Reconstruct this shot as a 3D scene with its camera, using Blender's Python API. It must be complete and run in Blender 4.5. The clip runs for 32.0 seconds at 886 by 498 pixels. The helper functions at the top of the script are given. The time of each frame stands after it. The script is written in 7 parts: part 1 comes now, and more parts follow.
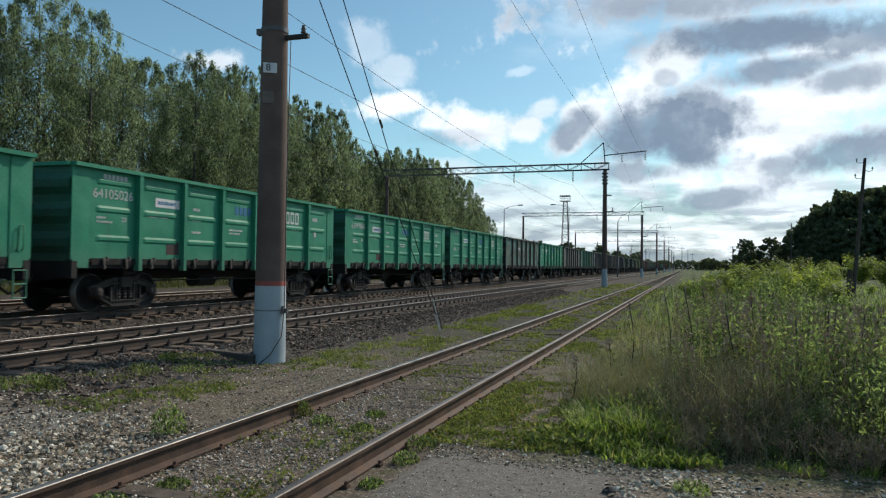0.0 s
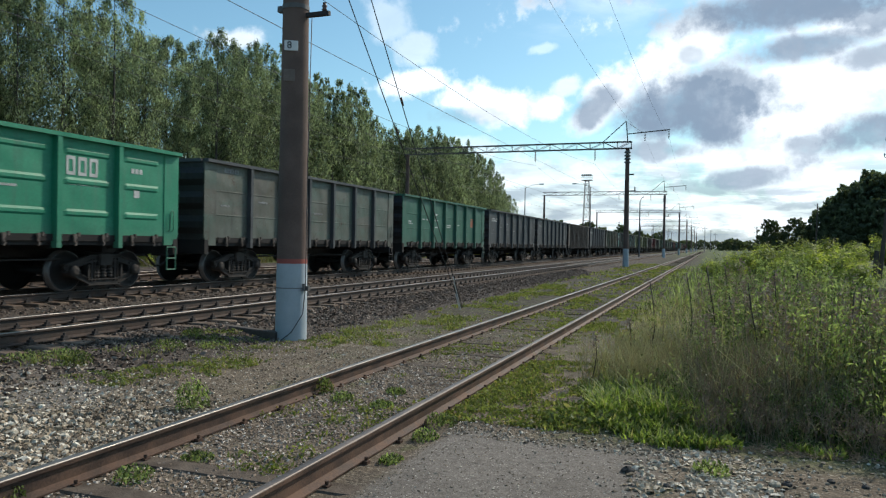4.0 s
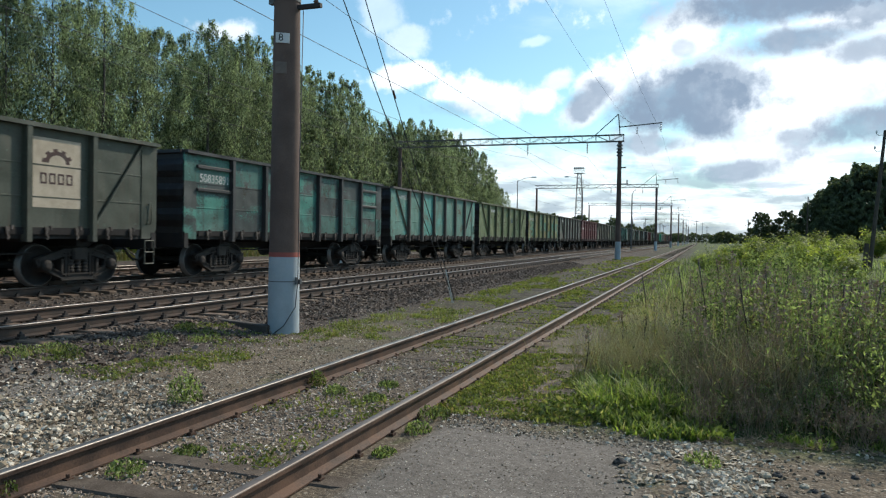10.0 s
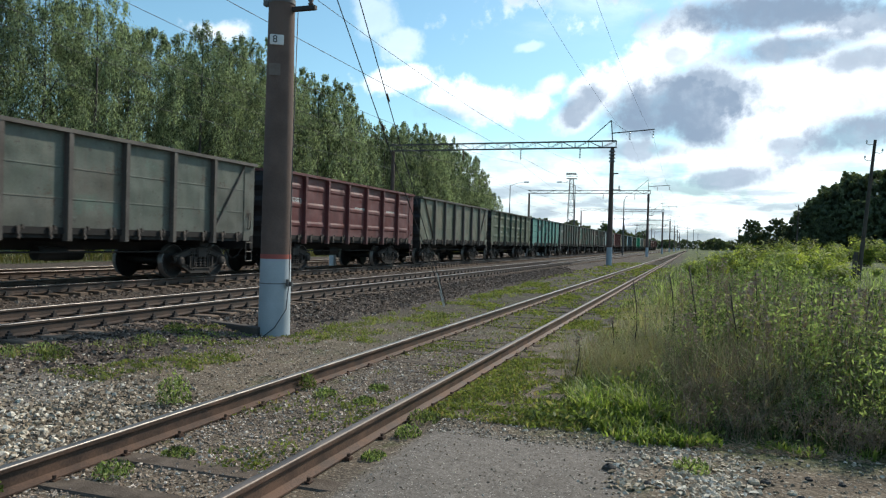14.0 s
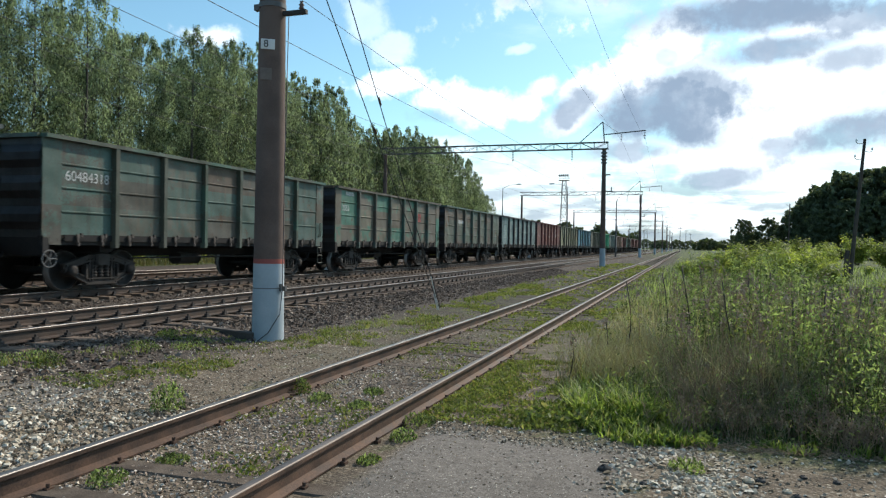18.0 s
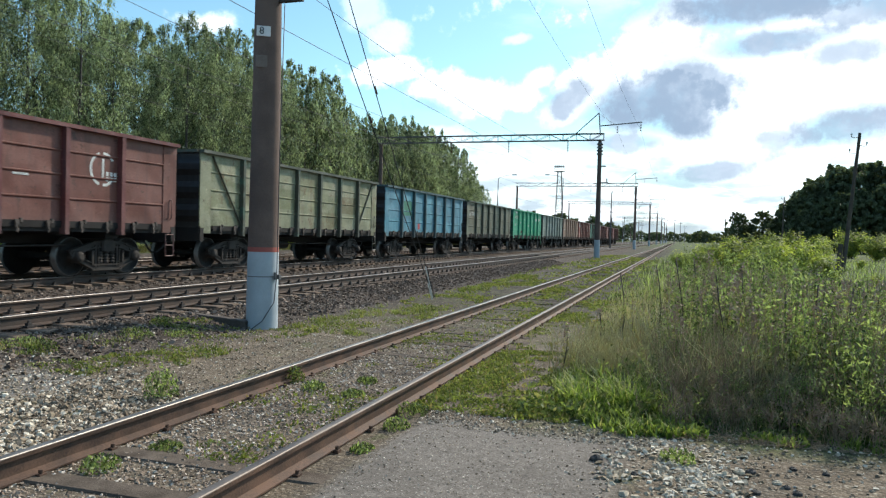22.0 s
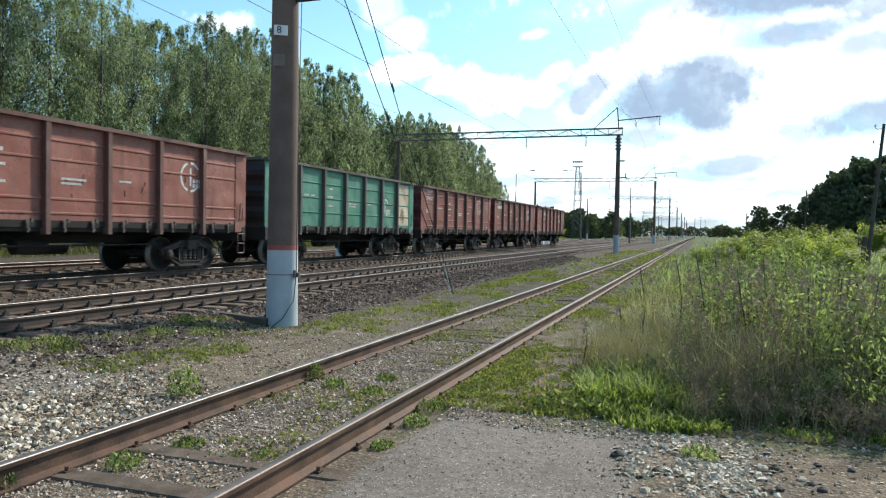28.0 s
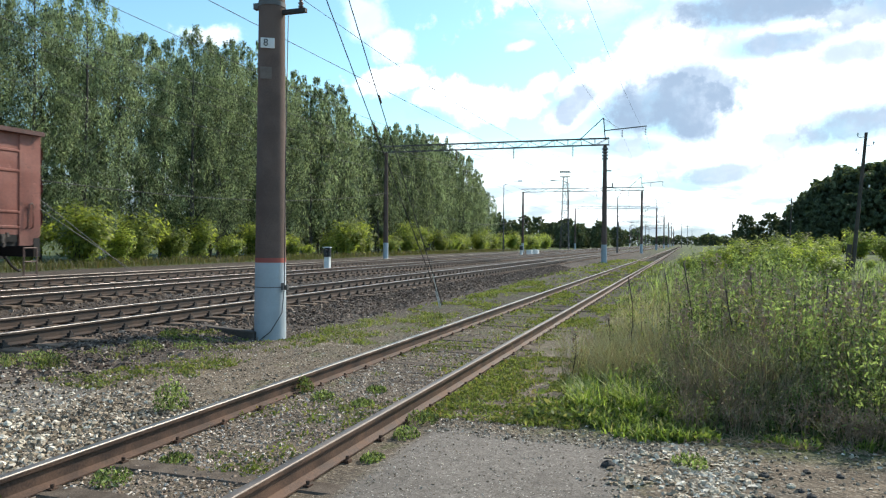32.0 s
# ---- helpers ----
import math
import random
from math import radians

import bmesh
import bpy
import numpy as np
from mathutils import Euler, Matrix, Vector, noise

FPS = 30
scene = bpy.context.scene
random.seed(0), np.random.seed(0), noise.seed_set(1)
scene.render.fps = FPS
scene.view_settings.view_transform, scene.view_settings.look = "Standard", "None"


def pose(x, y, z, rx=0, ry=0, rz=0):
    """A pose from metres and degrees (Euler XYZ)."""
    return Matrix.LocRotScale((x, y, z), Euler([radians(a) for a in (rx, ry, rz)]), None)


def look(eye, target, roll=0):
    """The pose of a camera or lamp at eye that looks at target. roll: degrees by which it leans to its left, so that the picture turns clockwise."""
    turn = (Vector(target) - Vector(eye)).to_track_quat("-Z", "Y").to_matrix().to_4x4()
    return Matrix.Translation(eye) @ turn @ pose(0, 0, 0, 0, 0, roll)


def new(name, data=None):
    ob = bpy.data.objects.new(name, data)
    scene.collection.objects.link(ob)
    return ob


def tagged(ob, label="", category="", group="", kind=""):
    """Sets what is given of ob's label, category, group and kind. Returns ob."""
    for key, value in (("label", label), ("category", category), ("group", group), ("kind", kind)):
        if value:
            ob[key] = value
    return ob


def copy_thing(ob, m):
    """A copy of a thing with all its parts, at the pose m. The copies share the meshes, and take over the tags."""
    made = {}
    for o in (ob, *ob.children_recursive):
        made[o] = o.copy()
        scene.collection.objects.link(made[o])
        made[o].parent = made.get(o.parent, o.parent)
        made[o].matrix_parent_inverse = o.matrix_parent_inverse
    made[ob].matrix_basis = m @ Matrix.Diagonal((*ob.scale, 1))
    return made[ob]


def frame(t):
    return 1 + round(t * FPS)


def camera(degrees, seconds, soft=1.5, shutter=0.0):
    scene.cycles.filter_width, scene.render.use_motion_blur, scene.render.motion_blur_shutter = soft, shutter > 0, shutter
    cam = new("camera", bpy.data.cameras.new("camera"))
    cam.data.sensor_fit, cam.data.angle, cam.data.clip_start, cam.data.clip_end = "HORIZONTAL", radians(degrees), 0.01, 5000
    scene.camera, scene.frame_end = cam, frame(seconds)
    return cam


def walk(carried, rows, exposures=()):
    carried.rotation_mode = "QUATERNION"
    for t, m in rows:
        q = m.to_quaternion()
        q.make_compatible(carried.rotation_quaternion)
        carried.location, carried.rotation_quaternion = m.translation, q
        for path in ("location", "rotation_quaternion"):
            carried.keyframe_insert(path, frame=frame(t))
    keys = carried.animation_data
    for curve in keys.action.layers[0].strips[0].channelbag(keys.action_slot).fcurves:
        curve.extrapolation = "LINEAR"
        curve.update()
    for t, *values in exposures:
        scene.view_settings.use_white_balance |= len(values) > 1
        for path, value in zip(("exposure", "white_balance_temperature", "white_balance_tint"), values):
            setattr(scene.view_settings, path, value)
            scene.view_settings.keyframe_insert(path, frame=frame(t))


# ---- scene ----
# World: x to the right of the tracks, y along them (away), z up. z = 0 is the trodden ground beside the siding.
EYE = Vector((0.0, 0.0, 1.678))
cam = camera(62.98, 32.0, soft=1.25, shutter=0.1)


def aim(yaw, pitch, roll):
    """The camera's pose: yaw to the left of the tracks' direction, pitch up, roll."""
    a, b = radians(yaw), radians(pitch)
    return look(EYE, EYE + Vector((-math.sin(a) * math.cos(b), math.cos(a) * math.cos(b), math.sin(b))), roll)


# seconds, yaw, pitch, roll of the hand-held camera, which stands in one spot
VIEW = [
    (0, 18.64, 1.31, 0.66), (0.5, 19.06, 1.11, 0.91), (1, 19.52, 0.75, 1.04), (1.5, 19.82, 0.41, 1.02), (2, 20.05, 0.11, 1.08),
    (2.5, 20.16, -0.12, 1.12), (3, 20.19, -0.26, 0.98), (3.5, 20.25, -0.35, 0.92), (5.5, 20.01, -0.52, 1.34), (6, 19.99, -0.69, 1.36),
    (6.5, 20.00, -0.88, 0.88), (7, 19.90, -0.98, 0.55), (7.5, 19.83, -1.04, 0.43), (8, 19.76, -1.05, 0.28), (8.5, 19.76, -1.01, 0.28),
    (9, 19.80, -0.92, 0.42), (9.5, 19.74, -0.92, 0.84), (10, 19.63, -0.92, 0.90), (10.5, 19.66, -0.88, 0.80), (11, 19.73, -0.75, 0.90),
    (11.5, 19.81, -0.60, 0.96), (12, 19.76, -0.48, 1.15), (12.5, 19.59, -0.46, 1.37), (13, 19.45, -0.58, 1.34), (13.5, 19.25, -0.62, 1.53),
    (14, 19.00, -0.61, 1.56), (14.5, 18.84, -0.58, 1.82), (16.5, 18.35, -0.39, 1.20), (17, 18.45, -0.42, 1.10), (17.5, 18.47, -0.42, 1.13),
    (18, 18.48, -0.37, 0.95), (18.5, 18.40, -0.33, 0.98), (19, 18.39, -0.27, 1.04), (19.5, 18.21, -0.26, 1.06), (20, 18.07, -0.31, 1.10),
    (20.5, 17.97, -0.43, 1.20), (21, 17.90, -0.63, 1.32), (21.5, 17.91, -0.84, 1.53), (22, 18.05, -1.16, 1.50), (22.5, 18.17, -1.33, 1.48),
    (23, 18.28, -1.55, 1.28), (23.5, 18.27, -1.64, 1.40), (24, 18.11, -1.68, 1.48), (24.5, 18.00, -1.66, 1.30), (25, 17.97, -1.64, 1.48),
    (25.5, 17.99, -1.68, 1.69), (27.5, 19.17, -1.58, 1.03), (28, 19.50, -1.45, 0.98), (28.5, 19.69, -1.31, 0.96), (29, 19.68, -1.20, 1.13),
    (29.5, 19.60, -1.09, 1.22), (30, 19.43, -0.92, 1.30), (30.5, 19.25, -0.85, 1.25), (31, 18.97, -0.68, 1.01), (31.5, 18.74, -0.54, 0.80),
    (32, 18.60, -0.57, 0.46)]
LIGHTNESS = [(0, 0.2), (1.5, 0.26), (3.5, 0.42), (6, 0.52), (12, 0.56), (14.5, 0.62), (17, 0.69), (20, 0.8), (23, 0.98), (25.5, 1.06), (28, 1.08), (32, 1.08)]
EXPOSURES = [(t, e, 6500, 9) for t, e in LIGHTNESS]
walk(cam, [(t, aim(a, b, r)) for t, a, b, r in VIEW], EXPOSURES)

# ---- light ----
SUN_AZ, SUN_EL = 25.0, 38.5     # degrees right of the tracks' direction, degrees up
sun_dir = Vector((math.sin(radians(SUN_AZ)) * math.cos(radians(SUN_EL)), math.cos(radians(SUN_AZ)) * math.cos(radians(SUN_EL)), math.sin(radians(SUN_EL))))
sun = new("sun", bpy.data.lights.new("sun", "SUN"))
sun.data.energy, sun.data.angle, sun.data.color = 2.4, radians(1.5), (1.0, 0.91, 0.78)
sun.matrix_world = look(sun_dir * 200, (0, 0, 0))


class Nodes:
    """Small helper that wires shader nodes."""

    def __init__(self, tree):
        self.tree = tree
        tree.nodes.clear()

    def __call__(self, kind, ins=None, **props):
        n = self.tree.nodes.new(kind)
        if "operation" in props:
            n.operation = props["operation"]
        if "use_clamp" in props:
            n.use_clamp = props["use_clamp"]
        if "smooth" in props:
            n.interpolation_type = "SMOOTHSTEP" if props["smooth"] else "LINEAR"
        if "blend" in props:
            n.data_type, n.blend_type = "RGBA", props["blend"]
        for k, v in (ins or {}).items():
            self.put(n.inputs[k], v)
        return n

    def put(self, socket, v):
        if isinstance(v, bpy.types.NodeSocket):
            self.tree.links.new(v, socket)
        elif isinstance(v, bpy.types.Node):
            self.tree.links.new(v.outputs[0], socket)
        else:
            socket.default_value = v

    def math(self, op, a, b=0.0, c=0.0, clamp=False):
        return self("ShaderNodeMath", {0: a, 1: b, 2: c}, operation=op, use_clamp=clamp).outputs[0]

    def ramp(self, x, lo, hi, a=0.0, b=1.0, smooth=True):
        return self("ShaderNodeMapRange", {0: x, 1: lo, 2: hi, 3: a, 4: b}, smooth=smooth).outputs[0]

    def mix(self, f, a, b, blend="MIX"):
        n = self("ShaderNodeMix", blend=blend)
        self.put(n.inputs[0], f)
        self.put(n.inputs[6], a if not isinstance(a, tuple) or len(a) == 4 else (*a, 1))
        self.put(n.inputs[7], b if not isinstance(b, tuple) or len(b) == 4 else (*b, 1))
        return n.outputs[2]

    def noise(self, vec, scale, detail=4.0, rough=0.55, warp=0.0):
        n = self("ShaderNodeTexNoise", {"Scale": scale, "Detail": detail, "Roughness": rough, "Distortion": warp})
        if vec is not None:
            self.put(n.inputs["Vector"], vec)
        return n.outputs[0]


def make_world():
    world = bpy.data.worlds.new("sky")
    scene.world = world
    world.use_nodes = True
    N = Nodes(world.node_tree)
    way = N("ShaderNodeTexCoord").outputs["Generated"]
    sky = N("ShaderNodeTexSky")
    sky.sky_type, sky.sun_disc, sky.sun_elevation, sky.sun_rotation = "NISHITA", False, radians(SUN_EL), radians(SUN_AZ)
    sky.air_density, sky.dust_density, sky.ozone_density = 1.0, 0.6, 1.6
    xyz = N("ShaderNodeSeparateXYZ", {0: way})
    # the cloud layer: the direction carried on to a plane overhead
    low = N.math("MAXIMUM", xyz.outputs[2], 0.0)
    flat = N.math("ADD", low, 0.16)
    px, py = N.math("DIVIDE", xyz.outputs[0], flat), N.math("DIVIDE", xyz.outputs[1], flat)
    plane = N("ShaderNodeCombineXYZ", {0: px, 1: py, 2: 0.0}).outputs[0]
    big = N.noise(plane, 0.9, 3.0, 0.5)
    fine = N.noise(plane, 2.6, 7.0, 0.6, 0.4)
    # white veil that thickens towards the sun
    to_sun = N("ShaderNodeVectorMath", {0: way, 1: tuple(sun_dir)}, operation="DOT_PRODUCT").outputs["Value"]
    veil = N.ramp(to_sun, 0.55, 0.98)
    cover = N.math("ADD", N.math("MULTIPLY", big, 0.55), N.math("MULTIPLY", fine, 0.55))
    cover = N.math("ADD", cover, N.math("MULTIPLY", veil, 0.16))
    cloud = N.math("MULTIPLY", N.ramp(cover, 0.60, 0.76), N.ramp(xyz.outputs[2], 0.24, 0.42))

    wobble = N("ShaderNodeTexNoise", {"Vector": way, "Scale": 15.0, "Detail": 9.0, "Roughness": 0.6})
    billow = N("ShaderNodeTexNoise", {"Vector": way, "Scale": 34.0, "Detail": 6.0, "Roughness": 0.6}).outputs[0]

    def puff(az, el, wide, high, weight, tilt, rough, outer, inner):
        """A cloud at a direction (degrees), with a ragged rim; tilt: how far it rises to the right."""
        a, e, k = radians(az), radians(el), radians(tilt)
        mid = Vector((math.sin(a) * math.cos(e), math.cos(a) * math.cos(e), math.sin(e)))
        level, climb = Vector((math.cos(a), -math.sin(a), 0)), Vector((-math.sin(a) * math.sin(e), -math.cos(a) * math.sin(e), math.cos(e)))
        side, up = level * math.cos(k) + climb * math.sin(k), climb * math.cos(k) - level * math.sin(k)
        du = N("ShaderNodeVectorMath", {0: way, 1: tuple(side / radians(wide))}, operation="DOT_PRODUCT").outputs["Value"]
        dv = N("ShaderNodeVectorMath", {0: way, 1: tuple(up / radians(high))}, operation="DOT_PRODUCT").outputs["Value"]
        du = N.math("SUBTRACT", du, side.dot(mid) / radians(wide))
        dv = N.math("SUBTRACT", dv, up.dot(mid) / radians(high))
        front = N("ShaderNodeVectorMath", {0: way, 1: tuple(mid)}, operation="DOT_PRODUCT").outputs["Value"]
        r = N.math("SQRT", N.math("ADD", N.math("MULTIPLY", du, du), N.math("MULTIPLY", dv, dv)))
        wob = N.math("ADD", N.math("MULTIPLY", N.math("SUBTRACT", wobble.outputs[0], 0.5), rough), N.math("MULTIPLY", N.math("SUBTRACT", billow, 0.5), rough * 0.45))
        r = N.math("SUBTRACT", r, wob)
        return N.math("MULTIPLY", N.math("MULTIPLY", N.ramp(r, outer, inner), weight), N.ramp(front, 0.5, 0.6))

    white = None
    for c in WHITE_CLOUDS:
        m = puff(*c, 2.8, 1.2, 0.40)
        white = m if white is None else N.math("MAXIMUM", white, m)
    grey = None
    for c in GREY_CLOUDS:
        m = puff(*c, 2.4, 1.5, 0.55)
        grey = m if grey is None else N.math("MAXIMUM", grey, m)
    # small flat clouds that crowd together towards the horizon
    rows = N("ShaderNodeVectorMath", {0: way, 1: (9.0, 9.0, 46.0)}, operation="MULTIPLY").outputs[0]
    crowd = N.noise(rows, 1.0, 6.0, 0.58, 0.3)
    band = N.math("MULTIPLY", N.ramp(xyz.outputs[2], 0.15, 0.06), N.ramp(xyz.outputs[2], 0.0, 0.02))
    white = N.math("MAXIMUM", white, N.math("MULTIPLY", N.ramp(crowd, 0.46, 0.60), band))
    grey = N.math("MAXIMUM", grey, N.math("MULTIPLY", N.ramp(crowd, 0.52, 0.40), N.math("MULTIPLY", band, 0.6)))
    cloud = N.math("MAXIMUM", N.math("MULTIPLY", cloud, 0.9), white)
    tone = N.ramp(fine, 0.35, 0.65, 0.80, 1.0)
    bright = N.math("MULTIPLY", tone, N.ramp(to_sun, 0.0, 0.75, CLOUD_LOW, CLOUD_HIGH))
    lit = N.mix(1.0, N.mix(N.ramp(to_sun, 0.1, 0.6), (1.0, 0.95, 0.88), (0.90, 0.98, 1.06)), N("ShaderNodeCombineColor", {0: bright, 1: bright, 2: bright}).outputs[0], "MULTIPLY")
    base = N("ShaderNodeVectorMath", {0: sky.outputs[0], 1: (SKY_GAIN * 0.78, SKY_GAIN * 1.02, SKY_GAIN * 0.98)}, operation="MULTIPLY").outputs[0]
    hazed = N.mix(N.ramp(xyz.outputs[2], 0.16, 0.0, 0.0, 0.85), base, (HAZE * 0.84, HAZE * 1.0, HAZE * 1.20))
    out = N.mix(cloud, hazed, lit)
    dark = N.math("MULTIPLY", grey, N.ramp(billow, 0.25, 0.60, 0.86, 1.0))
    out = N.mix(N.math("MULTIPLY", dark, 0.97), out, (GREY * 0.74, GREY * 1.0, GREY * 1.38))
    ground = N.ramp(xyz.outputs[2], -0.01, 0.005)
    out = N.mix(ground, (0.05, 0.055, 0.04), out)
    bg = N("ShaderNodeBackground", {0: out, 1: 1.0})
    N("ShaderNodeOutputWorld", {0: bg})


SKY_GAIN, CLOUD_LOW, CLOUD_HIGH, HAZE, GREY = 0.102, 0.36, 1.08, 0.36, 0.262
# azimuth (right of the tracks), elevation, half width, half height in degrees, density, tilt
WHITE_CLOUDS = [(-24.7, 17.1, 1.8, 1.7, 0.38, 0), (-22.9, 14.9, 1.7, 1.2, 0.5, 0), (-23.3, 12.4, 3.2, 1.0, 1, 10), (-16.4, 11.0, 3.9, 1.7, 1, -8), (-19.5, 11.2, 1.7, 0.9, 0.9, 0), (-12.4, 10.7, 1.9, 1.3, 1, 0),
                (-10.9, 12.2, 1.3, 0.8, 0.7, 20), (-7.2, 11.7, 2.3, 1.8, 1, 25), (-9.1, 9.8, 2.6, 1.0, 1, 20), (-12.5, 15.1, 1.3, 0.4, 0.35, 10), (-3.6, 12.8, 2.4, 2.5, 1, 0), (-1.2, 15.4, 2.8, 2.5, 1, 0),
                (4.4, 10.3, 8.1, 5.7, 1, 0), (9.8, 11.8, 7.1, 4.6, 1, 0), (9.1, 15.2, 5.3, 1.5, 1, 0), (-1.1, 6.9, 6.2, 2.1, 0.85, 0), (7.0, 5.4, 7.6, 2.8, 0.85, 0), (-13.5, 5.2, 8.4, 1.6, 0.55, 0),
                (-18.4, 7.4, 4.0, 1.0, 0.5, 0), (-9.1, 3.5, 11.4, 2.0, 0.45, 0), (1.4, 2.6, 10.6, 1.7, 0.5, 0), (5, 21, 17, 4, 1, 0), (-37, 14.9, 3, 1.0, 0.8, 0)]
GREY_CLOUDS = [(-1.3, 10.4, 4.9, 2.3, 1, 6), (0.9, 11.3, 3.0, 2.0, 0.9, 0), (-0.1, 9.0, 3.3, 1.6, 1, -8), (-8.6, 10.5, 2.2, 0.9, 0.85, 38), (6.2, 14.1, 4.6, 1.0, 0.9, 6), (10.5, 13.1, 2.6, 0.9, 0.75, 0),
               (5.8, 16.6, 7.6, 1.3, 1, -3), (11.1, 15.8, 3.2, 1.1, 0.85, 0), (10.2, 8.1, 3.8, 1.3, 0.9, 14), (6.6, 7.4, 1.4, 0.8, 0.75, 0), (-3.6, 7.3, 3.6, 0.8, 0.75, 0), (1.5, 5.0, 3.0, 0.8, 0.8, 6),
               (-1.4, 14.1, 0.8, 0.6, 0.5, 0), (-18.0, 10.1, 2.6, 0.6, 0.35, 0), (-1.5, 4.5, 1.7, 0.3, 0.5, 0), (-4.8, 1.6, 2.1, 0.3, 0.3, 0), (3, 20.0, 12, 1.8, 0.8, 0)]
make_world()
# ---- mesh helpers ----
class Solid:
    """Collects vertices and faces of one mesh."""

    def __init__(self):
        self.v, self.f, self.smooth = [], [], set()

    def add(self, verts, faces, smooth=False):
        n = len(self.v)
        self.v += [tuple(p) for p in verts]
        if smooth:
            self.smooth.update(range(len(self.f), len(self.f) + len(faces)))
        self.f += [tuple(n + i for i in f) for f in faces]
        return self

    def box(self, x0, x1, y0, y1, z0, z1, m=None):
        vs = [Vector((x, y, z)) for z in (z0, z1) for y in (y0, y1) for x in (x0, x1)]
        if m is not None:
            vs = [m @ p for p in vs]
        return self.add(vs, [(0, 2, 3, 1), (4, 5, 7, 6), (0, 1, 5, 4), (2, 6, 7, 3), (0, 4, 6, 2), (1, 3, 7, 5)])

    def chamfer(self, x0, x1, y0, y1, z0, z1, c=0.01, m=None):
        """A box with its upright and top edges cut off by c."""
        ring = lambda a, z: [(x0 + a + c, y0 + a, z), (x1 - a - c, y0 + a, z), (x1 - a, y0 + a + c, z), (x1 - a, y1 - a - c, z), (x1 - a - c, y1 - a, z), (x0 + a + c, y1 - a, z), (x0 + a, y1 - a - c, z), (x0 + a, y0 + a + c, z)]
        vs = [Vector(p) for p in ring(0, z0) + ring(0, z1 - c) + ring(c, z1)]
        if m is not None:
            vs = [m @ p for p in vs]
        fs = [tuple(range(7, -1, -1)), tuple(range(16, 24))]
        for k in (0, 8):
            fs += [(k + i, k + (i + 1) % 8, k + 8 + (i + 1) % 8, k + 8 + i) for i in range(8)]
        return self.add(vs, fs)

    def tube(self, a, b, r0, r1=None, n=10, caps=True, smooth=True):
        a, b = Vector(a), Vector(b)
        r1 = r0 if r1 is None else r1
        q = (b - a).to_track_quat("Z", "Y").to_matrix()
        vs = []
        for p, r in ((a, r0), (b, r1)):
            vs += [p + q @ Vector((r * math.cos(2 * math.pi * i / n), r * math.sin(2 * math.pi * i / n), 0)) for i in range(n)]
        self.add(vs, [(i, (i + 1) % n, n + (i + 1) % n, n + i) for i in range(n)], smooth)
        if caps:
            self.add(vs, [tuple(range(n - 1, -1, -1)), tuple(range(n, 2 * n))])
        return self

    def lathe(self, axis_at, prof, axis="x", n=24, smooth=True):
        """Turns a profile of (along, radius) about an axis through a point."""
        vs = []
        for s, r in prof:
            for i in range(n):
                a = 2 * math.pi * i / n
                c, d = r * math.cos(a), r * math.sin(a)
                p = {"x": (s, c, d), "y": (d, s, c), "z": (c, d, s)}[axis]
                vs.append(Vector(axis_at) + Vector(p))
        fs = []
        for k in range(len(prof) - 1):
            fs += [(k * n + i, k * n + (i + 1) % n, (k + 1) * n + (i + 1) % n, (k + 1) * n + i) for i in range(n)]
        self.add(vs, fs, smooth)
        self.add(vs[:n], [tuple(range(n - 1, -1, -1))])
        self.add(vs[-n:], [tuple(range(n))])
        return self

    def prism(self, poly, lo, hi, axis="y"):
        """A polygon of two coordinates pushed along an axis. axis y: (x, z); x: (y, z); z: (x, y)."""
        put = {"y": lambda p, s: (p[0], s, p[1]), "x": lambda p, s: (s, p[0], p[1]), "z": lambda p, s: (p[0], p[1], s)}[axis]
        n = len(poly)
        vs = [put(p, lo) for p in poly] + [put(p, hi) for p in poly]
        fs = [(i, (i + 1) % n, n + (i + 1) % n, n + i) for i in range(n)]
        return self.add(vs, fs + [tuple(range(n - 1, -1, -1)), tuple(range(n, 2 * n))])

    def sheet(self, poly, lo, hi, axis="y", smooth_it=False):
        """An open polyline pushed along an axis."""
        put = {"y": lambda p, s: (p[0], s, p[1]), "x": lambda p, s: (s, p[0], p[1]), "z": lambda p, s: (p[0], p[1], s)}[axis]
        n = len(poly)
        return self.add([put(p, lo) for p in poly] + [put(p, hi) for p in poly], [(i, i + 1, n + i + 1, n + i) for i in range(n - 1)], smooth_it)

    def wire(self, pts, r, n=5):
        """A bent round bar through the points."""
        pts = [Vector(p) for p in pts]
        vs = []
        for i, p in enumerate(pts):
            d = pts[min(i + 1, len(pts) - 1)] - pts[max(i - 1, 0)]
            q = d.to_track_quat("Z", "Y").to_matrix()
            vs += [p + q @ Vector((r * math.cos(2 * math.pi * k / n), r * math.sin(2 * math.pi * k / n), 0)) for k in range(n)]
        fs = [(j * n + k, j * n + (k + 1) % n, (j + 1) * n + (k + 1) % n, (j + 1) * n + k) for j in range(len(pts) - 1) for k in range(n)]
        return self.add(vs, fs + [tuple(range(n - 1, -1, -1)), tuple(range(len(vs) - n, len(vs)))], True)

    def mesh(self, name):
        me = bpy.data.meshes.new(name)
        me.from_pydata(self.v, [], self.f)
        if self.smooth:
            flags = np.zeros(len(self.f), bool)
            flags[list(self.smooth)] = True
            me.polygons.foreach_set("use_smooth", flags)
        me.validate()
        bm = bmesh.new()
        bm.from_mesh(me)
        bmesh.ops.recalc_face_normals(bm, faces=bm.faces)
        bm.to_mesh(me)
        bm.free()
        return me


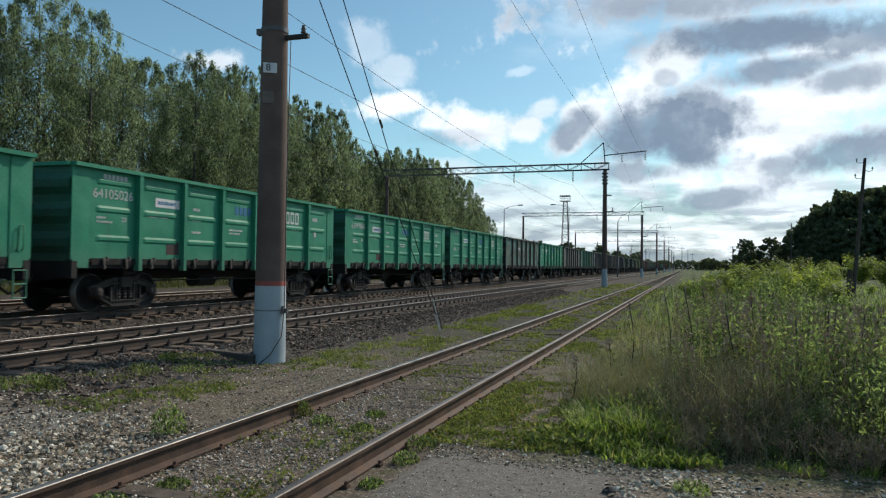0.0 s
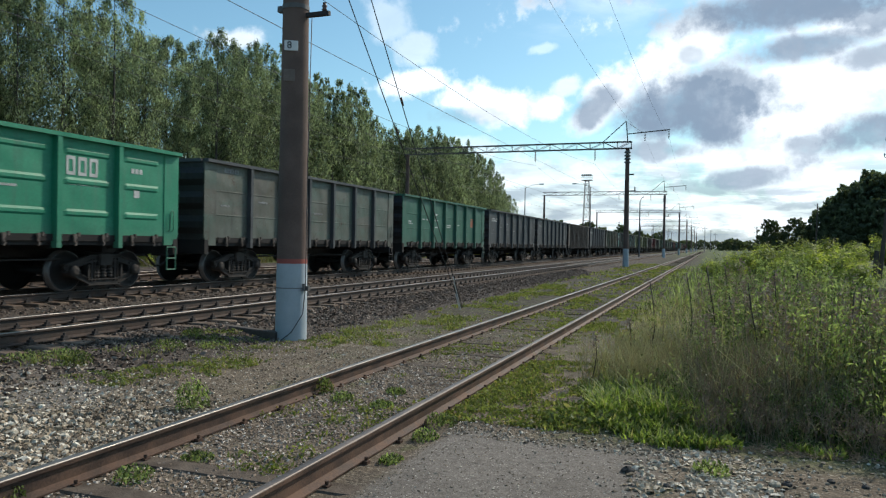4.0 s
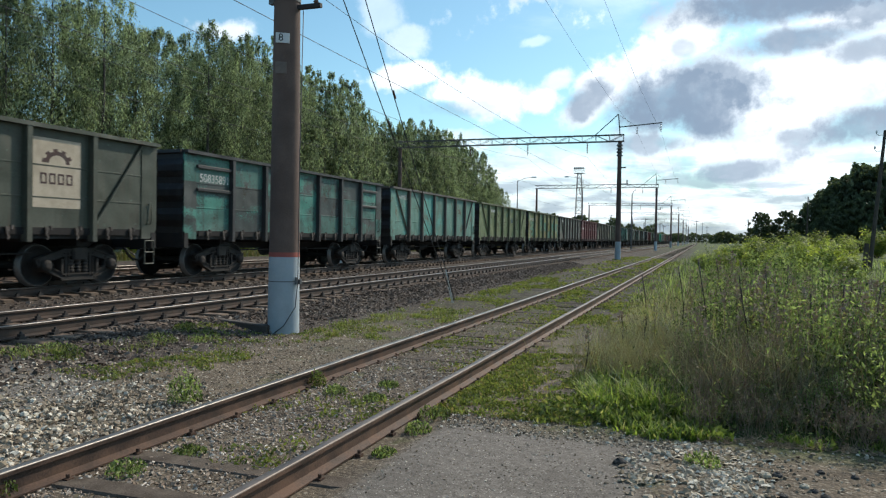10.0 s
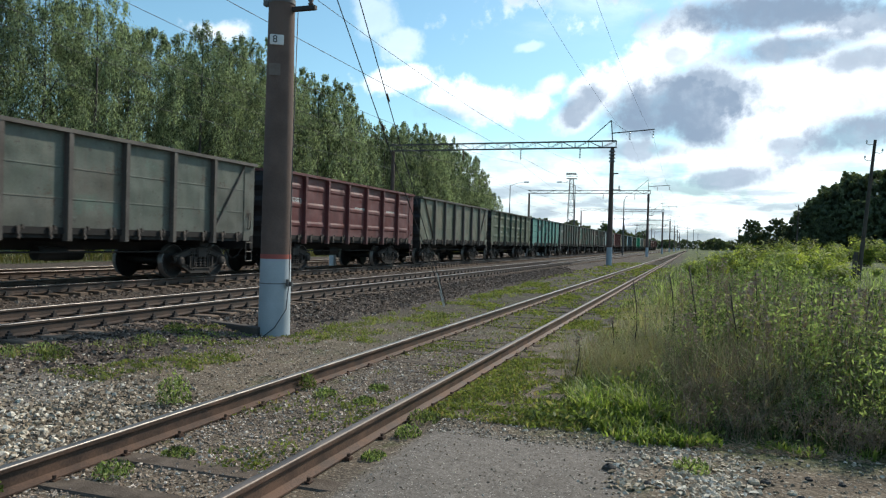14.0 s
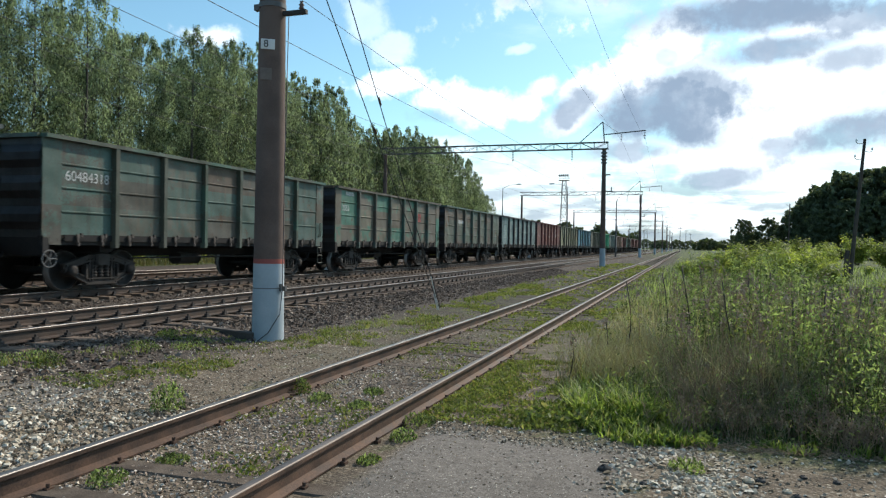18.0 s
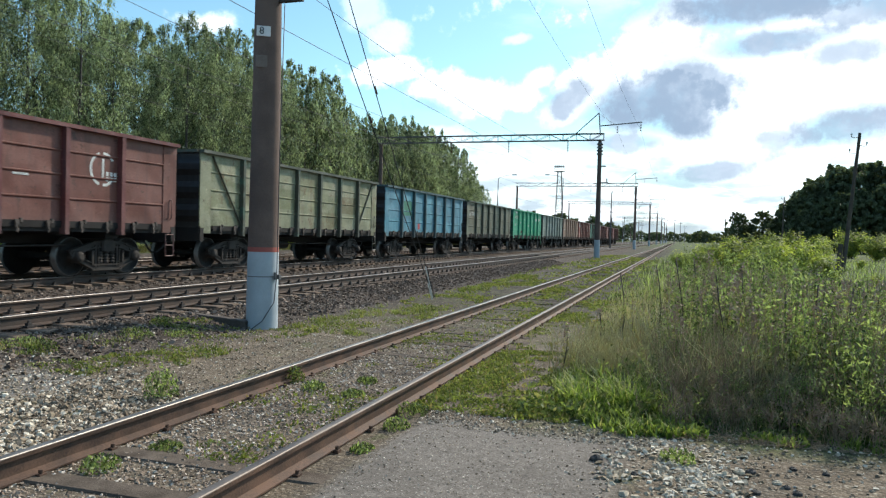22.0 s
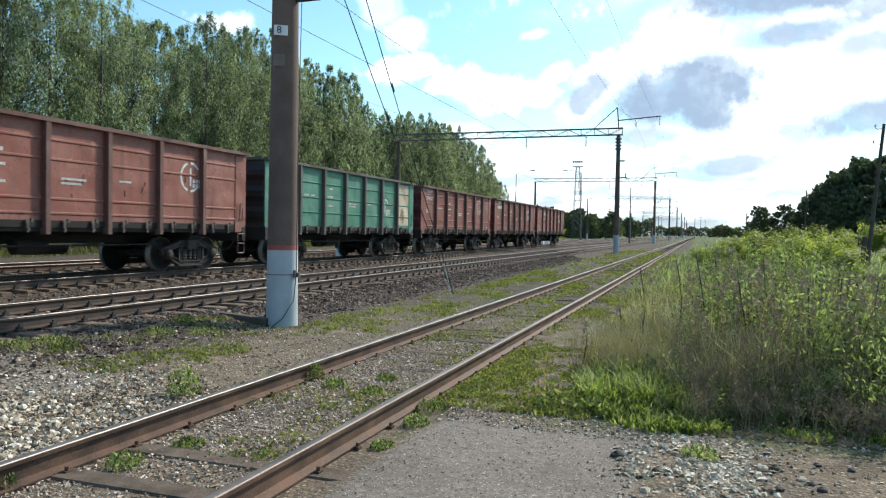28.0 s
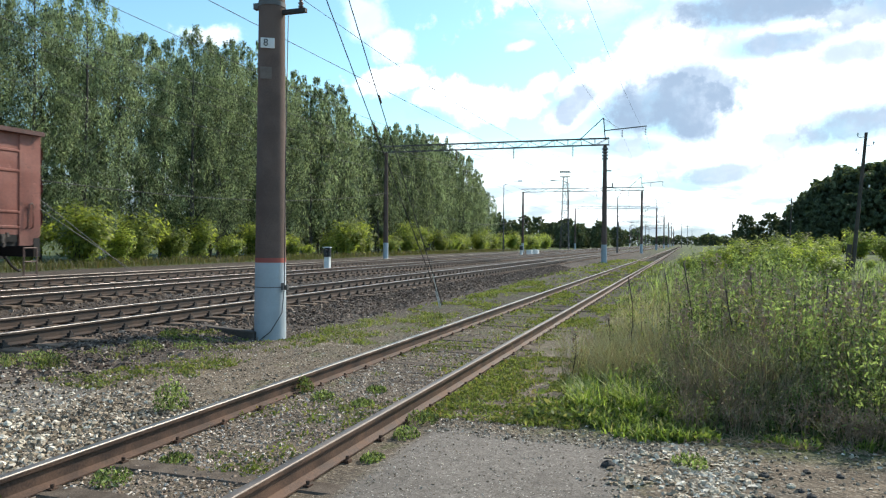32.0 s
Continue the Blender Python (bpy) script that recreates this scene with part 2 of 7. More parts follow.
def part(name, solid, material, parent=None, label="", at=None):
    """Links a solid (or a ready mesh) as one mesh object, under a thing or a part."""
    me = solid.mesh(name) if isinstance(solid, Solid) else solid
    ob = new(name, me)
    if material is not None:
        if not me.materials:
            me.materials.append(material)
        if me.materials[0] != material:
            ob.material_slots[0].link = "OBJECT"
            ob.material_slots[0].material = material
    if parent is not None:
        ob.parent = parent
    if at is not None:
        ob.matrix_basis = at
    return tagged(ob, label)


def thing(name, label, category, at=None, group="", kind=""):
    ob = new(name)
    if at is not None:
        ob.matrix_basis = at
    return tagged(ob, label, category, group, kind)
# ---- materials ----
def material(name, build, rough=0.8, metal=0.0, bump=0.0, spec=0.5):
    """A material whose colour comes from build(N, vec) -> colour, height (or None)."""
    mat = bpy.data.materials.new(name)
    mat.use_nodes = True
    N = Nodes(mat.node_tree)
    vec = N("ShaderNodeTexCoord").outputs["Object"]
    made = build(N, vec)
    colour, height = made[0], made[1]
    roughness = made[2] if len(made) > 2 else rough
    b = N("ShaderNodeBsdfPrincipled", {"Base Color": colour if not isinstance(colour, tuple) else (*colour, 1), "Roughness": roughness, "Metallic": metal, "Specular IOR Level": spec})
    if height is not None:
        N.put(b.inputs["Normal"], N("ShaderNodeBump", {"Height": height, "Strength": 1.0, "Distance": bump}).outputs[0])
    N("ShaderNodeOutputMaterial", {0: b})
    return mat


def plain(name, a, b, scale=8.0, rough=0.8, metal=0.0, bump=0.0, spec=0.5, fine=60.0):
    """Two tones in patches, with fine grain over them."""
    def build(N, vec):
        rnd = N("ShaderNodeObjectInfo").outputs["Random"]
        v = N("ShaderNodeVectorMath", {0: vec, 1: N("ShaderNodeCombineXYZ", {0: N.math("MULTIPLY", rnd, 37.0), 1: 0.0, 2: 0.0}).outputs[0]}, operation="ADD").outputs[0]
        big, small = N.noise(v, scale, 4.0), N.noise(v, fine, 3.0)
        m = N.ramp(N.math("ADD", N.math("MULTIPLY", big, 0.7), N.math("MULTIPLY", small, 0.3)), 0.35, 0.65)
        col = N.mix(m, a, b)
        col = N.mix(1.0, col, N("ShaderNodeCombineColor", {i: N.ramp(rnd, 0, 1, 0.88, 1.12, False) for i in range(3)}).outputs[0], "MULTIPLY")
        return col, (small if bump else None), N.ramp(big, 0.3, 0.7, max(0.05, rough - 0.1), min(1, rough + 0.1))
    return material(name, build, rough, metal, bump, spec)


M_RAIL = plain("rusty_rail_steel", (0.042, 0.024, 0.017), (0.135, 0.076, 0.049), 3.0, 0.7, 0.15, 0.002)
M_RAILMAIN = plain("oily_dark_rail_steel", (0.036, 0.026, 0.021), (0.095, 0.062, 0.046), 3.0, 0.75, 0.1, 0.002)
M_RAILTOP = plain("polished_rail_head", (0.13, 0.118, 0.11), (0.23, 0.215, 0.205), 2.0, 0.40, 0.85)
M_RAILDULL = plain("worn_rail_head", (0.17, 0.15, 0.132), (0.28, 0.255, 0.23), 1.5, 0.44, 0.75)
M_RAILBROWN = plain("brown_rail_head", (0.13, 0.106, 0.09), (0.225, 0.19, 0.165), 1.5, 0.54, 0.6)
M_TIE = plain("old_sleeper_timber", (0.075, 0.058, 0.045), (0.155, 0.124, 0.098), 5.0, 0.95, 0, 0.006, 0.12)
M_CONC_TIE = plain("weathered_concrete_sleeper", (0.11, 0.077, 0.056), (0.215, 0.158, 0.119), 4.0, 0.95, 0, 0.003, 0.15)
M_CLIP = plain("dark_fastening_steel", (0.035, 0.03, 0.028), (0.06, 0.05, 0.045), 6.0, 0.7, 0.3)
M_CONC = plain("dark_weathered_concrete", (0.092, 0.060, 0.048), (0.150, 0.104, 0.086), 1.6, 0.9, 0, 0.004)
M_MAST = plain("grey_mast_steel", (0.10, 0.10, 0.10), (0.17, 0.165, 0.16), 2.0, 0.7, 0.2)
M_BLUE = plain("chalky_pale_blue_paint", (0.36, 0.415, 0.45), (0.45, 0.505, 0.54), 2.2, 0.85, 0, 0.002)
M_BAND = plain("red_oxide_band", (0.33, 0.085, 0.07), (0.42, 0.12, 0.09), 4.0, 0.85)
M_WHITE = plain("white_enamel", (0.72, 0.73, 0.72), (0.80, 0.80, 0.78), 6.0, 0.5)
M_BLACK = plain("black_paint", (0.015, 0.015, 0.016), (0.03, 0.03, 0.03), 6.0, 0.5)
M_WIRE = plain("dark_wire", (0.045, 0.045, 0.045), (0.08, 0.08, 0.08), 3.0, 0.6, 0.4)
M_PORC = plain("brown_porcelain", (0.10, 0.045, 0.03), (0.14, 0.07, 0.05), 3.0, 0.3)
M_POLEWOOD = plain("old_pole_timber", (0.055, 0.042, 0.034), (0.10, 0.08, 0.066), 3.0, 0.9, 0, 0.006)
M_UNDER = plain("grimy_underframe", (0.013, 0.012, 0.012), (0.035, 0.031, 0.028), 3.0, 0.85, 0.1)
M_BOGIE = plain("dusty_bogie_steel", (0.022, 0.019, 0.017), (0.062, 0.052, 0.045), 3.5, 0.85, 0.15)
M_SOOT = plain("coal_sooted_steel", (0.008, 0.0075, 0.007), (0.022, 0.019, 0.018), 4.0, 0.9, 0.1)
M_HOOK = plain("coal_black_latch_steel", (0.055, 0.046, 0.041), (0.15, 0.122, 0.105), 7.0, 0.85, 0.1)
M_WHEEL = plain("dark_wheel_steel", (0.010, 0.009, 0.0085), (0.026, 0.023, 0.021), 4.0, 0.8, 0.1)
M_TREAD = plain("worn_wheel_tread", (0.14, 0.135, 0.13), (0.22, 0.21, 0.20), 3.0, 0.45, 0.6)
M_GALV = plain("pale_zinc_steel", (0.58, 0.58, 0.57), (0.70, 0.70, 0.69), 6.0, 0.6, 0.0)
M_FAINT = plain("faded_lettering", (0.16, 0.165, 0.165), (0.34, 0.345, 0.34), 7.0, 0.85)
M_MARK = plain("chalky_white_lettering", (0.44, 0.45, 0.43), (0.64, 0.65, 0.63), 5.0, 0.8)
# ---- ground and tracks ----
SIDING, TRACK_1, TRACK_2, TRACK_3 = -3.39, -9.53, -14.72, -20.0     # centre lines
GAUGE = 1.595                                                        # between the middles of the rail heads
TOP_S, TOP_1, TOP_2, TOP_3 = 0.14, 0.405, 0.436, 0.41                # rail tops


def smooth(a, b, x):
    t = min(1, max(0, (x - a) / (b - a)))
    return t * t * (3 - 2 * t)


def ground_z(x, y):
    """Height of the ground sheet."""
    z = 0.175 * (1 - smooth(-8.15, -6.9, x))
    z -= 0.30 * (1 - smooth(-26.5, -23.5, x))
    z += 0.06 * smooth(-5.0, -6.3, x) * smooth(4, 6.5, y) * (1 - smooth(8.5, 10.5, y)) if x > -7.6 else 0
    n = noise.noise(Vector((x * 0.5, y * 0.5, 0.3))) * 0.035 + noise.noise(Vector((x * 1.9, y * 1.9, 5.0))) * 0.012
    if abs(x - SIDING) < 1.9:
        n = n * 0.35 - 0.015 - 0.036 * smooth(1.35, 1.05, abs(x - SIDING))
    if -2.3 < x < -0.2 and y < 7:
        n *= 0.3
    far = max(0.0, abs(x) - 60)
    return z + n + 0.0008 * far + (0.35 * smooth(3.0, 12.0, x) * smooth(8, 20, y) * 0.5)


def steps(near, lo, hi, grow=1.22, d=0.32):
    a, b = near
    mid = list(np.arange(a, b, d))
    up, s = [b], d
    while up[-1] < hi:
        s *= grow
        up.append(up[-1] + s)
    down, s = [], d
    x = a
    while x > lo:
        s *= grow
        x -= s
        down.append(x)
    return down[::-1] + mid + up


def make_ground():
    xs, ys = steps((-27, 10), -2500, 2500), steps((2.0, 42), -500, 4000)
    verts = [(x, y, ground_z(x, y)) for y in ys for x in xs]
    w = len(xs)
    me = bpy.data.meshes.new("ground")
    me.from_pydata(verts, [], [(j * w + i, j * w + i + 1, (j + 1) * w + i + 1, (j + 1) * w + i) for j in range(len(ys) - 1) for i in range(w - 1)])
    me.polygons.foreach_set("use_smooth", np.ones(len(me.polygons), bool))

    def build(N, vec):
        xyz = N("ShaderNodeSeparateXYZ", {0: vec})
        x, y = xyz.outputs[0], xyz.outputs[1]
        wob = N.math("MULTIPLY", N.math("SUBTRACT", N.noise(vec, 0.9, 5.0, 0.6), 0.5), 1.6)
        fine = N.noise(vec, 14.0, 5.0, 0.65)
        mid = N.noise(vec, 2.2, 5.0, 0.6)
        cell = N("ShaderNodeTexVoronoi", {"Vector": vec, "Scale": 26.0})
        pebble = N("ShaderNodeTexVoronoi", {"Vector": vec, "Scale": 95.0})
        tone = N("ShaderNodeSeparateColor", {0: cell.outputs["Color"]}).outputs[0]
        # packed gravel and dirt
        dirt = N.mix(N.ramp(mid, 0.3, 0.7), (0.108, 0.083, 0.058), (0.21, 0.163, 0.115))
        dirt = N.mix(N.math("MULTIPLY", N.ramp(tone, 0.72, 0.80), N.ramp(cell.outputs["Distance"], 0.5, 0.3, 0.0, 0.8)), dirt, (0.44, 0.385, 0.30))
        dirt = N.mix(N.ramp(fine, 0.62, 0.3, 0.0, 0.6), dirt, (0.085, 0.066, 0.05))
        dots = N.ramp(N("ShaderNodeSeparateColor", {0: pebble.outputs["Color"]}).outputs[0], 0.80, 0.84, 0.0, 0.7)
        dirt = N.mix(N.math("MULTIPLY", dots, N.ramp(pebble.outputs["Distance"], 0.5, 0.3)), dirt, (0.50, 0.44, 0.35))
        dirt = N.mix(N.ramp(N.noise(vec, 0.55, 6.0, 0.7), 0.48, 0.66, 0.0, 0.6), dirt, (0.075, 0.064, 0.052))
        # dark brown earth farther off, darkened further for the tiny shadows among its grains
        dirt = N.mix(N.ramp(N.math("ADD", y, N.math("MULTIPLY", wob, 3.0)), 10.0, 20.0, 0.0, 0.9), dirt, N.mix(N.ramp(N.noise(vec, 3.2, 6.0, 0.75), 0.42, 0.62), (0.032, 0.027, 0.023), (0.078, 0.066, 0.054)))
        # thin grass and moss between and beside the siding's rails
        strip = N.math("MULTIPLY", N.ramp(x, -8.2, -7.4), N.ramp(N.math("ADD", y, N.math("MULTIPLY", wob, 3.0)), 8.0, 13.0))
        thinly = N.ramp(N.noise(vec, 1.7, 7.0, 0.72), 0.44, 0.60, 0.0, 0.62)
        dirt = N.mix(N.math("MULTIPLY", strip, thinly), dirt, N.mix(N.ramp(fine, 0.35, 0.65), (0.060, 0.062, 0.030), (0.15, 0.15, 0.07)))
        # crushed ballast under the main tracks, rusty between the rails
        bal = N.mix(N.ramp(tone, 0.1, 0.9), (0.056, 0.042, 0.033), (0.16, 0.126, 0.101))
        # shade in the gaps between stones, painted as a darker cell edge
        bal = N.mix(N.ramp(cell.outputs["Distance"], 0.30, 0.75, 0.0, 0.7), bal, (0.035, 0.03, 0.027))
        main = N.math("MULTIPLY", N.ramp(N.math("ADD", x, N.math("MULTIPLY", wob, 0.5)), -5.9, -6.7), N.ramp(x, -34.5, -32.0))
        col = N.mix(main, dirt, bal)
        # worn asphalt near the road
        asp = N.mix(N.ramp(fine, 0.3, 0.75), (0.150, 0.130, 0.110), (0.235, 0.207, 0.178))
        asp = N.mix(N.ramp(N.noise(vec, 0.8, 6.0, 0.7), 0.46, 0.60, 0.0, 0.4), asp, (0.115, 0.099, 0.083))
        grit = N("ShaderNodeTexVoronoi", {"Vector": vec, "Scale": 60.0})
        dots = N.math("MULTIPLY", N.ramp(N("ShaderNodeSeparateColor", {0: grit.outputs["Color"]}).outputs[1], 0.86, 0.90), N.ramp(grit.outputs["Distance"], 0.42, 0.28))
        asp = N.mix(N.math("MULTIPLY", dots, 0.75), asp, (0.52, 0.48, 0.42))
        asp = N.mix(N.ramp(mid, 0.55, 0.75, 0.0, 0.35), asp, (0.10, 0.088, 0.072))
        xe, ye = N.math("ADD", x, N.math("MULTIPLY", wob, 0.22)), N.math("ADD", y, N.math("MULTIPLY", wob, 0.5))
        on = N.math("MULTIPLY", N.math("MULTIPLY", N.ramp(xe, -2.28, -2.12), N.ramp(xe, -0.22, -0.5)), N.ramp(ye, 6.35, 6.05))
        left = N.math("MULTIPLY", N.math("MULTIPLY", N.ramp(xe, -5.7, -6.0), N.ramp(xe, -9.5, -8.2)), N.ramp(ye, 6.4, 5.9))
        col = N.mix(N.math("MAXIMUM", on, left), col, asp)
        # green cover: thin on the dirt, full in the meadow
        meadow = N.math("MAXIMUM", N.math("MULTIPLY", N.ramp(N.math("ADD", x, N.math("MULTIPLY", wob, 0.6)), -1.6, -0.6), N.ramp(ye, 5.9, 6.8)), N.ramp(x, -33.0, -36.0))
        moss = N.ramp(N.noise(vec, 1.3, 6.0, 0.65), 0.56, 0.68, 0.0, 0.6)
        moss = N.math("MULTIPLY", moss, N.math("SUBTRACT", 1.0, N.math("MAXIMUM", main, N.math("MAXIMUM", on, left))))
        far = N.ramp(y, 90, 230)
        grass = N.mix(N.ramp(fine, 0.3, 0.7), (0.045, 0.062, 0.02), (0.13, 0.15, 0.055))
        col = N.mix(N.math("MAXIMUM", N.math("MAXIMUM", moss, meadow), N.math("MULTIPLY", far, 0.75)), col, grass)
        grain = N.ramp(N("ShaderNodeSeparateColor", {0: pebble.outputs["Color"]}).outputs[2], 0.0, 1.0, 0.66, 1.34, False)
        col = N.mix(1.0, col, N("ShaderNodeCombineColor", {0: grain, 1: grain, 2: grain}).outputs[0], "MULTIPLY")
        return col, N.math("ADD", N.math("MULTIPLY", N.math("SUBTRACT", 1.0, cell.outputs["Distance"]), N.math("SUBTRACT", 1.0, N.math("MAXIMUM", on, left))), N.math("MULTIPLY", fine, 0.35))
    part("ground", me, material("trodden_ground", build, 0.95, 0, 0.012, 0.2), None, "bare gravelly ground with patches of weeds")
    tagged(bpy.data.objects["ground"], "", "ground", "", "structure")


make_ground()

RAIL = [(-0.075, -0.18), (0.075, -0.18), (0.075, -0.168), (0.012, -0.145), (0.009, -0.05), (0.036, -0.038), (0.036, -0.012), (0.030, -0.004), (-0.030, -0.004), (-0.036, -0.012), (-0.036, -0.038), (-0.009, -0.05), (-0.012, -0.145), (-0.075, -0.168)]


HEAD_LINE = [(-0.0355, -0.010), (-0.034, -0.006), (-0.031, -0.003), (-0.025, -0.001), (0.0, 0.0), (0.025, -0.001), (0.031, -0.003), (0.034, -0.006), (0.0355, -0.010)]     # worn, rounded head


def make_track(name, x, top, label, head, tie_mat, tie_label, pitch, tie_size, near, y0=-30.0, y1=1500.0, sunk=0.0, rough=0.0):
    """One track: two rails with worn heads, sleepers (the near ones single), their fastenings."""
    track = thing(name, label, "railway track", kind="structure")
    edges = [y0] + [y0 + 25 * i for i in range(1, 9)] + [y0 + 300, y0 + 600, y1]
    for s in (-1, 1):
        rail = Solid()
        rail.prism([(x + s * GAUGE / 2 + a, top + b) for a, b in RAIL], y0, y1)
        r = part("rail", rail, M_RAIL if rough else M_RAILMAIN, track)
        run = Solid()
        for a, b in zip(edges, edges[1:]):
            run.sheet([(x + s * GAUGE / 2 + p, top + q) for p, q in HEAD_LINE], a + 0.004, b - 0.004, smooth_it=True)
        part("running_surface", run, head[(s + 1) // 2] if isinstance(head, tuple) else head, r, "rail head worn bright by wheels")
    L, Wd, H = tie_size
    rnd = random.Random(name)
    one = Solid().chamfer(-L / 2, L / 2, -Wd / 2, Wd / 2, -H, 0, 0.015).mesh("sleeper")
    rest, clips = Solid(), Solid()
    y, k, n = (-12.045 if rough else -12.0), 0, 0
    while y < 420:
        dx, dz, rz = rnd.uniform(-0.04, 0.04) * (1 + rough), rnd.uniform(-0.008, 0.008) - rough * rnd.uniform(0, 0.03), rnd.uniform(-0.6, 0.6) * (1 + 2 * rough)
        if rough:           # some lie buried under the gravel
            dz = dz * 0.5 - 0.045 * smooth(4.9, 5.2, y) * smooth(7.3, 6.9, y) + 0.010 * smooth(8.0, 12.0, y) - (0.028 if rnd.random() < 0.4 and y > 7 else 0.0) + 0.012 * smooth(5.0, 4.7, y)
        m = pose(x + dx, y, top - 0.185 - sunk + dz, 0, 0, rz)
        if near[0] <= y <= near[1]:
            part("sleeper", one, tie_mat, track, tie_label if k == 0 else "", m)
            k += 1
        else:
            rest.box(-L / 2, L / 2, -Wd / 2, Wd / 2, -H, 0, m)
        if y < 55:
            for s in (-1, 1):
                for e in (-1, 1):
                    cx = x + s * GAUGE / 2 + e * 0.105
                    if rough:
                        clips.box(cx - 0.022, cx + 0.022, y - 0.03, y + 0.03, top - 0.19, top - 0.164)
                        clips.tube((cx, y, top - 0.158), (cx, y, top - 0.135), 0.016, n=6)
                        continue
                    clips.box(cx - 0.045, cx + 0.045, y - 0.06, y + 0.06, top - 0.19, top - 0.158)
                    clips.tube((cx, y, top - 0.158), (cx, y, top - 0.085), 0.018, n=6)
                    clips.box(cx - 0.03, cx + 0.03, y - 0.035, y + 0.035, top - 0.158, top - 0.12)
        n += 1
        y = -12.045 + n * pitch + rnd.uniform(-0.02, 0.02) if rough else y + pitch * rnd.uniform(0.97, 1.03)
    tagged(part("distant_sleepers", rest, tie_mat, track), kind="stuff")
    tagged(part("fastenings", clips, M_RAIL if rough else M_CLIP, track, "bolted rail clips"), kind="stuff")
    return track


make_track("siding_track", SIDING, TOP_S, "little-used siding with rust-brown rails sunk in gravel", (M_RAILDULL, M_RAILBROWN), M_TIE, "grey weathered timber sleeper", 0.635, (2.7, 0.22, 0.16), (-3, 90), sunk=-0.004, rough=1.0)
make_track("main_track_near", TRACK_1, TOP_1, "main line track with bright-worn rails on ballast", M_RAILTOP, M_CONC_TIE, "dusty brownish sleeper", 0.55, (2.72, 0.25, 0.2), (-2, 110))
make_track("main_track_middle", TRACK_2, TOP_2, "main line track under the goods train", M_RAILTOP, M_CONC_TIE, "dusty brownish sleeper", 0.55, (2.72, 0.25, 0.2), (2, 80))
make_track("main_track_far", TRACK_3, TOP_3, "farthest main line track beside the meadow strip", M_RAILDULL, M_CONC_TIE, "dusty brownish sleeper", 0.55, (2.72, 0.25, 0.2), (8, 60))
# ---- poles, portals, wires ----
def catenary(a, b, sag, n=16):
    a, b = Vector(a), Vector(b)
    return [a.lerp(b, i / n) - Vector((0, 0, 4 * sag * (i / n) * (1 - i / n))) for i in range(n + 1)]


def make_near_pole():
    pole = thing("catenary_pole", "round dark concrete pole with pale blue foot and red band", "pole", pose(-6.78, 10.85, 0))
    def rad(z):
        return 0.268 - 0.0083 * z
    prof = [(1.38, rad(1.38))] + [(z, rad(z)) for z in (3, 5, 7, 9, 10.4)]
    part("shaft", Solid().lathe((0, 0, 0), prof, "z", 32), M_CONC, pole, "dark stained concrete shaft")
    part("blue_foot", Solid().lathe((0, 0, 0), [(-0.3, rad(0) + 0.002), (0, rad(0) + 0.002), (1.30, rad(1.3) + 0.002)], "z", 32), M_BLUE, pole, "pale blue painted foot")
    part("red_band", Solid().lathe((0, 0, 0), [(1.30, rad(1.3) + 0.003), (1.38, rad(1.38) + 0.003)], "z", 32), M_BAND, pole, "narrow faded red band")
    # number plate board with its figure, on the side towards the siding
    ang = Vector((6.78, -10.85, 0)).normalized()
    side = Vector((-ang.y, ang.x, 0))
    turn = Matrix((side, Vector((0, 0, 1)), ang)).transposed().to_4x4()
    at = Matrix.Translation(ang * (rad(5.1) + 0.012) - side * 0.07 + Vector((0, 0, 5.0))) @ turn
    board = part("number_board", Solid().chamfer(-0.115, 0.115, -0.085, 0.085, -0.008, 0.008, 0.004), M_WHITE, pole, "small white enamel board", at)
    txt = bpy.data.curves.new("figure", "FONT")
    txt.body, txt.size, txt.align_x, txt.align_y, txt.extrude = "8", 0.17, "CENTER", "CENTER", 0.002
    fig = new("figure", txt)
    fig.parent, fig.matrix_basis = board, pose(-0.03, 0, 0.012)
    txt.materials.append(M_BLACK)
    at2 = Matrix.Translation(ang * (rad(4.55) + 0.003) - side * 0.09 + Vector((0, 0, 4.5))) @ turn
    part("worn_patch", Solid().chamfer(-0.1, 0.09, -0.1, 0.1, -0.004, 0.003, 0.002), plain("old_plate_mark", (0.15, 0.118, 0.10), (0.21, 0.17, 0.145), 6.0, 0.9), pole, "pale mark of an old board", at2)
    arm = Solid().box(0.2, 0.66, -0.04, 0.04, 5.53, 5.60)
    part("bracket_arm", arm, M_CLIP, pole, "short steel bracket")
    part("insulator", Solid().lathe((0.56, 0, 0), [(5.60, 0.02), (5.63, 0.05), (5.66, 0.03), (5.69, 0.05), (5.72, 0.025), (5.75, 0.03)], "z", 12), M_PORC, pole, "small brown insulator")
    clamp = Solid().lathe((0, 0, 0), [(5.66, rad(5.66) + 0.012), (5.74, rad(5.74) + 0.012)], "z", 24)
    clamp.box(-0.34, -0.2, -0.05, 0.05, 5.66, 5.76)
    part("clamp", clamp, M_MAST, pole)
    cl = Solid().lathe((0, 0, 0), [(0.875, rad(0.9) + 0.005), (0.89, rad(0.9) + 0.005)], "z", 24)
    cl.box(0.2, 0.36, -0.06, 0.0, 0.84, 0.92).tube((0.3, -0.1, 0.84), (0.3, -0.1, 0.96), 0.025, n=8)
    part("earth_clamp", cl, M_MAST, pole, "grey steel earthing clamp")
    part("earth_wire", Solid().wire([(0.33, -0.02, 5.5), (0.31, -0.05, 3.0), (0.31, -0.06, 0.9), (0.30, -0.12, 0.45), (0.16, -0.25, 0.14), (0.0, -0.32, 0.0)], 0.008), M_WIRE, pole, "loose earthing wire")


make_near_pole()


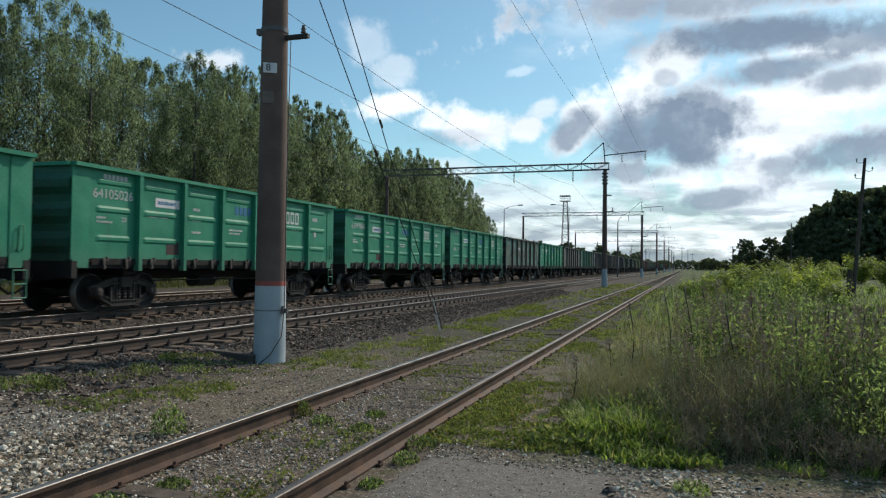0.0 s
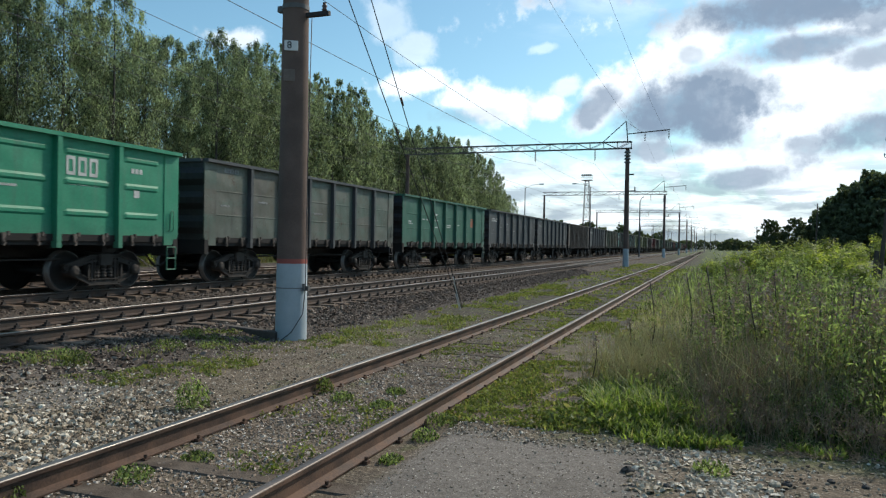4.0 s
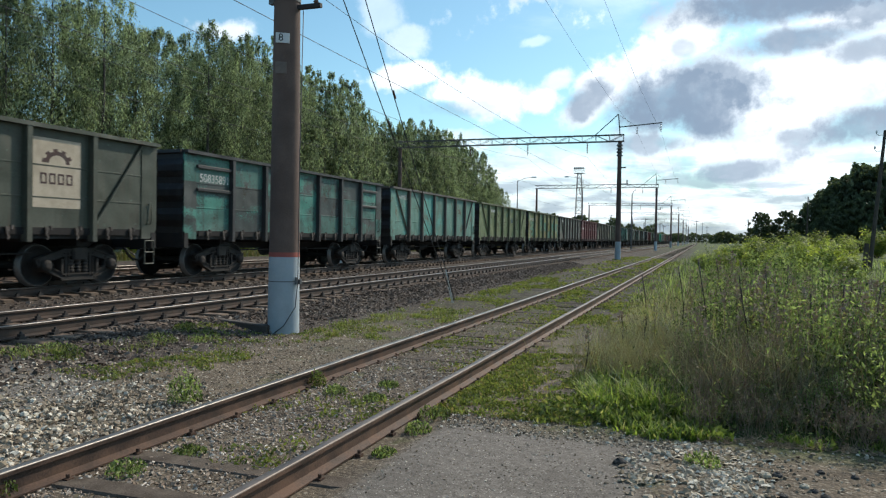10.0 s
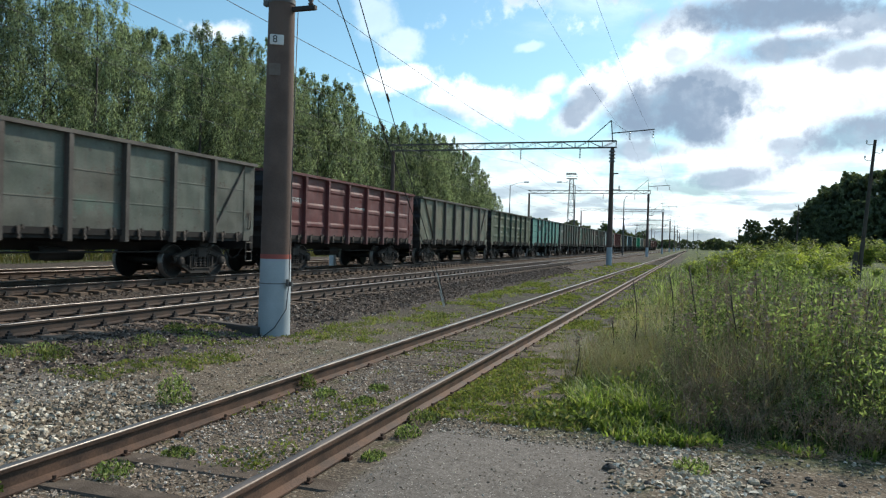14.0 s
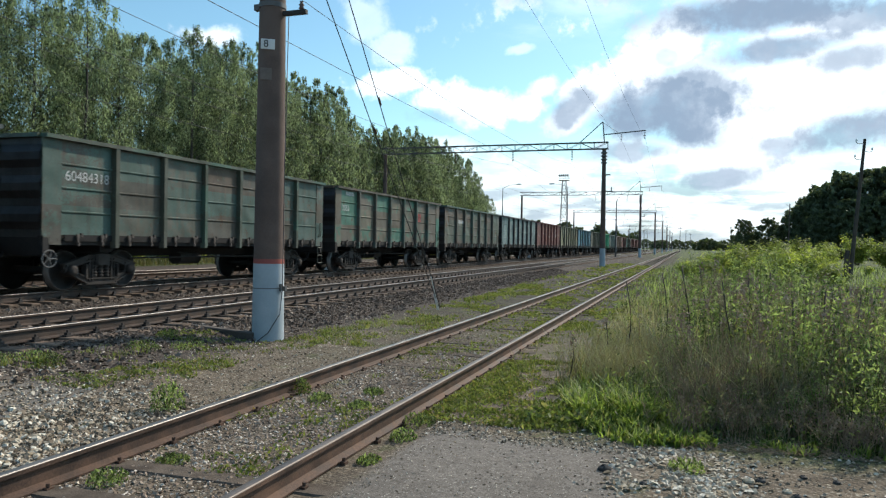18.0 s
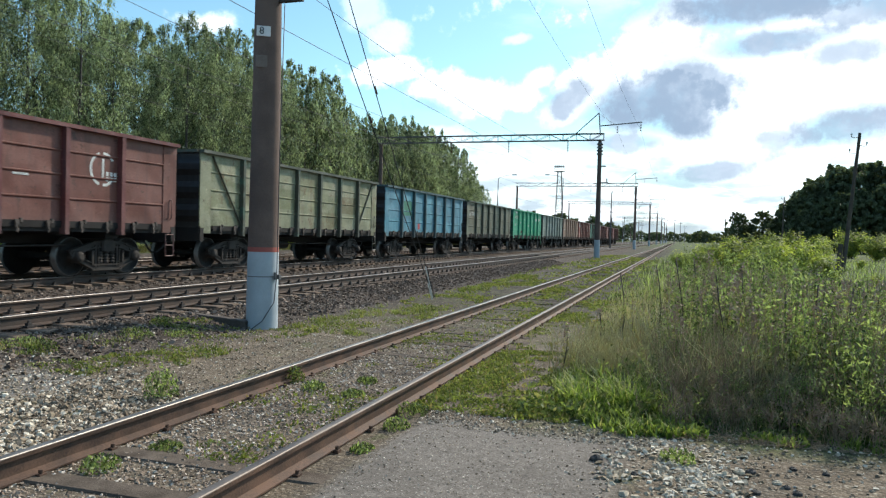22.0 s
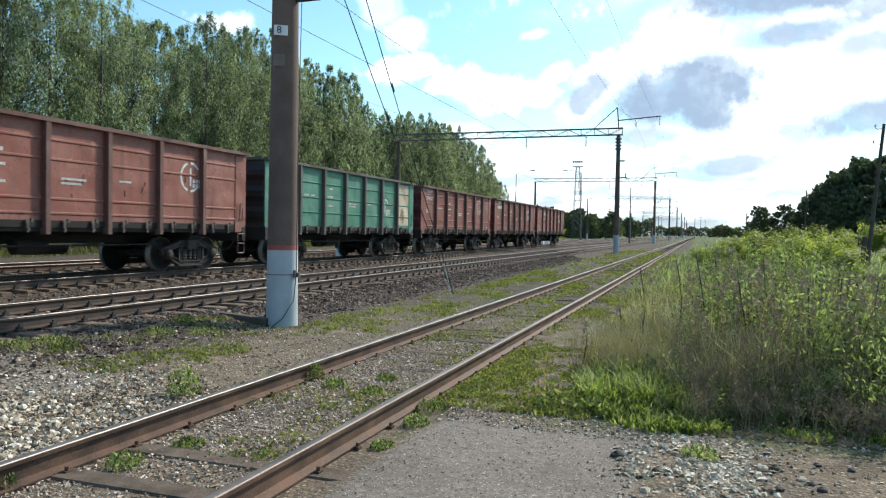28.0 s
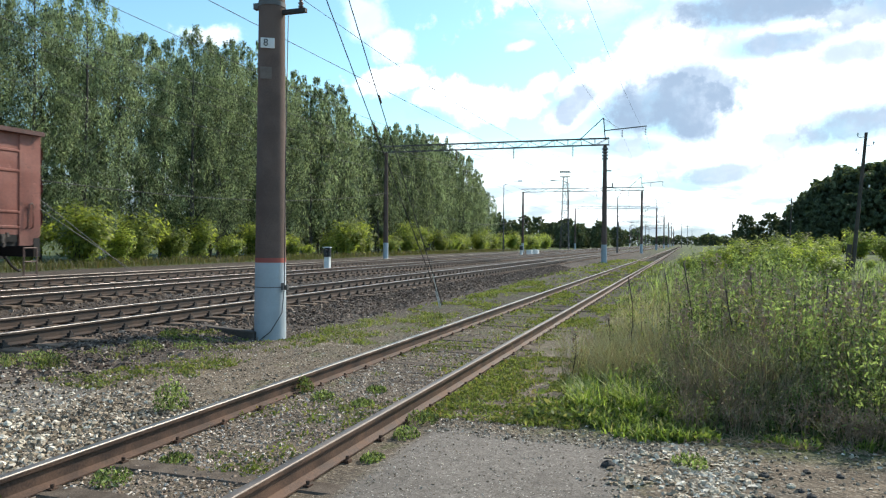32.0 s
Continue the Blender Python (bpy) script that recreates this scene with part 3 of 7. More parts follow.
def make_portal(y, xl, xr, h, z=0.15, full=True):
    p = thing("catenary_portal", "steel lattice portal on two concrete masts over the tracks", "portal", group="catenary portals along the line")
    for x in (xl, xr):
        m = part("mast", Solid().lathe((x, y, 0), [(z + 1.4, 0.235), (h - 0.3, 0.155)], "z", 16), M_CONC, p)
        part("foot", Solid().lathe((x, y, 0), [(z - 0.4, 0.255), (z + 1.4, 0.237)], "z", 16), M_BLUE, m, "pale blue painted foot")
    beam = Solid()
    b0, b1 = h - 0.35, h + 0.2
    for z_ in (b0, b1):
        for dy in (-0.22, 0.22):
            beam.box(xl - 0.3, xr + 0.35, y + dy - 0.035, y + dy + 0.035, z_ - 0.035, z_ + 0.035)
    n = 18
    for i in range(n):
        a, b = xl - 0.3 + (xr - xl + 0.6) * i / n, xl - 0.3 + (xr - xl + 0.6) * (i + 1) / n
        for dy in (-0.22, 0.22):
            za, zb = (b0, b1) if i % 2 else (b1, b0)
            beam.tube((a, y + dy, za), (b, y + dy, zb), 0.022, n=5)
            beam.tube((b, y + dy, b0), (b, y + dy, b1), 0.018, n=4)
        beam.tube((a, y - 0.22, b1), (b, y + 0.22, b1), 0.018, n=4)
    part("lattice_beam", beam, M_MAST, p, "grey lattice beam")
    # collar of fittings under the beam of the right mast
    for k in range(4):
        part("collar", Solid().lathe((xr, y, 0), [(h - 0.75 - 0.28 * k, 0.25), (h - 0.67 - 0.28 * k, 0.27), (h - 0.60 - 0.28 * k, 0.2)], "z", 12), M_MAST, p)
    part("side_bracket", Solid().box(xr - 0.1, xr + 0.75, y - 0.05, y + 0.05, h - 4.0, h - 3.9).tube((xr + 0.65, y, h - 3.95), (xr + 0.65, y, h - 3.6), 0.05, n=6), M_MAST, p)
    part("side_bracket", Solid().box(xr - 0.1, xr + 0.55, y - 0.05, y + 0.05, h - 2.6, h - 2.5), M_MAST, p)
    horn = Solid()
    horn.tube((xr, y, h + 0.2), (xr - 0.15, y, h + 1.95), 0.05, n=6).tube((xr - 0.15, y, h + 1.95), (xr - 2.1, y, h + 0.2), 0.04, n=6)
    horn.tube((xr - 0.1, y, h + 0.85), (xr + 3.4, y, h + 1.1), 0.05, n=6).tube((xr - 0.15, y, h + 1.9), (xr + 1.2, y, h + 0.95), 0.012, n=4)
    part("feeder_bracket", horn, M_MAST, p, "bracket carrying the feeder wire")
    for dx, z_ in ((1.4, h + 0.95), (3.3, h + 1.09)):
        ins = Solid()
        for k in range(5):
            ins.lathe((xr + dx, y, 0), [(z_ - 0.12 - k * 0.13, 0.03), (z_ - 0.16 - k * 0.13, 0.085), (z_ - 0.19 - k * 0.13, 0.03)], "z", 10)
        part("insulator", ins, M_PORC, p)
    for x in (TRACK_1, TRACK_2, TRACK_3):
        ins = Solid()
        for k in range(6):
            ins.lathe((x + 0.2, y, 0), [(b0 - 0.1 - k * 0.14, 0.03), (b0 - 0.14 - k * 0.14, 0.09), (b0 - 0.18 - k * 0.14, 0.03)], "z", 10)
        ins.tube((x + 0.2, y, b0), (x + 0.2, y, b0 - 1.0), 0.02, n=5)
        part("insulator", ins, M_PORC, p)
    return p


PORTALS = [62.5, 125, 188, 251, 314, 378, 442]
for i, y in enumerate(PORTALS):
    make_portal(y, -26.7 - (0.6 if i else 0), -6.62 - (0.5 if i else 0), 10.35 + (0.5 if i else 0))
# ---- wires, guys, signals, far masts ----
def overhead(name, label, x, z, sag, ys, r=0.011, n=14):
    line = []
    for a, b in zip(ys, ys[1:]):
        line += catenary((x, a, z), (x, b, z), sag, n)[1 if line else 0:]
    sol = Solid().wire(line, r, 4)
    return tagged(part(name, sol, M_WIRE, None, label), "", "overhead wire", "overhead wires along the line")


SPANS = [-62.5, 0.0] + PORTALS
for x, zc in ((TRACK_1, 6.62), (TRACK_2, 6.62), (TRACK_3, 6.6)):
    overhead("contact_wire", "thin dark contact wire over the track", x + 0.2, zc, 0.05, SPANS, 0.009, 4)
    overhead("messenger_wire", "thin dark sagging messenger wire over the track", x + 0.2, 8.75, 1.2, SPANS, 0.009, 12)
overhead("feeder_wire", "thin dark feeder wire on portal brackets", -5.2, 10.75, 0.9, SPANS, 0.006, 12)
overhead("feeder_wire", "thin dark feeder wire on portal brackets", -3.3, 10.8, 0.9, SPANS, 0.006, 12)
overhead("slack_cable", "pale slack cable hung along the far masts", -26.6, 6.2, 2.1, SPANS[1:4], 0.016, 20)


def make_guys():
    g = thing("anchor_guys", "two steel guy wires from the concrete pole to the ground", "guy wire", pose(0, 0, 0))
    foot = Vector((-5.95, 17.62, 0.0))
    for k, (top, dx) in enumerate((((-6.7, 11.1, 7.85), -0.012), ((-6.7, 11.1, 9.54), 0.012))):
        base = foot + Vector((dx, 0.03 * k, 0.0))
        a, top = base + Vector((0, 0, 0.05)), Vector(top)
        part("guy_wire", Solid().wire(catenary(a, top, 0.05, 8), 0.011, 5), M_WIRE, g)
        for f in (0.51,) if k == 0 else (0.487,):
            p, q = a.lerp(top, f), a.lerp(top, f + 0.016)
            part("guy_insulator", Solid().tube(p, q, 0.026, 0.026, 8), M_PORC, g)
        rod = base + (top - base).normalized() * (0.55 + 0.5 * k)
        part("anchor_rod", Solid().tube(base - Vector((0, 0, 0.2)), rod, 0.013, n=6), M_GALV, g, "pale steel anchor rod")


make_guys()


def make_far_guy():
    g = thing("anchor_guys", "thin steel guys anchored beyond the far track", "guy wire")
    for k in range(2):
        part("guy_wire", Solid().wire([(-20.9 - 0.5 * k, 23.6 + k * 0.3, 0.3), (-26.5, 14.0 + 2.2 * k, 8.2)], 0.016, 5), M_MAST, g)
    part("anchor_block", Solid().chamfer(-21.6, -20.8, 23.3, 24.2, 0.1, 0.42, 0.04), M_CONC, g)


make_far_guy()


def make_dwarf(x, y, z):
    s = thing("dwarf_signal", "low shunting signal with black and white head", "signal", pose(x, y, z), "shunting signals between the tracks")
    part("post", Solid().chamfer(-0.14, 0.14, -0.12, 0.12, -0.2, 0.62, 0.02), M_WHITE, s, "white painted post")
    h = part("head", Solid().chamfer(-0.17, 0.17, -0.14, 0.14, 0.62, 1.08, 0.05), M_BLACK, s, "black lamp head")
    for zz in (0.74, 0.95):
        part("lens_hood", Solid().tube((0, -0.14, zz), (0, -0.30, zz + 0.01), 0.085, n=12), M_BLACK, h)
        part("lens", Solid().tube((0, -0.141, zz), (0, -0.15, zz), 0.065, n=12), plain("dark_blue_glass", (0.01, 0.02, 0.08), (0.02, 0.03, 0.12), 5.0, 0.1), h)
    part("white_cap", Solid().chamfer(-0.2, 0.2, -0.16, 0.12, 1.08, 1.12, 0.01), M_WHITE, s, "pale top plate")


make_dwarf(-17.3, 33.0, 0.25)
make_dwarf(-17.3, 78.5, 0.22)
for k, (x, y) in enumerate(((-17.0, 81.5), (-16.6, 83.0), (-16.9, 85.0))):
    b = thing("relay_box", "small pale grey cable box beside the track", "cable box", pose(x, y, 0.2), "cable boxes beside the track")
    part("box", Solid().chamfer(-0.3, 0.3, -0.25, 0.25, 0.15, 0.62, 0.03), M_WHITE, b)
    for dx in (-0.2, 0.2):
        part("leg", Solid().box(dx - 0.03, dx + 0.03, -0.03, 0.03, -0.2, 0.16), M_MAST, b)


def make_lamp_tower(x, y, h):
    t = thing("floodlight_tower", "tall grey lattice floodlight tower", "light tower", pose(x, y, 0.1))
    sol = Solid()
    for sx in (-1, 1):
        for sy in (-1, 1):
            sol.tube((sx * 1.0, sy * 1.0, -0.3), (sx * 0.42, sy * 0.42, h - 1.2), 0.06, n=5)
    n = 11
    for k in range(n):
        z0, z1 = (h - 1.4) * k / n, (h - 1.4) * (k + 1) / n
        w0, w1 = 1.0 - 0.58 * k / n, 1.0 - 0.58 * (k + 1) / n
        for i in range(4):
            c = [(-1, -1), (1, -1), (1, 1), (-1, 1)]
            a, b = c[i], c[(i + 1) % 4]
            sol.tube((a[0] * w0, a[1] * w0, z0), (b[0] * w1, b[1] * w1, z1), 0.035, n=4)
            sol.tube((a[0] * w1, a[1] * w1, z1), (b[0] * w1, b[1] * w1, z1), 0.03, n=4)
    part("lattice", sol, M_MAST, t)
    plat = Solid().box(-1.2, 1.2, -1.0, 1.0, h - 1.2, h - 1.1)
    for z in (h - 0.6, h - 0.1):
        for d in (-1, 1):
            plat.box(-1.2, 1.2, d - 0.03, d + 0.03, z - 0.03, z + 0.03)
            plat.box(d * 1.2 - 0.03, d * 1.2 + 0.03, -1, 1, z - 0.03, z + 0.03)
    tagged(part("platform", plat, M_MAST, t, "railed platform"), kind="stuff")
    for i in range(5):
        part("floodlight", Solid().chamfer(-1.1 + i * 0.48, -0.75 + i * 0.48, -1.25, -0.95, h - 0.35, h + 0.15, 0.03), M_MAST, t)


make_lamp_tower(-27.1, 170, 18.2)


def make_lamp_mast(x, y, h, arm):
    t = thing("lamp_mast", "slim mast with one road lamp on an arm", "street lamp", pose(x, y, 0.1), "lamp masts along the station")
    part("mast", Solid().lathe((0, 0, 0), [(-0.3, 0.13), (h * 0.6, 0.1), (h, 0.06)], "z", 10), M_MAST, t)
    part("arm", Solid().wire([(0, 0, h - 0.1), (arm * 0.5, 0, h + 0.45), (arm, 0, h + 0.6)], 0.04, 6), M_MAST, t)
    part("lamp_head", Solid().chamfer(min(arm, arm * 1.35), max(arm, arm * 1.35), -0.2, 0.2, h + 0.5, h + 0.72, 0.05), M_WHITE, t)


make_lamp_mast(-32.0, 130, 12.2, 2.6)
make_lamp_mast(-21.3, 138, 12.9, -2.6)
make_lamp_mast(-9.2, 104, 8.0, 0.4)


def make_timber_pole(x, y, h, lean, label, wires=True):
    p = thing("timber_pole", label, "utility pole", pose(x, y, 0.0, 0, lean, 0), "old line poles beyond the weeds")
    part("shaft", Solid().lathe((0, 0, 0), [(-0.4, 0.125), (h * 0.5, 0.105), (h, 0.08)], "z", 12), M_POLEWOOD, p)
    part("stub", Solid().lathe((-0.27, 0, 0), [(-0.3, 0.14), (1.7, 0.13)], "z", 10), M_POLEWOOD, p, "short supporting stub")
    for k, z in enumerate((h - 0.25, h - 0.7, h - 1.15, h - 3.2)):
        s = 1 if k % 2 else -1
        hook = Solid().wire([(0, 0, z), (s * 0.3, 0, z - 0.05), (s * 0.42, 0, z + 0.02), (s * 0.42, 0, z + 0.1)], 0.018, 5)
        part("hook", hook, M_CLIP, p)
        part("insulator", Solid().lathe((s * 0.42, 0, 0), [(z + 0.08, 0.04), (z + 0.14, 0.055), (z + 0.22, 0.03)], "z", 8), M_WHITE, p)


make_timber_pole(9.06, 47.0, 8.15, 4.4, "dark leaning timber line pole above the weeds")
make_timber_pole(16.0, 130.0, 9.2, 1.0, "dark thin timber line pole before the wood")
make_timber_pole(8.5, 150.0, 6.0, -1.0, "dark thin timber line pole before the wood")
# masts of the station in the distance
for k, (x, y, h) in enumerate(((-2.0, 330, 11), (0.5, 420, 12), (-15, 290, 9), (-24, 340, 12), (-19, 400, 10), (-30, 260, 11), (3.5, 520, 12), (-8, 480, 9), (-12, 560, 12), (-27, 520, 12))):
    t = thing("signal_mast", "slim dark mast far along the station", "mast", pose(x, y, 0), "masts far along the line")
    part("shaft", Solid().lathe((0, 0, 0), [(-0.3, 0.17), (h, 0.1)], "z", 8), M_MAST, t)
    part("crossarm", Solid().box(-1.2, 1.2, -0.06, 0.06, h - 0.9, h - 0.75), M_MAST, t)
# ---- goods train ----
def paint(name, base, patch, rust, wear=0.4, bands=0.0):
    """Wagon paint: dusty, patched, streaked, rust showing through. wear 0 to 1."""
    def build(N, vec):
        rnd = N("ShaderNodeObjectInfo").outputs["Random"]
        off = N("ShaderNodeCombineXYZ", {0: N.math("MULTIPLY", rnd, 11.0), 1: N.math("MULTIPLY", rnd, 61.0), 2: N.math("MULTIPLY", rnd, 23.0)}).outputs[0]
        v = N("ShaderNodeVectorMath", {0: vec, 1: off}, operation="ADD").outputs[0]
        xyz = N("ShaderNodeSeparateXYZ", {0: vec})
        streak = N("ShaderNodeVectorMath", {0: v, 1: (6.0, 6.0, 0.7)}, operation="MULTIPLY").outputs[0]
        big, fine, runs = N.noise(v, 1.4, 5.0, 0.6), N.noise(v, 18.0, 5.0, 0.65), N.noise(streak, 1.0, 4.0, 0.6)
        block = N.noise(N("ShaderNodeVectorMath", {0: v, 1: (0.3, 0.8, 2.2)}, operation="MULTIPLY").outputs[0], 1.0, 2.0, 0.3)
        col = N.mix(N.ramp(N.math("ADD", N.math("ADD", N.math("MULTIPLY", block, 0.7), N.math("MULTIPLY", rnd, 0.30)), N.math("MULTIPLY", N.math("SUBTRACT", fine, 0.5), 0.35)), 0.66 - 0.2 * wear, 0.76 - 0.2 * wear), base, patch)
        if bands:           # sheets repainted one by one: each strip of a panel has its own coat
            strip = N.math("FLOOR", N.math("MULTIPLY", N.math("SUBTRACT", xyz.outputs[2], 1.28), 1.42))
            key = N("ShaderNodeCombineXYZ", {0: strip, 1: N.math("MULTIPLY", rnd, 91.0), 2: 0.0}).outputs[0]
            coat = N("ShaderNodeTexWhiteNoise", {"Vector": key}, noise_dimensions="3D").outputs[0]
            worn = N.math("ADD", coat, N.math("MULTIPLY", N.math("SUBTRACT", N.noise(v, 3.0, 5.0, 0.7), 0.5), 0.7))
            col = N.mix(N.ramp(worn, 0.46, 0.54, 0.0, bands), col, patch)
            third = (base[0] * 0.35 + rust[0] * 0.6, base[1] * 0.45 + rust[1] * 0.5, base[2] * 0.4 + rust[2] * 0.5)
            col = N.mix(N.ramp(worn, 0.16, 0.08, 0.0, bands), col, third)
            col = N.mix(N.ramp(worn, 0.88, 0.96, 0.0, bands), col, (base[0] * 1.35, base[1] * 1.3, base[2] * 1.25))
        col = N.mix(N.math("MULTIPLY", N.ramp(runs, 0.48, 0.75), 0.28 + 0.35 * wear), col, (rust[0] * 1.1, rust[1] * 1.3, rust[2] * 1.5))
        hole = N.ramp(N.math("ADD", N.math("MULTIPLY", big, 0.6), N.math("MULTIPLY", fine, 0.4)), 0.64 - 0.12 * wear, 0.69 - 0.12 * wear)
        col = N.mix(N.math("MULTIPLY", hole, min(1.0, 0.15 + wear)), col, rust)
        dust = N.ramp(N.math("ADD", xyz.outputs[2], N.math("MULTIPLY", runs, 0.8)), 2.2, 1.2, 0.0, 0.35)
        col = N.mix(dust, col, (0.13, 0.115, 0.10))
        # scrapes left by loading grabs, mostly level, and grime that gathers in runs
        scrape = N.noise(N("ShaderNodeVectorMath", {0: v, 1: (2.0, 1.1, 13.0)}, operation="MULTIPLY").outputs[0], 1.0, 6.0, 0.7)
        col = N.mix(N.ramp(scrape, 0.62, 0.72, 0.0, 0.10 + 0.35 * wear), col, (min(1.0, base[0] * 1.6 + 0.06), min(1.0, base[1] * 1.6 + 0.06), min(1.0, base[2] * 1.6 + 0.06)))
        grime = N.noise(N("ShaderNodeVectorMath", {0: v, 1: (3.5, 3.5, 0.45)}, operation="MULTIPLY").outputs[0], 1.0, 5.0, 0.65)
        col = N.mix(N.ramp(grime, 0.54, 0.70, 0.0, 0.25 + 0.4 * wear), col, (base[0] * 0.35 + 0.01, base[1] * 0.35 + 0.008, base[2] * 0.35 + 0.006))
        if wear > 0.3:      # crisp dark stains and pale chips
            spot = N.noise(v, 4.2, 9.0, 0.74)
            col = N.mix(N.ramp(spot, 0.585, 0.625, 0.0, 0.75 * wear + 0.15), col, (rust[0] * 0.45 + 0.008, rust[1] * 0.45 + 0.008, rust[2] * 0.45 + 0.008))
            chip = N.noise(N("ShaderNodeVectorMath", {0: v, 1: (7.3, 3.1, 1.7)}, operation="ADD").outputs[0], 6.0, 8.0, 0.7)
            col = N.mix(N.ramp(chip, 0.63, 0.66, 0.0, 0.9 * wear), col, (min(1.0, patch[0] * 1.7 + 0.05), min(1.0, patch[1] * 1.6 + 0.05), min(1.0, patch[2] * 1.6 + 0.05)))
        shade = N.ramp(fine, 0.25, 0.75, 0.87, 1.11)
        col = N.mix(1.0, col, N("ShaderNodeCombineColor", {0: shade, 1: shade, 2: shade}).outputs[0], "MULTIPLY")
        return col, N.math("ADD", N.math("MULTIPLY", N.noise(v, 1.25, 1.0, 0.4), 3.2), N.math("MULTIPLY", fine, 0.05)), N.ramp(hole, 0, 1, 0.55, 0.9)
    return material(name, build, 0.6, 0, 0.02 + 0.02 * wear, 0.4)


RAIL_LEN, BODY, HALF_W = 13.92, 12.86, 1.55
POSTS = [-4.33, -2.60, -0.865, 0.865, 2.60, 4.33]


def panel_profile(lo, hi, x, ribs):
    pts = [(x, lo)]
    for c in ribs:
        # four broad swages, three lapped sheets, or two thin seams
        if len(ribs) == 4:
            shape = ((-0.04, 0.0), (-0.02, 0.018), (0.016, 0.018), (0.03, 0.0))
        elif len(ribs) == 3:
            shape = ((-0.045, 0.0), (-0.012, 0.026), (0.010, 0.026), (0.022, 0.0))
        else:
            shape = ((-0.02, 0.0), (-0.014, 0.010), (0.014, 0.010), (0.02, 0.0))
        for d, o in shape:
            pts.append((x + o, c + d))
    return pts + [(x, hi)]


def wagon_meshes(posts, style):
    """The meshes of one pattern of open wagon, about its middle; z = 0 is the rail top."""
    M = {}
    hb = BODY / 2
    ribs = {"smooth": (1.48, 1.80, 2.66, 3.08), "flat": (1.97, 2.66), "banded": (1.84, 2.38, 2.92), "stamped": (), "pressed": ()}[style]
    edges = [-hb + 0.52] + list(posts) + [hb - 0.52]
    M["bays"] = []
    for s in (1, -1):
        for a, b in zip(edges, edges[1:]):
            sol = Solid()
            x, back = HALF_W - 0.13, s * (HALF_W - 0.16)
            rows = {"stamped": (1.80, 2.50, 3.17), "pressed": (1.72, 2.40, 3.05)}.get(style, ())
            if not rows:
                prof = [(s * p, q) for p, q in panel_profile(1.32, 3.46, x, ribs)]
                sol.prism(prof + [(back, 3.46), (back, 1.32)], a, b)
            else:               # bosses pressed into the sheet
                hh, o = (0.085, 0.026) if style == "stamped" else (0.11, 0.03)
                zs = [1.32] + [q for z in rows for q in (z - hh, z - hh * 0.45, z + hh * 0.35, z + hh)] + [3.46]
                ys = [a, a + 0.20, a + 0.29, b - 0.29, b - 0.20, b]
                grid = [(s * (x + (o if 2 <= j <= 3 and (i - 1) % 4 in (1, 2) and 0 < i < len(zs) - 1 else 0)), yy, zz) for i, zz in enumerate(zs) for j, yy in enumerate(ys)]
                n = len(grid)
                sol.add(grid + [(back, a, 1.32), (back, b, 1.32), (back, b, 3.46), (back, a, 3.46)],
                        [(i * 6 + j, i * 6 + j + 1, i * 6 + j + 7, i * 6 + j + 6) for i in range(len(zs) - 1) for j in range(5)]
                        + [(n, n + 1, n + 2, n + 3), (0, 5, n + 1, n), (n - 6, n - 1, n + 2, n + 3)])
            M["bays"].append(("side_panel", sol.mesh("side_panel")))
        for e in (-1, 1):
            y0, y1 = (e * hb, e * (hb - 0.52)) if e < 0 else (e * (hb - 0.52), e * hb)
            sol = Solid()
            cut = 0.22
            poly = [(y0 + (cut if e < 0 else 0), 1.09), (y1 - (cut if e > 0 else 0), 1.09), (y1, 1.09 + (cut if e > 0 else 0)), (y1, 3.46), (y0, 3.46), (y0, 1.09 + (cut if e < 0 else 0))]
            sol.prism(poly, min(s * (HALF_W - 0.11), s * (HALF_W - 0.15)), max(s * (HALF_W - 0.11), s * (HALF_W - 0.15)), "x")
            M["bays"].append(("corner_plate", sol.mesh("corner_plate")))
    M["post"] = Solid().prism([(0.0, 0), (0.0, 0)][:0] or [(-0.14, -0.085), (0.0, -0.06), (0.0, 0.06), (-0.14, 0.085)], 1.02, 3.46, "z").mesh("side_post")
    top = Solid()
    for s in (-1, 1):
        top.box(s * (HALF_W - 0.17), s * (HALF_W + 0.012), -hb, hb, 3.44, 3.53) if s > 0 else top.box(-(HALF_W + 0.012), -(HALF_W - 0.17), -hb, hb, 3.44, 3.53)
    for e in (-1, 1):
        top.box(-HALF_W + 0.17, HALF_W - 0.17, e * hb - 0.09, e * hb + 0.09, 3.44, 3.53)
    M["top_rail"] = top.mesh("top_rail")
    M["ends"] = []
    for e in (-1, 1):
        sol = Solid()
        prof = [(e * (hb - 0.02) + (e * 0.09 if (k // 2) % 2 else 0), 1.25 + (3.46 - 1.25) * k / 13) for k in range(14)]
        sol.sheet(prof, -HALF_W + 0.12, HALF_W - 0.12, "x")
        sol.box(-HALF_W + 0.12, HALF_W - 0.12, e * (hb - 0.06) - 0.01, e * (hb - 0.06) + 0.01, 1.25, 3.46)
        M["ends"].append(sol.mesh("end_wall"))
    fr = Solid().box(-0.18, 0.18, -hb - 0.25, hb + 0.25, 0.78, 1.12)
    for s in (-1, 1):
        fr.box(s * 1.36 - 0.04, s * 1.36 + 0.04, -hb, hb, 1.08, 1.28)
    for y in (-hb + 0.1, hb - 0.1):
        fr.box(-1.45, 1.45, y - 0.08, y + 0.08, 0.85, 1.25)
    for y in posts:
        fr.box(-1.40, 1.40, y - 0.06, y + 0.06, 1.0, 1.27)
    for y in (-4.325, 4.325):
        fr.box(-1.2, 1.2, y - 0.2, y + 0.2, 0.92, 1.2)
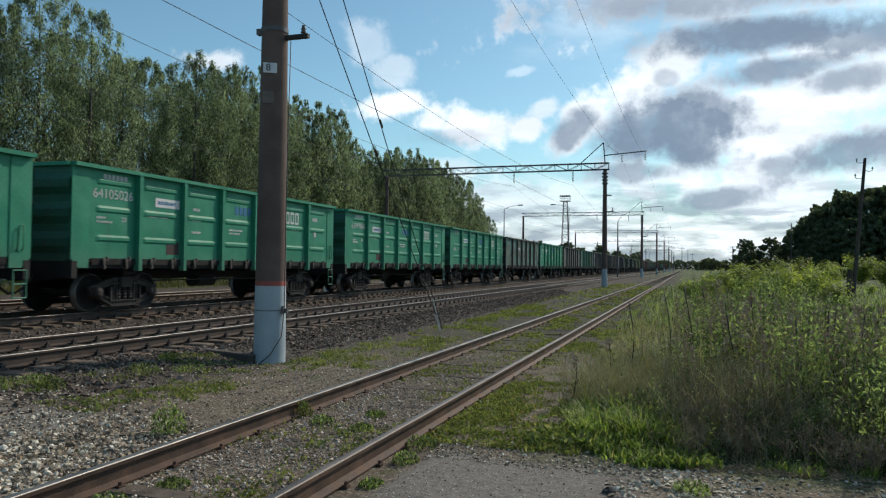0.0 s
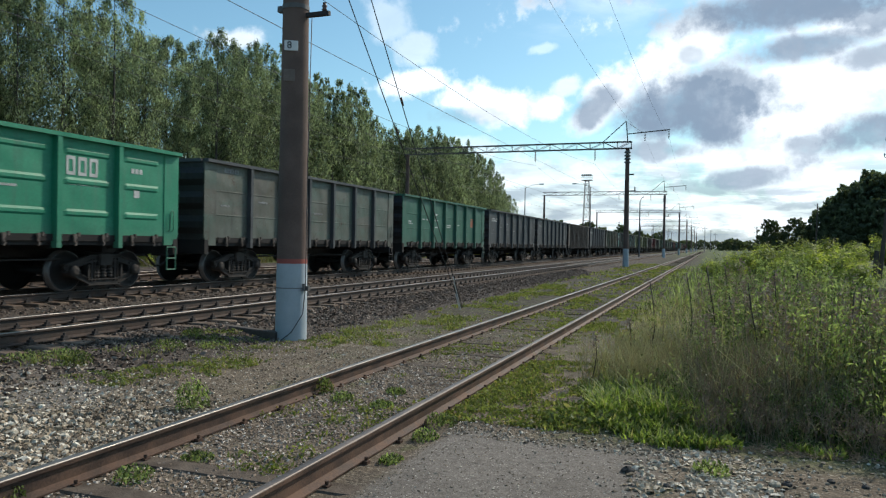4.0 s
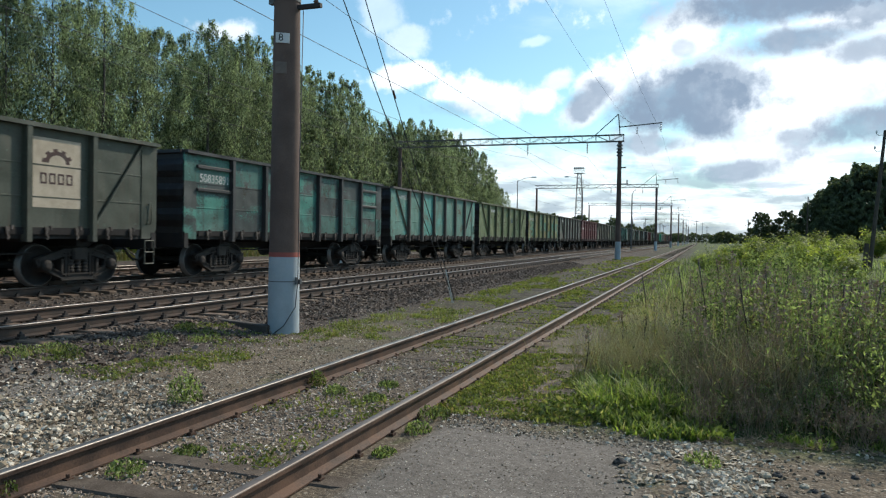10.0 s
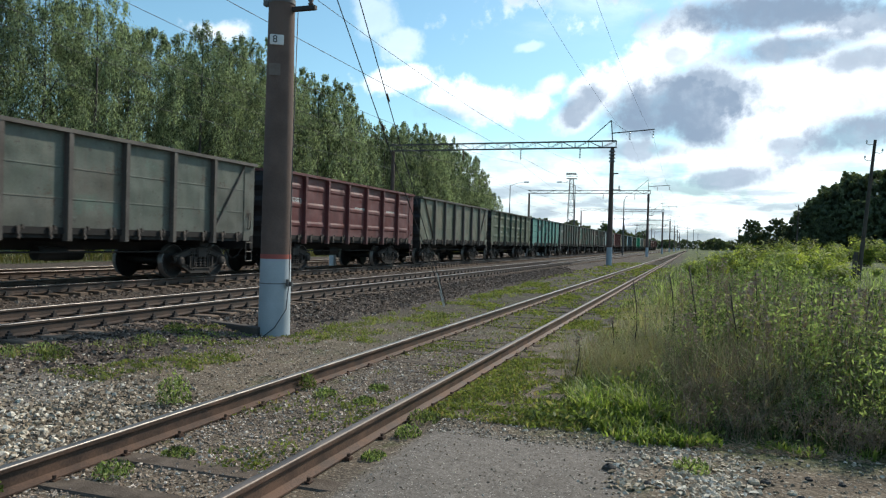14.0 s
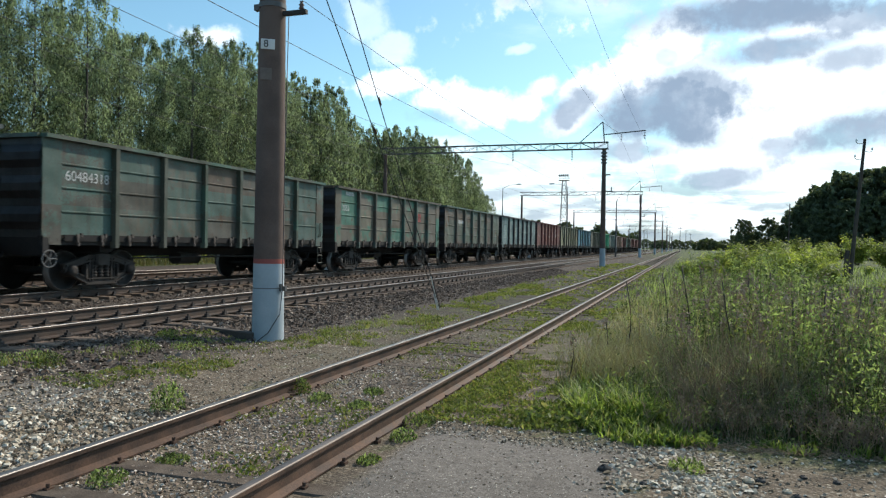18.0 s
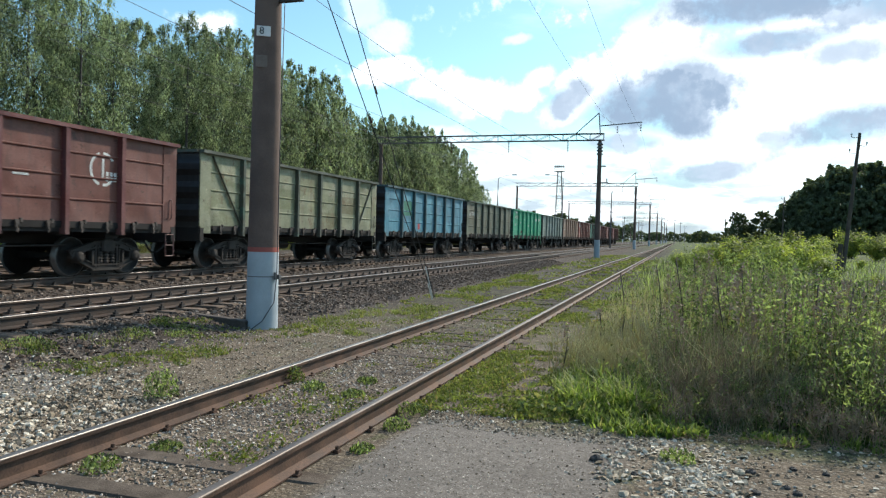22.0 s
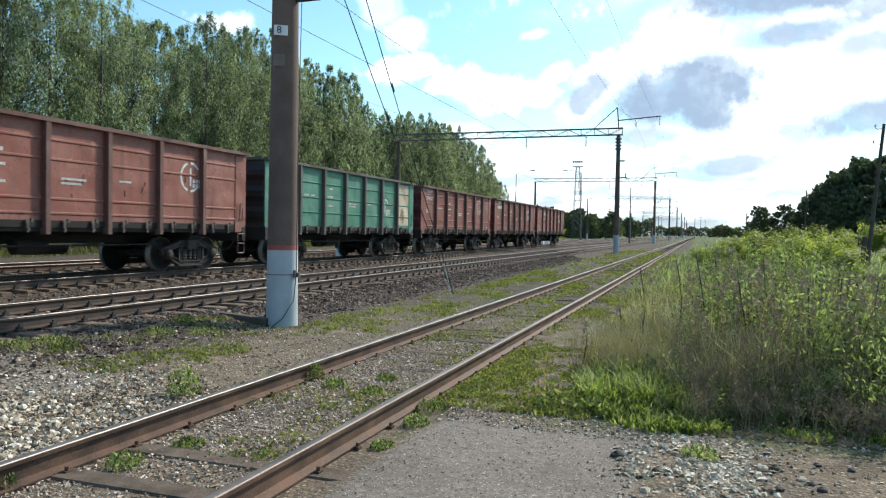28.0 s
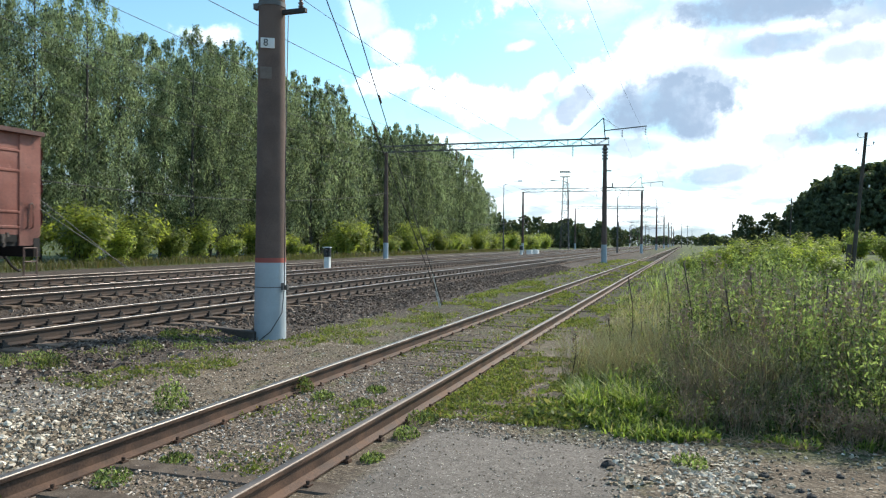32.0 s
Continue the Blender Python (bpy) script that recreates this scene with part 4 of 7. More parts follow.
    fr.tube((0.55, -0.9, 0.72), (0.55, -0.1, 0.72), 0.17, n=12).tube((-0.6, 0.4, 0.68), (-0.6, 1.5, 0.68), 0.2, n=12)
    fr.tube((0.9, -3.2, 0.75), (0.9, 3.2, 0.75), 0.025, n=6)
    M["frame"] = fr.mesh("underframe")
    M["hatches"], M["hooks"] = [], []
    for a, b in zip(edges, edges[1:]):
        m0, m1 = a + 0.08, b - 0.08
        for s in (-1, 1):
            fl = Solid()
            fl.prism([(s * 0.2, 1.19), (s * 1.46, 1.17), (s * 1.46, 1.32), (s * 1.44, 1.32), (s * 1.44, 1.20), (s * 0.2, 1.22)], m0, m1)
            M["hatches"].append(fl.mesh("floor_hatch"))
    hk = Solid().prism([(-0.055, 1.33), (0.05, 1.33), (0.045, 1.25), (0.012, 1.19), (0.055, 1.12), (0.02, 1.055), (-0.015, 1.075), (0.008, 1.12), (-0.03, 1.18), (-0.03, 1.25)], -0.018, 0.018, "x")
    hk.box(-0.03, 0.03, 0.075, 0.125, 1.27, 1.36).tube((0, 0.02, 1.29), (0, 0.13, 1.29), 0.014, n=5)
    M["hook"] = hk.mesh("hatch_hook")
    per = (0.27, 0.73) if len(posts) < 10 else (0.5,)
    for a, b in zip(edges, edges[1:]):
        for k in per:
            M["hooks"] += [(s * 1.49, a + (b - a) * k) for s in (-1, 1)]
    M["brace"] = []
    for s in (1, -1):
        for e in (-1, 1):
            a, b = Vector((s * (HALF_W - 0.09), e * (hb - 0.55), 3.40)), Vector((s * (HALF_W - 0.09), e * 4.40, 1.40))
            M["brace"].append(Solid().tube(a, b, 0.036, n=4).mesh("diagonal_brace"))
    M["cross_bars"] = []
    for e in (-1, 1):
        a, b = sorted((e * (hb - 0.5), e * 4.40))
        for z in (2.48, 3.12):
            M["cross_bars"].append(Solid().chamfer(HALF_W - 0.13, HALF_W - 0.05, a, b, z - 0.045, z + 0.045, 0.015).mesh("cross_bar"))
    return M


PATTERNS = {"smooth": wagon_meshes(POSTS, "smooth"), "flat": wagon_meshes(POSTS, "flat"), "banded": wagon_meshes(POSTS, "banded"), "pressed": wagon_meshes(POSTS, "pressed"), "stamped": wagon_meshes(POSTS, "stamped"),
            "dense": wagon_meshes([-5.2 + 0.8 * i for i in range(14)], "flat")}


def ladder_mesh(e):
    sol = Solid()
    y = e * (BODY / 2 - 0.30)
    for d in (-0.16, 0.16):
        sol.tube((HALF_W - 0.06, y + d, 1.05), (HALF_W - 0.06, y + d, 0.45), 0.018, n=6)
    for z in (0.46, 0.75, 1.04):
        sol.tube((HALF_W - 0.06, y - 0.16, z), (HALF_W - 0.06, y + 0.16, z), 0.018, n=6)
    return sol.mesh("step_ladder")


def bogie_meshes():
    B = {}
    fr = {}
    for s in (-1, 1):
        sol = Solid()
        x = s * 1.02
        # cast frame with its openings: flanged beams
        def beam(a, b, h, t=0.09):
            run = Vector((0, b[0] - a[0], b[1] - a[1]))
            m = Matrix.Translation((x, a[0], a[1])) @ Matrix.Rotation(math.atan2(run.z, run.y), 4, "X")
            sol.box(-t / 2, t / 2, -0.03, run.length + 0.03, -h / 2, h / 2, m)
            for e in (-1, 1):
                sol.box(-t * 0.85, t * 0.85, -0.02, run.length + 0.02, e * h / 2 - 0.014, e * h / 2 + 0.014, m)
        for a, b, h in (((-1.12, 0.56), (-0.42, 0.76), 0.13), ((1.12, 0.56), (0.42, 0.76), 0.13), ((-0.46, 0.765), (0.46, 0.765), 0.13), ((-0.98, 0.46), (-0.44, 0.22), 0.11), ((0.98, 0.46), (0.44, 0.22), 0.11), ((-0.48, 0.205), (0.48, 0.205), 0.13), ((-0.35, 0.24), (-0.35, 0.74), 0.10), ((0.35, 0.24), (0.35, 0.74), 0.10)):
            beam(a, b, h)
        for e in (-1, 1):       # pedestal jaws over the axle boxes
            sol.prism([(e * 0.74, 0.44), (e * 0.78, 0.66), (e * 1.06, 0.66), (e * 1.14, 0.44), (e * 1.10, 0.44), (e * 1.04, 0.60), (e * 0.82, 0.60), (e * 0.79, 0.44)], x - 0.07, x + 0.07, "x")
            sol.box(x - 0.05, x + 0.10, e * 0.5 - 0.03, e * 0.5 + 0.03, 0.30, 0.62)
        for y in (-0.925, 0.925):
            sol.lathe((0, y, 0.478), [(x - 0.13, 0.15), (x + s * 0.10, 0.14), (x + s * 0.15, 0.12), (x + s * 0.17, 0.06)] if s > 0 else [(x + 0.13, 0.15), (x - 0.10, 0.14), (x - 0.15, 0.12), (x - 0.17, 0.06)], "x", 14)
        fr[s] = sol.mesh("side_frame")
    B["frames"] = [fr[-1], fr[1]]
    sp = Solid()
    for dy in (-0.2, 0.0, 0.2):
        for k in range(4):
            sp.lathe((0, dy, 0), [(0.30 + k * 0.075, 0.065), (0.3375 + k * 0.075, 0.09), (0.375 + k * 0.075, 0.065)], "z", 6)
    B["springs"] = sp.mesh("spring_set")
    B["bolster"] = Solid().chamfer(-1.15, 1.15, -0.22, 0.22, 0.60, 0.90, 0.04).mesh("bolster")
    B["brakes"] = Solid().box(-0.05, 0.05, -0.05, 0.05, 0.3, 0.7).mesh("brake_shoe")
    wh = Solid().tube((-0.95, 0, 0), (0.95, 0, 0), 0.085, n=12)
    for s in (-1, 1):
        prof = [(s * 0.70, 0.30), (s * 0.70, 0.495), (s * 0.735, 0.495), (s * 0.745, 0.478), (s * 0.855, 0.472), (s * 0.862, 0.452), (s * 0.86, 0.41), (s * 0.80, 0.39), (s * 0.78, 0.18), (s * 0.86, 0.15), (s * 0.86, 0.09)]
        wh.lathe((0, 0, 0), prof, "x", 18)
        for k in range(6):      # cast lightening marks on the wheel disc
            a = k * math.pi / 3
            wh.tube((s * 0.782, 0.28 * math.cos(a), 0.28 * math.sin(a)), (s * 0.80, 0.28 * math.cos(a), 0.28 * math.sin(a)), 0.035, n=6)
    me = wh.mesh("wheelset")
    me.materials.append(M_WHEEL)
    me.materials.append(M_TREAD)
    for p in me.polygons:       # rims worn bright
        if math.hypot(p.center.y, p.center.z) > 0.447 and abs(p.center.x) > 0.72:
            p.material_index = 1
    B["wheelset"] = me
    return B


BOGIE = bogie_meshes()
LADDERS = {e: ladder_mesh(e) for e in (-1, 1)}
COUPLER = {}
for e in (-1, 1):
    c = Solid()
    y = e * (BODY / 2 + 0.2)
    c.box(-0.13, 0.13, min(y, y + e * 0.28), max(y, y + e * 0.28), 0.90, 1.14)
    c.box(-0.2, 0.2, min(y + e * 0.2, y + e * 0.36), max(y + e * 0.2, y + e * 0.36), 0.86, 1.18)
    c.wire([(0.35, y - e * 0.2, 0.9), (0.33, y + e * 0.05, 0.62), (0.3, y + e * 0.25, 0.5), (0.25, y + e * 0.34, 0.52)], 0.03, 6)
    COUPLER[e] = c.mesh("coupler")
HANDWHEEL = Solid()
for i in range(16):
    a, b = 2 * math.pi * i / 16, 2 * math.pi * (i + 1) / 16
    HANDWHEEL.tube((0, 0.19 * math.cos(a), 0.19 * math.sin(a)), (0, 0.19 * math.cos(b), 0.19 * math.sin(b)), 0.016, n=5, caps=False)
for i in range(5):
    a = 2 * math.pi * i / 5
    HANDWHEEL.tube((0, 0, 0), (0, 0.19 * math.cos(a), 0.19 * math.sin(a)), 0.012, n=5)
HANDWHEEL = HANDWHEEL.mesh("handbrake_wheel")
HANDLE = Solid().wire([(0, -0.06, 0), (0.05, -0.06, 0.05), (0.05, -0.03, 0.5), (0.05, 0.03, 0.55), (0.05, 0.08, 0.5), (0.05, 0.07, 0.05), (0, 0.07, 0)], 0.014).mesh("grab_handle")


def make_wagon(label, pattern, paint_side, paint_post=None, brace=False, wheel=False, cross=False, marks=()):
    w = thing("open_wagon", label, "freight wagon", group="wagons of the goods train")
    M = PATTERNS[pattern]
    paint_post = paint_post or paint_side
    for name, me in M["bays"]:
        part(name, me, paint_side, w)
    posts = POSTS if pattern != "dense" else [-5.2 + 0.8 * i for i in range(14)]
    for y in posts:
        part("side_post", M["post"], paint_post, w, "", pose(HALF_W, y, 0))
        part("side_post", M["post"], paint_post, w, "", pose(-HALF_W, y, 0, 0, 0, 180))
    part("top_rail", M["top_rail"], paint_post, w)
    # ends take darker paints than the sides, which puts their shade into the colour
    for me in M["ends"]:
        part("end_wall", me, END_SHADE_PAINT.get(paint_side.name, P["black"]), w)
    part("underframe", M["frame"], M_UNDER, w, "grimy black underframe")
    for me in M["hatches"]:
        part("floor_hatch", me, M_SOOT, w)
    for x, y in M["hooks"]:
        part("hatch_hook", M["hook"], M_HOOK, w, "", pose(x, y, 0))
    if brace:
        for me in M["brace"]:
            part("diagonal_brace", me, paint_post, w)
    if cross:
        for me in M["cross_bars"]:
            part("cross_bar", me, paint_post, w)
    for e in (-1, 1):
        part("coupler", COUPLER[e], M_UNDER, w)
    part("step_ladder", LADDERS[1], paint_post, w)
    part("grab_handle", HANDLE, paint_post, w, "", pose(HALF_W - 0.11, BODY / 2 - 0.3, 1.45))
    if wheel:
        part("handbrake_wheel", HANDWHEEL, M_MAST, w, "grey handbrake wheel", pose(HALF_W - 0.05, -BODY / 2 + 0.15, 0.78))
    sets = []
    for y in (-4.325, 4.325):
        bog = part("bogie", BOGIE["bolster"], M_BOGIE, w, "dusty cast two-axle bogie", pose(0, y, 0))
        for me in BOGIE["frames"]:
            part("side_frame", me, M_BOGIE, bog)
        for s in (-1, 1):
            part("spring_set", BOGIE["springs"], M_BOGIE, bog, "", pose(s * 1.02, 0, 0))
            for dy in (-0.37, 0.37):
                part("brake_shoe", BOGIE["brakes"], M_UNDER, bog, "", pose(s * 0.8, dy, 0))
        for dy in (-0.925, 0.925):
            sets.append(part("wheelset", BOGIE["wheelset"], M_WHEEL, bog, "", pose(0, dy, 0.478)))
    for mark in marks:
        mark(w)
    return w, sets


SIDE = Matrix(((0, 0, 1), (1, 0, 0), (0, 1, 0))).to_4x4()       # lettering on the side that faces the siding
FACE = HALF_W - 0.13
HB = BODY / 2


def number(text, y=-HB + 0.62, z=2.87, size=0.33, mat=None):
    """Running number in white figures; y is its left end."""
    def put(w):
        c = bpy.data.curves.new("running_number", "FONT")
        c.body, c.size, c.align_y, c.extrude = text, size, "CENTER", 0.002
        c.materials.append(mat or M_MARK)
        ob = new("running_number", c)
        ob.parent, ob.matrix_basis = w, Matrix.Translation((FACE + 0.007, y, z)) @ SIDE
        tagged(ob, "white painted running number")
    return put


def bars(rows, name="stencil_marking", mat=None):
    """Unreadable stencilling as plain bars: (y, z, width, height) from the left end of the side."""
    def put(w):
        for y, z, wd, h in rows:
            n = max(1, int(wd / (h * 0.85)))
            sol = Solid()
            for i in range(n):
                a = -HB + y + wd * i / n
                sol.box(FACE + 0.004, FACE + 0.009, a, a + wd / n * 0.72, z - h / 2, z + h / 2)
            part(name, sol, mat or M_MARK, w)
    return put


M_SCAR = plain("rusty_scars", (0.030, 0.020, 0.014), (0.085, 0.05, 0.03), 9.0, 0.9)


def patch(y, z, wd, h, mat, name="painted_panel", lab=""):
    def put(w):
        part(name, Solid().box(FACE + 0.002, FACE + 0.006, -HB + y, -HB + y + wd, z - h / 2, z + h / 2), mat, w, lab)
    return put


def gouges(n, y0, y1, z0, z1, seed):
    """Short slanting scars that grabs have torn into the side sheets."""
    def put(w):
        g = random.Random(seed)
        sol = Solid()
        for k in range(n):
            y, z = -HB + g.uniform(y0, y1), g.gauss((z0 + z1) / 2, (z1 - z0) * 0.22)
            ln, lean = g.uniform(0.05, 0.26), g.uniform(-0.15, 0.5)
            if min(abs(y - q) for q in POSTS) < 0.22:
                continue
            sol.tube((FACE + 0.001, y, z), (FACE + 0.003, y + lean * ln, z + ln), 0.018, 0.008, 5)
        part("gouge", sol, M_SCAR, w, "rusty scars torn into the side")
    return put


def ring_logo(y, z, r, mat=None):
    """Owner's mark: a broken ring with an upright stroke and two bars."""
    def put(w):
        sol = Solid()
        for i in range(20):
            if i in (0, 1, 18, 19, 5, 14):
                continue
            a, b = 2 * math.pi * i / 20, 2 * math.pi * (i + 1) / 20
            pts = [(FACE + 0.006, -HB + y + q * math.cos(t), z + q * math.sin(t)) for t in (a, b) for q in (r, r * 0.84)]
            sol.add(pts, [(0, 1, 3, 2)])
        sol.box(FACE + 0.004, FACE + 0.007, -HB + y - 0.03, -HB + y + 0.03, z - r * 0.6, z + r * 0.6)
        for k in (-0.25, -0.55):
            for i in range(4):
                a = -HB + y + 0.1 + i * r * 0.3
                sol.box(FACE + 0.004, FACE + 0.007, a, a + r * 0.2, z + r * k - 0.05, z + r * k + 0.05)
        part("owner_mark", sol, mat or M_MARK, w, "pale ring-shaped owner's mark")
    return put


def gear_mark(y, z, r):
    """Owner's mark: the upper half of a toothed ring."""
    def put(w):
        sol = Solid()
        for i in range(10):
            a, b = math.pi * i / 10, math.pi * (i + 1) / 10
            outer = r * (1.12 if i % 2 else 0.92)
            sol.add([(FACE + 0.009, -HB + y + q * math.cos(t), z + q * 0.8 * math.sin(t)) for t in (a, b) for q in (outer, r * 0.62)], [(0, 1, 3, 2)])
        part("owner_mark", sol, M_DARKPANEL, w, "dark half of a toothed ring")
    return put


def word_logo(y, z, wd, h, mat=None):
    """Owner's lettering as heavy plain bars."""
    def put(w):
        sol = Solid()
        n = max(2, round(wd / (h * 0.9)))
        for i in range(n):
            a, b = -HB + y + wd * i / n, -HB + y + wd * (i + 0.74) / n
            t = (b - a) * 0.24
            for p, q in ((a, a + t), (b - t, b)):
                sol.box(FACE + 0.004, FACE + 0.009, p, q, z - h / 2, z + h / 2)
            for k in (-0.41, 0.41):
                sol.box(FACE + 0.004, FACE + 0.009, a + t, b - t, z + h * k - h * 0.09, z + h * k + h * 0.09)
        part("owner_mark", sol, mat or M_MARK, w)
    return put


M_SIGN = plain("white_sign_paint", (0.60, 0.60, 0.58), (0.72, 0.72, 0.70), 6.0, 0.7)
M_SIGNBLUE = plain("dark_blue_mark", (0.025, 0.13, 0.26), (0.03, 0.16, 0.31), 6.0, 0.6)
M_REDBAR = plain("red_mark", (0.4, 0.03, 0.03), (0.5, 0.05, 0.05), 6.0, 0.6)
M_DARKPANEL = plain("dark_brown_plate", (0.04, 0.02, 0.018), (0.07, 0.035, 0.03), 6.0, 0.7)
M_CREAM = plain("faded_cream_panel", (0.36, 0.30, 0.22), (0.48, 0.41, 0.32), 4.0, 0.8)
SMALL = bars([(0.75, 2.3, 0.3, 0.05), (0.75, 2.2, 0.5, 0.05), (2.5, 2.45, 0.35, 0.07), (2.95, 2.45, 0.3, 0.07), (4.3, 2.75, 0.3, 0.08), (4.2, 2.45, 0.45, 0.06), (4.25, 2.1, 0.4, 0.06), (6.0, 2.25, 0.7, 0.05), (6.0, 2.15, 0.6, 0.05), (7.7, 2.3, 0.4, 0.05)])
FAINT = bars([(0.9, 3.28, 0.7, 0.13), (0.75, 2.25, 0.4, 0.05), (2.6, 2.45, 0.5, 0.06), (4.3, 2.7, 0.3, 0.07), (4.2, 2.3, 0.45, 0.05), (6.0, 2.25, 0.6, 0.05)], "faded_stencil", M_FAINT)
HEAD = bars([(0.95, 3.28, 0.8, 0.15)], "stencil_heading")
FRESH = (HEAD, SMALL, number("20", y=-HB + 1.55, z=2.28, size=0.17), bars([(11.2, 2.9, 0.4, 0.12), (11.3, 2.35, 0.25, 0.2)]), patch(3.2, 1.62, 0.5, 0.34, M_DARKPANEL, "document_plate", "small dark plate"))
OWNER = (patch(2.75, 2.82, 0.95, 0.24, M_SIGN, "owner_board", "white owner's board"), bars([(2.85, 2.82, 0.7, 0.09)], "board_lettering", M_SIGNBLUE), bars([(6.3, 2.87, 0.9, 0.25)], "owner_mark", M_SIGNBLUE))
GREENWORD = (word_logo(9.3, 2.85, 0.95, 0.42), bars([(9.35, 2.45, 0.9, 0.05)]))

P = {
    "emerald": paint("emerald_wagon_paint", (0.020, 0.235, 0.13), (0.026, 0.26, 0.145), (0.07, 0.10, 0.07), 0.0),
    "graphite": paint("graphite_wagon_paint", (0.052, 0.057, 0.062), (0.062, 0.067, 0.072), (0.06, 0.05, 0.045), 0.1),
    "rust_teal": paint("flaking_teal_paint", (0.062, 0.150, 0.125), (0.085, 0.195, 0.165), (0.165, 0.070, 0.036), 0.75, 0.5),
    "dull_green": paint("dull_green_paint", (0.028, 0.12, 0.08), (0.035, 0.14, 0.09), (0.08, 0.055, 0.04), 0.15),
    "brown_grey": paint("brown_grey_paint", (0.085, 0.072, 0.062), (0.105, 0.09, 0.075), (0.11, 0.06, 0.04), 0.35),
    "olive_grey": paint("dark_olive_paint", (0.060, 0.068, 0.048), (0.05, 0.105, 0.075), (0.09, 0.055, 0.035), 0.35),
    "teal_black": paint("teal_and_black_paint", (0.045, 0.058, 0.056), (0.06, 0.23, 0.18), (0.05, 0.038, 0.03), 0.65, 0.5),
    "teal_rust": paint("worn_teal_paint", (0.12, 0.25, 0.20), (0.10, 0.34, 0.29), (0.14, 0.07, 0.04), 0.6),
    "olive": paint("olive_green_paint", (0.145, 0.185, 0.08), (0.17, 0.20, 0.09), (0.075, 0.055, 0.035), 0.6),
    "yellow_green": paint("yellow_green_and_teal_paint", (0.205, 0.215, 0.075), (0.06, 0.20, 0.14), (0.15, 0.075, 0.035), 0.7, 0.9),
    "grey": paint("dusty_grey_paint", (0.105, 0.108, 0.088), (0.085, 0.12, 0.095), (0.09, 0.06, 0.045), 0.5, 0.4),
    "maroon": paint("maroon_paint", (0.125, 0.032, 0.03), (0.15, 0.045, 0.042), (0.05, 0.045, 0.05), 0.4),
    "grey_green": paint("grey_green_paint", (0.115, 0.135, 0.098), (0.15, 0.14, 0.095), (0.11, 0.07, 0.045), 0.5, 0.6),
    "moss": paint("moss_green_paint", (0.075, 0.095, 0.055), (0.095, 0.115, 0.06), (0.11, 0.08, 0.045), 0.4),
    "turquoise": paint("turquoise_paint", (0.125, 0.32, 0.265), (0.10, 0.27, 0.225), (0.05, 0.06, 0.06), 0.5, 0.4),
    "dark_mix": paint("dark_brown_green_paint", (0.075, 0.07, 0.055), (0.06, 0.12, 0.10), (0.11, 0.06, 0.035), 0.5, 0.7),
    "green_brown": paint("green_and_brown_paint", (0.125, 0.105, 0.078), (0.05, 0.17, 0.12), (0.12, 0.085, 0.06), 0.5, 0.9),
    "mud": paint("muddy_brown_paint", (0.115, 0.10, 0.08), (0.09, 0.125, 0.095), (0.14, 0.07, 0.04), 0.6, 0.7),
    "slate_pale": paint("slate_and_pale_blue_paint", (0.16, 0.215, 0.21), (0.25, 0.33, 0.315), (0.025, 0.025, 0.028), 0.7, 0.5),
    "pale_sage": paint("pale_sage_paint", (0.165, 0.215, 0.185), (0.22, 0.28, 0.26), (0.10, 0.08, 0.06), 0.45, 0.5),
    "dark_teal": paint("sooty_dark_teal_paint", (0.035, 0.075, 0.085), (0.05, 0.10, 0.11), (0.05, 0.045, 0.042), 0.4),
    # black of some posts; on most end walls it stands in for shade
    "black": paint("black_post_and_end_shade_paint", (0.028, 0.027, 0.028), (0.04, 0.038, 0.037), (0.06, 0.045, 0.04), 0.3),
    "red": paint("red_oxide_paint", (0.215, 0.066, 0.046), (0.24, 0.08, 0.056), (0.09, 0.042, 0.034), 0.5),
    "red_brown": paint("dark_red_brown_paint", (0.155, 0.056, 0.042), (0.175, 0.066, 0.05), (0.08, 0.038, 0.03), 0.5),
    "emerald_fresh": paint("fresh_emerald_paint", (0.022, 0.285, 0.155), (0.028, 0.30, 0.165), (0.07, 0.10, 0.07), 0.0),
    "red_pale": paint("faded_red_oxide_paint", (0.25, 0.085, 0.062), (0.285, 0.11, 0.082), (0.12, 0.055, 0.04), 0.5),
    "post_brown": paint("dull_brown_post_paint", (0.125, 0.056, 0.046), (0.145, 0.066, 0.054), (0.07, 0.04, 0.034), 0.4),
    "post_olive": paint("dull_olive_post_paint", (0.095, 0.108, 0.056), (0.115, 0.12, 0.06), (0.075, 0.055, 0.035), 0.5),
    "cream": paint("chipped_cream_paint", (0.50, 0.42, 0.29), (0.55, 0.49, 0.37), (0.17, 0.085, 0.045), 0.8),
    "cream_olive": paint("cream_and_olive_paint", (0.19, 0.20, 0.11), (0.26, 0.265, 0.175), (0.15, 0.085, 0.05), 0.65, 0.7),
    "sky": paint("sky_blue_paint", (0.09, 0.27, 0.35), (0.085, 0.20, 0.27), (0.07, 0.08, 0.085), 0.5, 0.5),
    "tan": paint("dusty_tan_paint", (0.27, 0.18, 0.13), (0.30, 0.21, 0.155), (0.17, 0.09, 0.06), 0.3),
    "worn_green": paint("worn_green_paint", (0.045, 0.20, 0.13), (0.09, 0.23, 0.17), (0.15, 0.12, 0.10), 0.5, 0.5),
}
# shade on the ends of green and red wagons, as darker paint; others get black
END_SHADE_PAINT = {"emerald_wagon_paint": P["dull_green"], "fresh_emerald_paint": P["dull_green"], "red_oxide_paint": P["maroon"], "faded_red_oxide_paint": P["maroon"]}
NEW = "clean emerald green open wagon with white lettering"
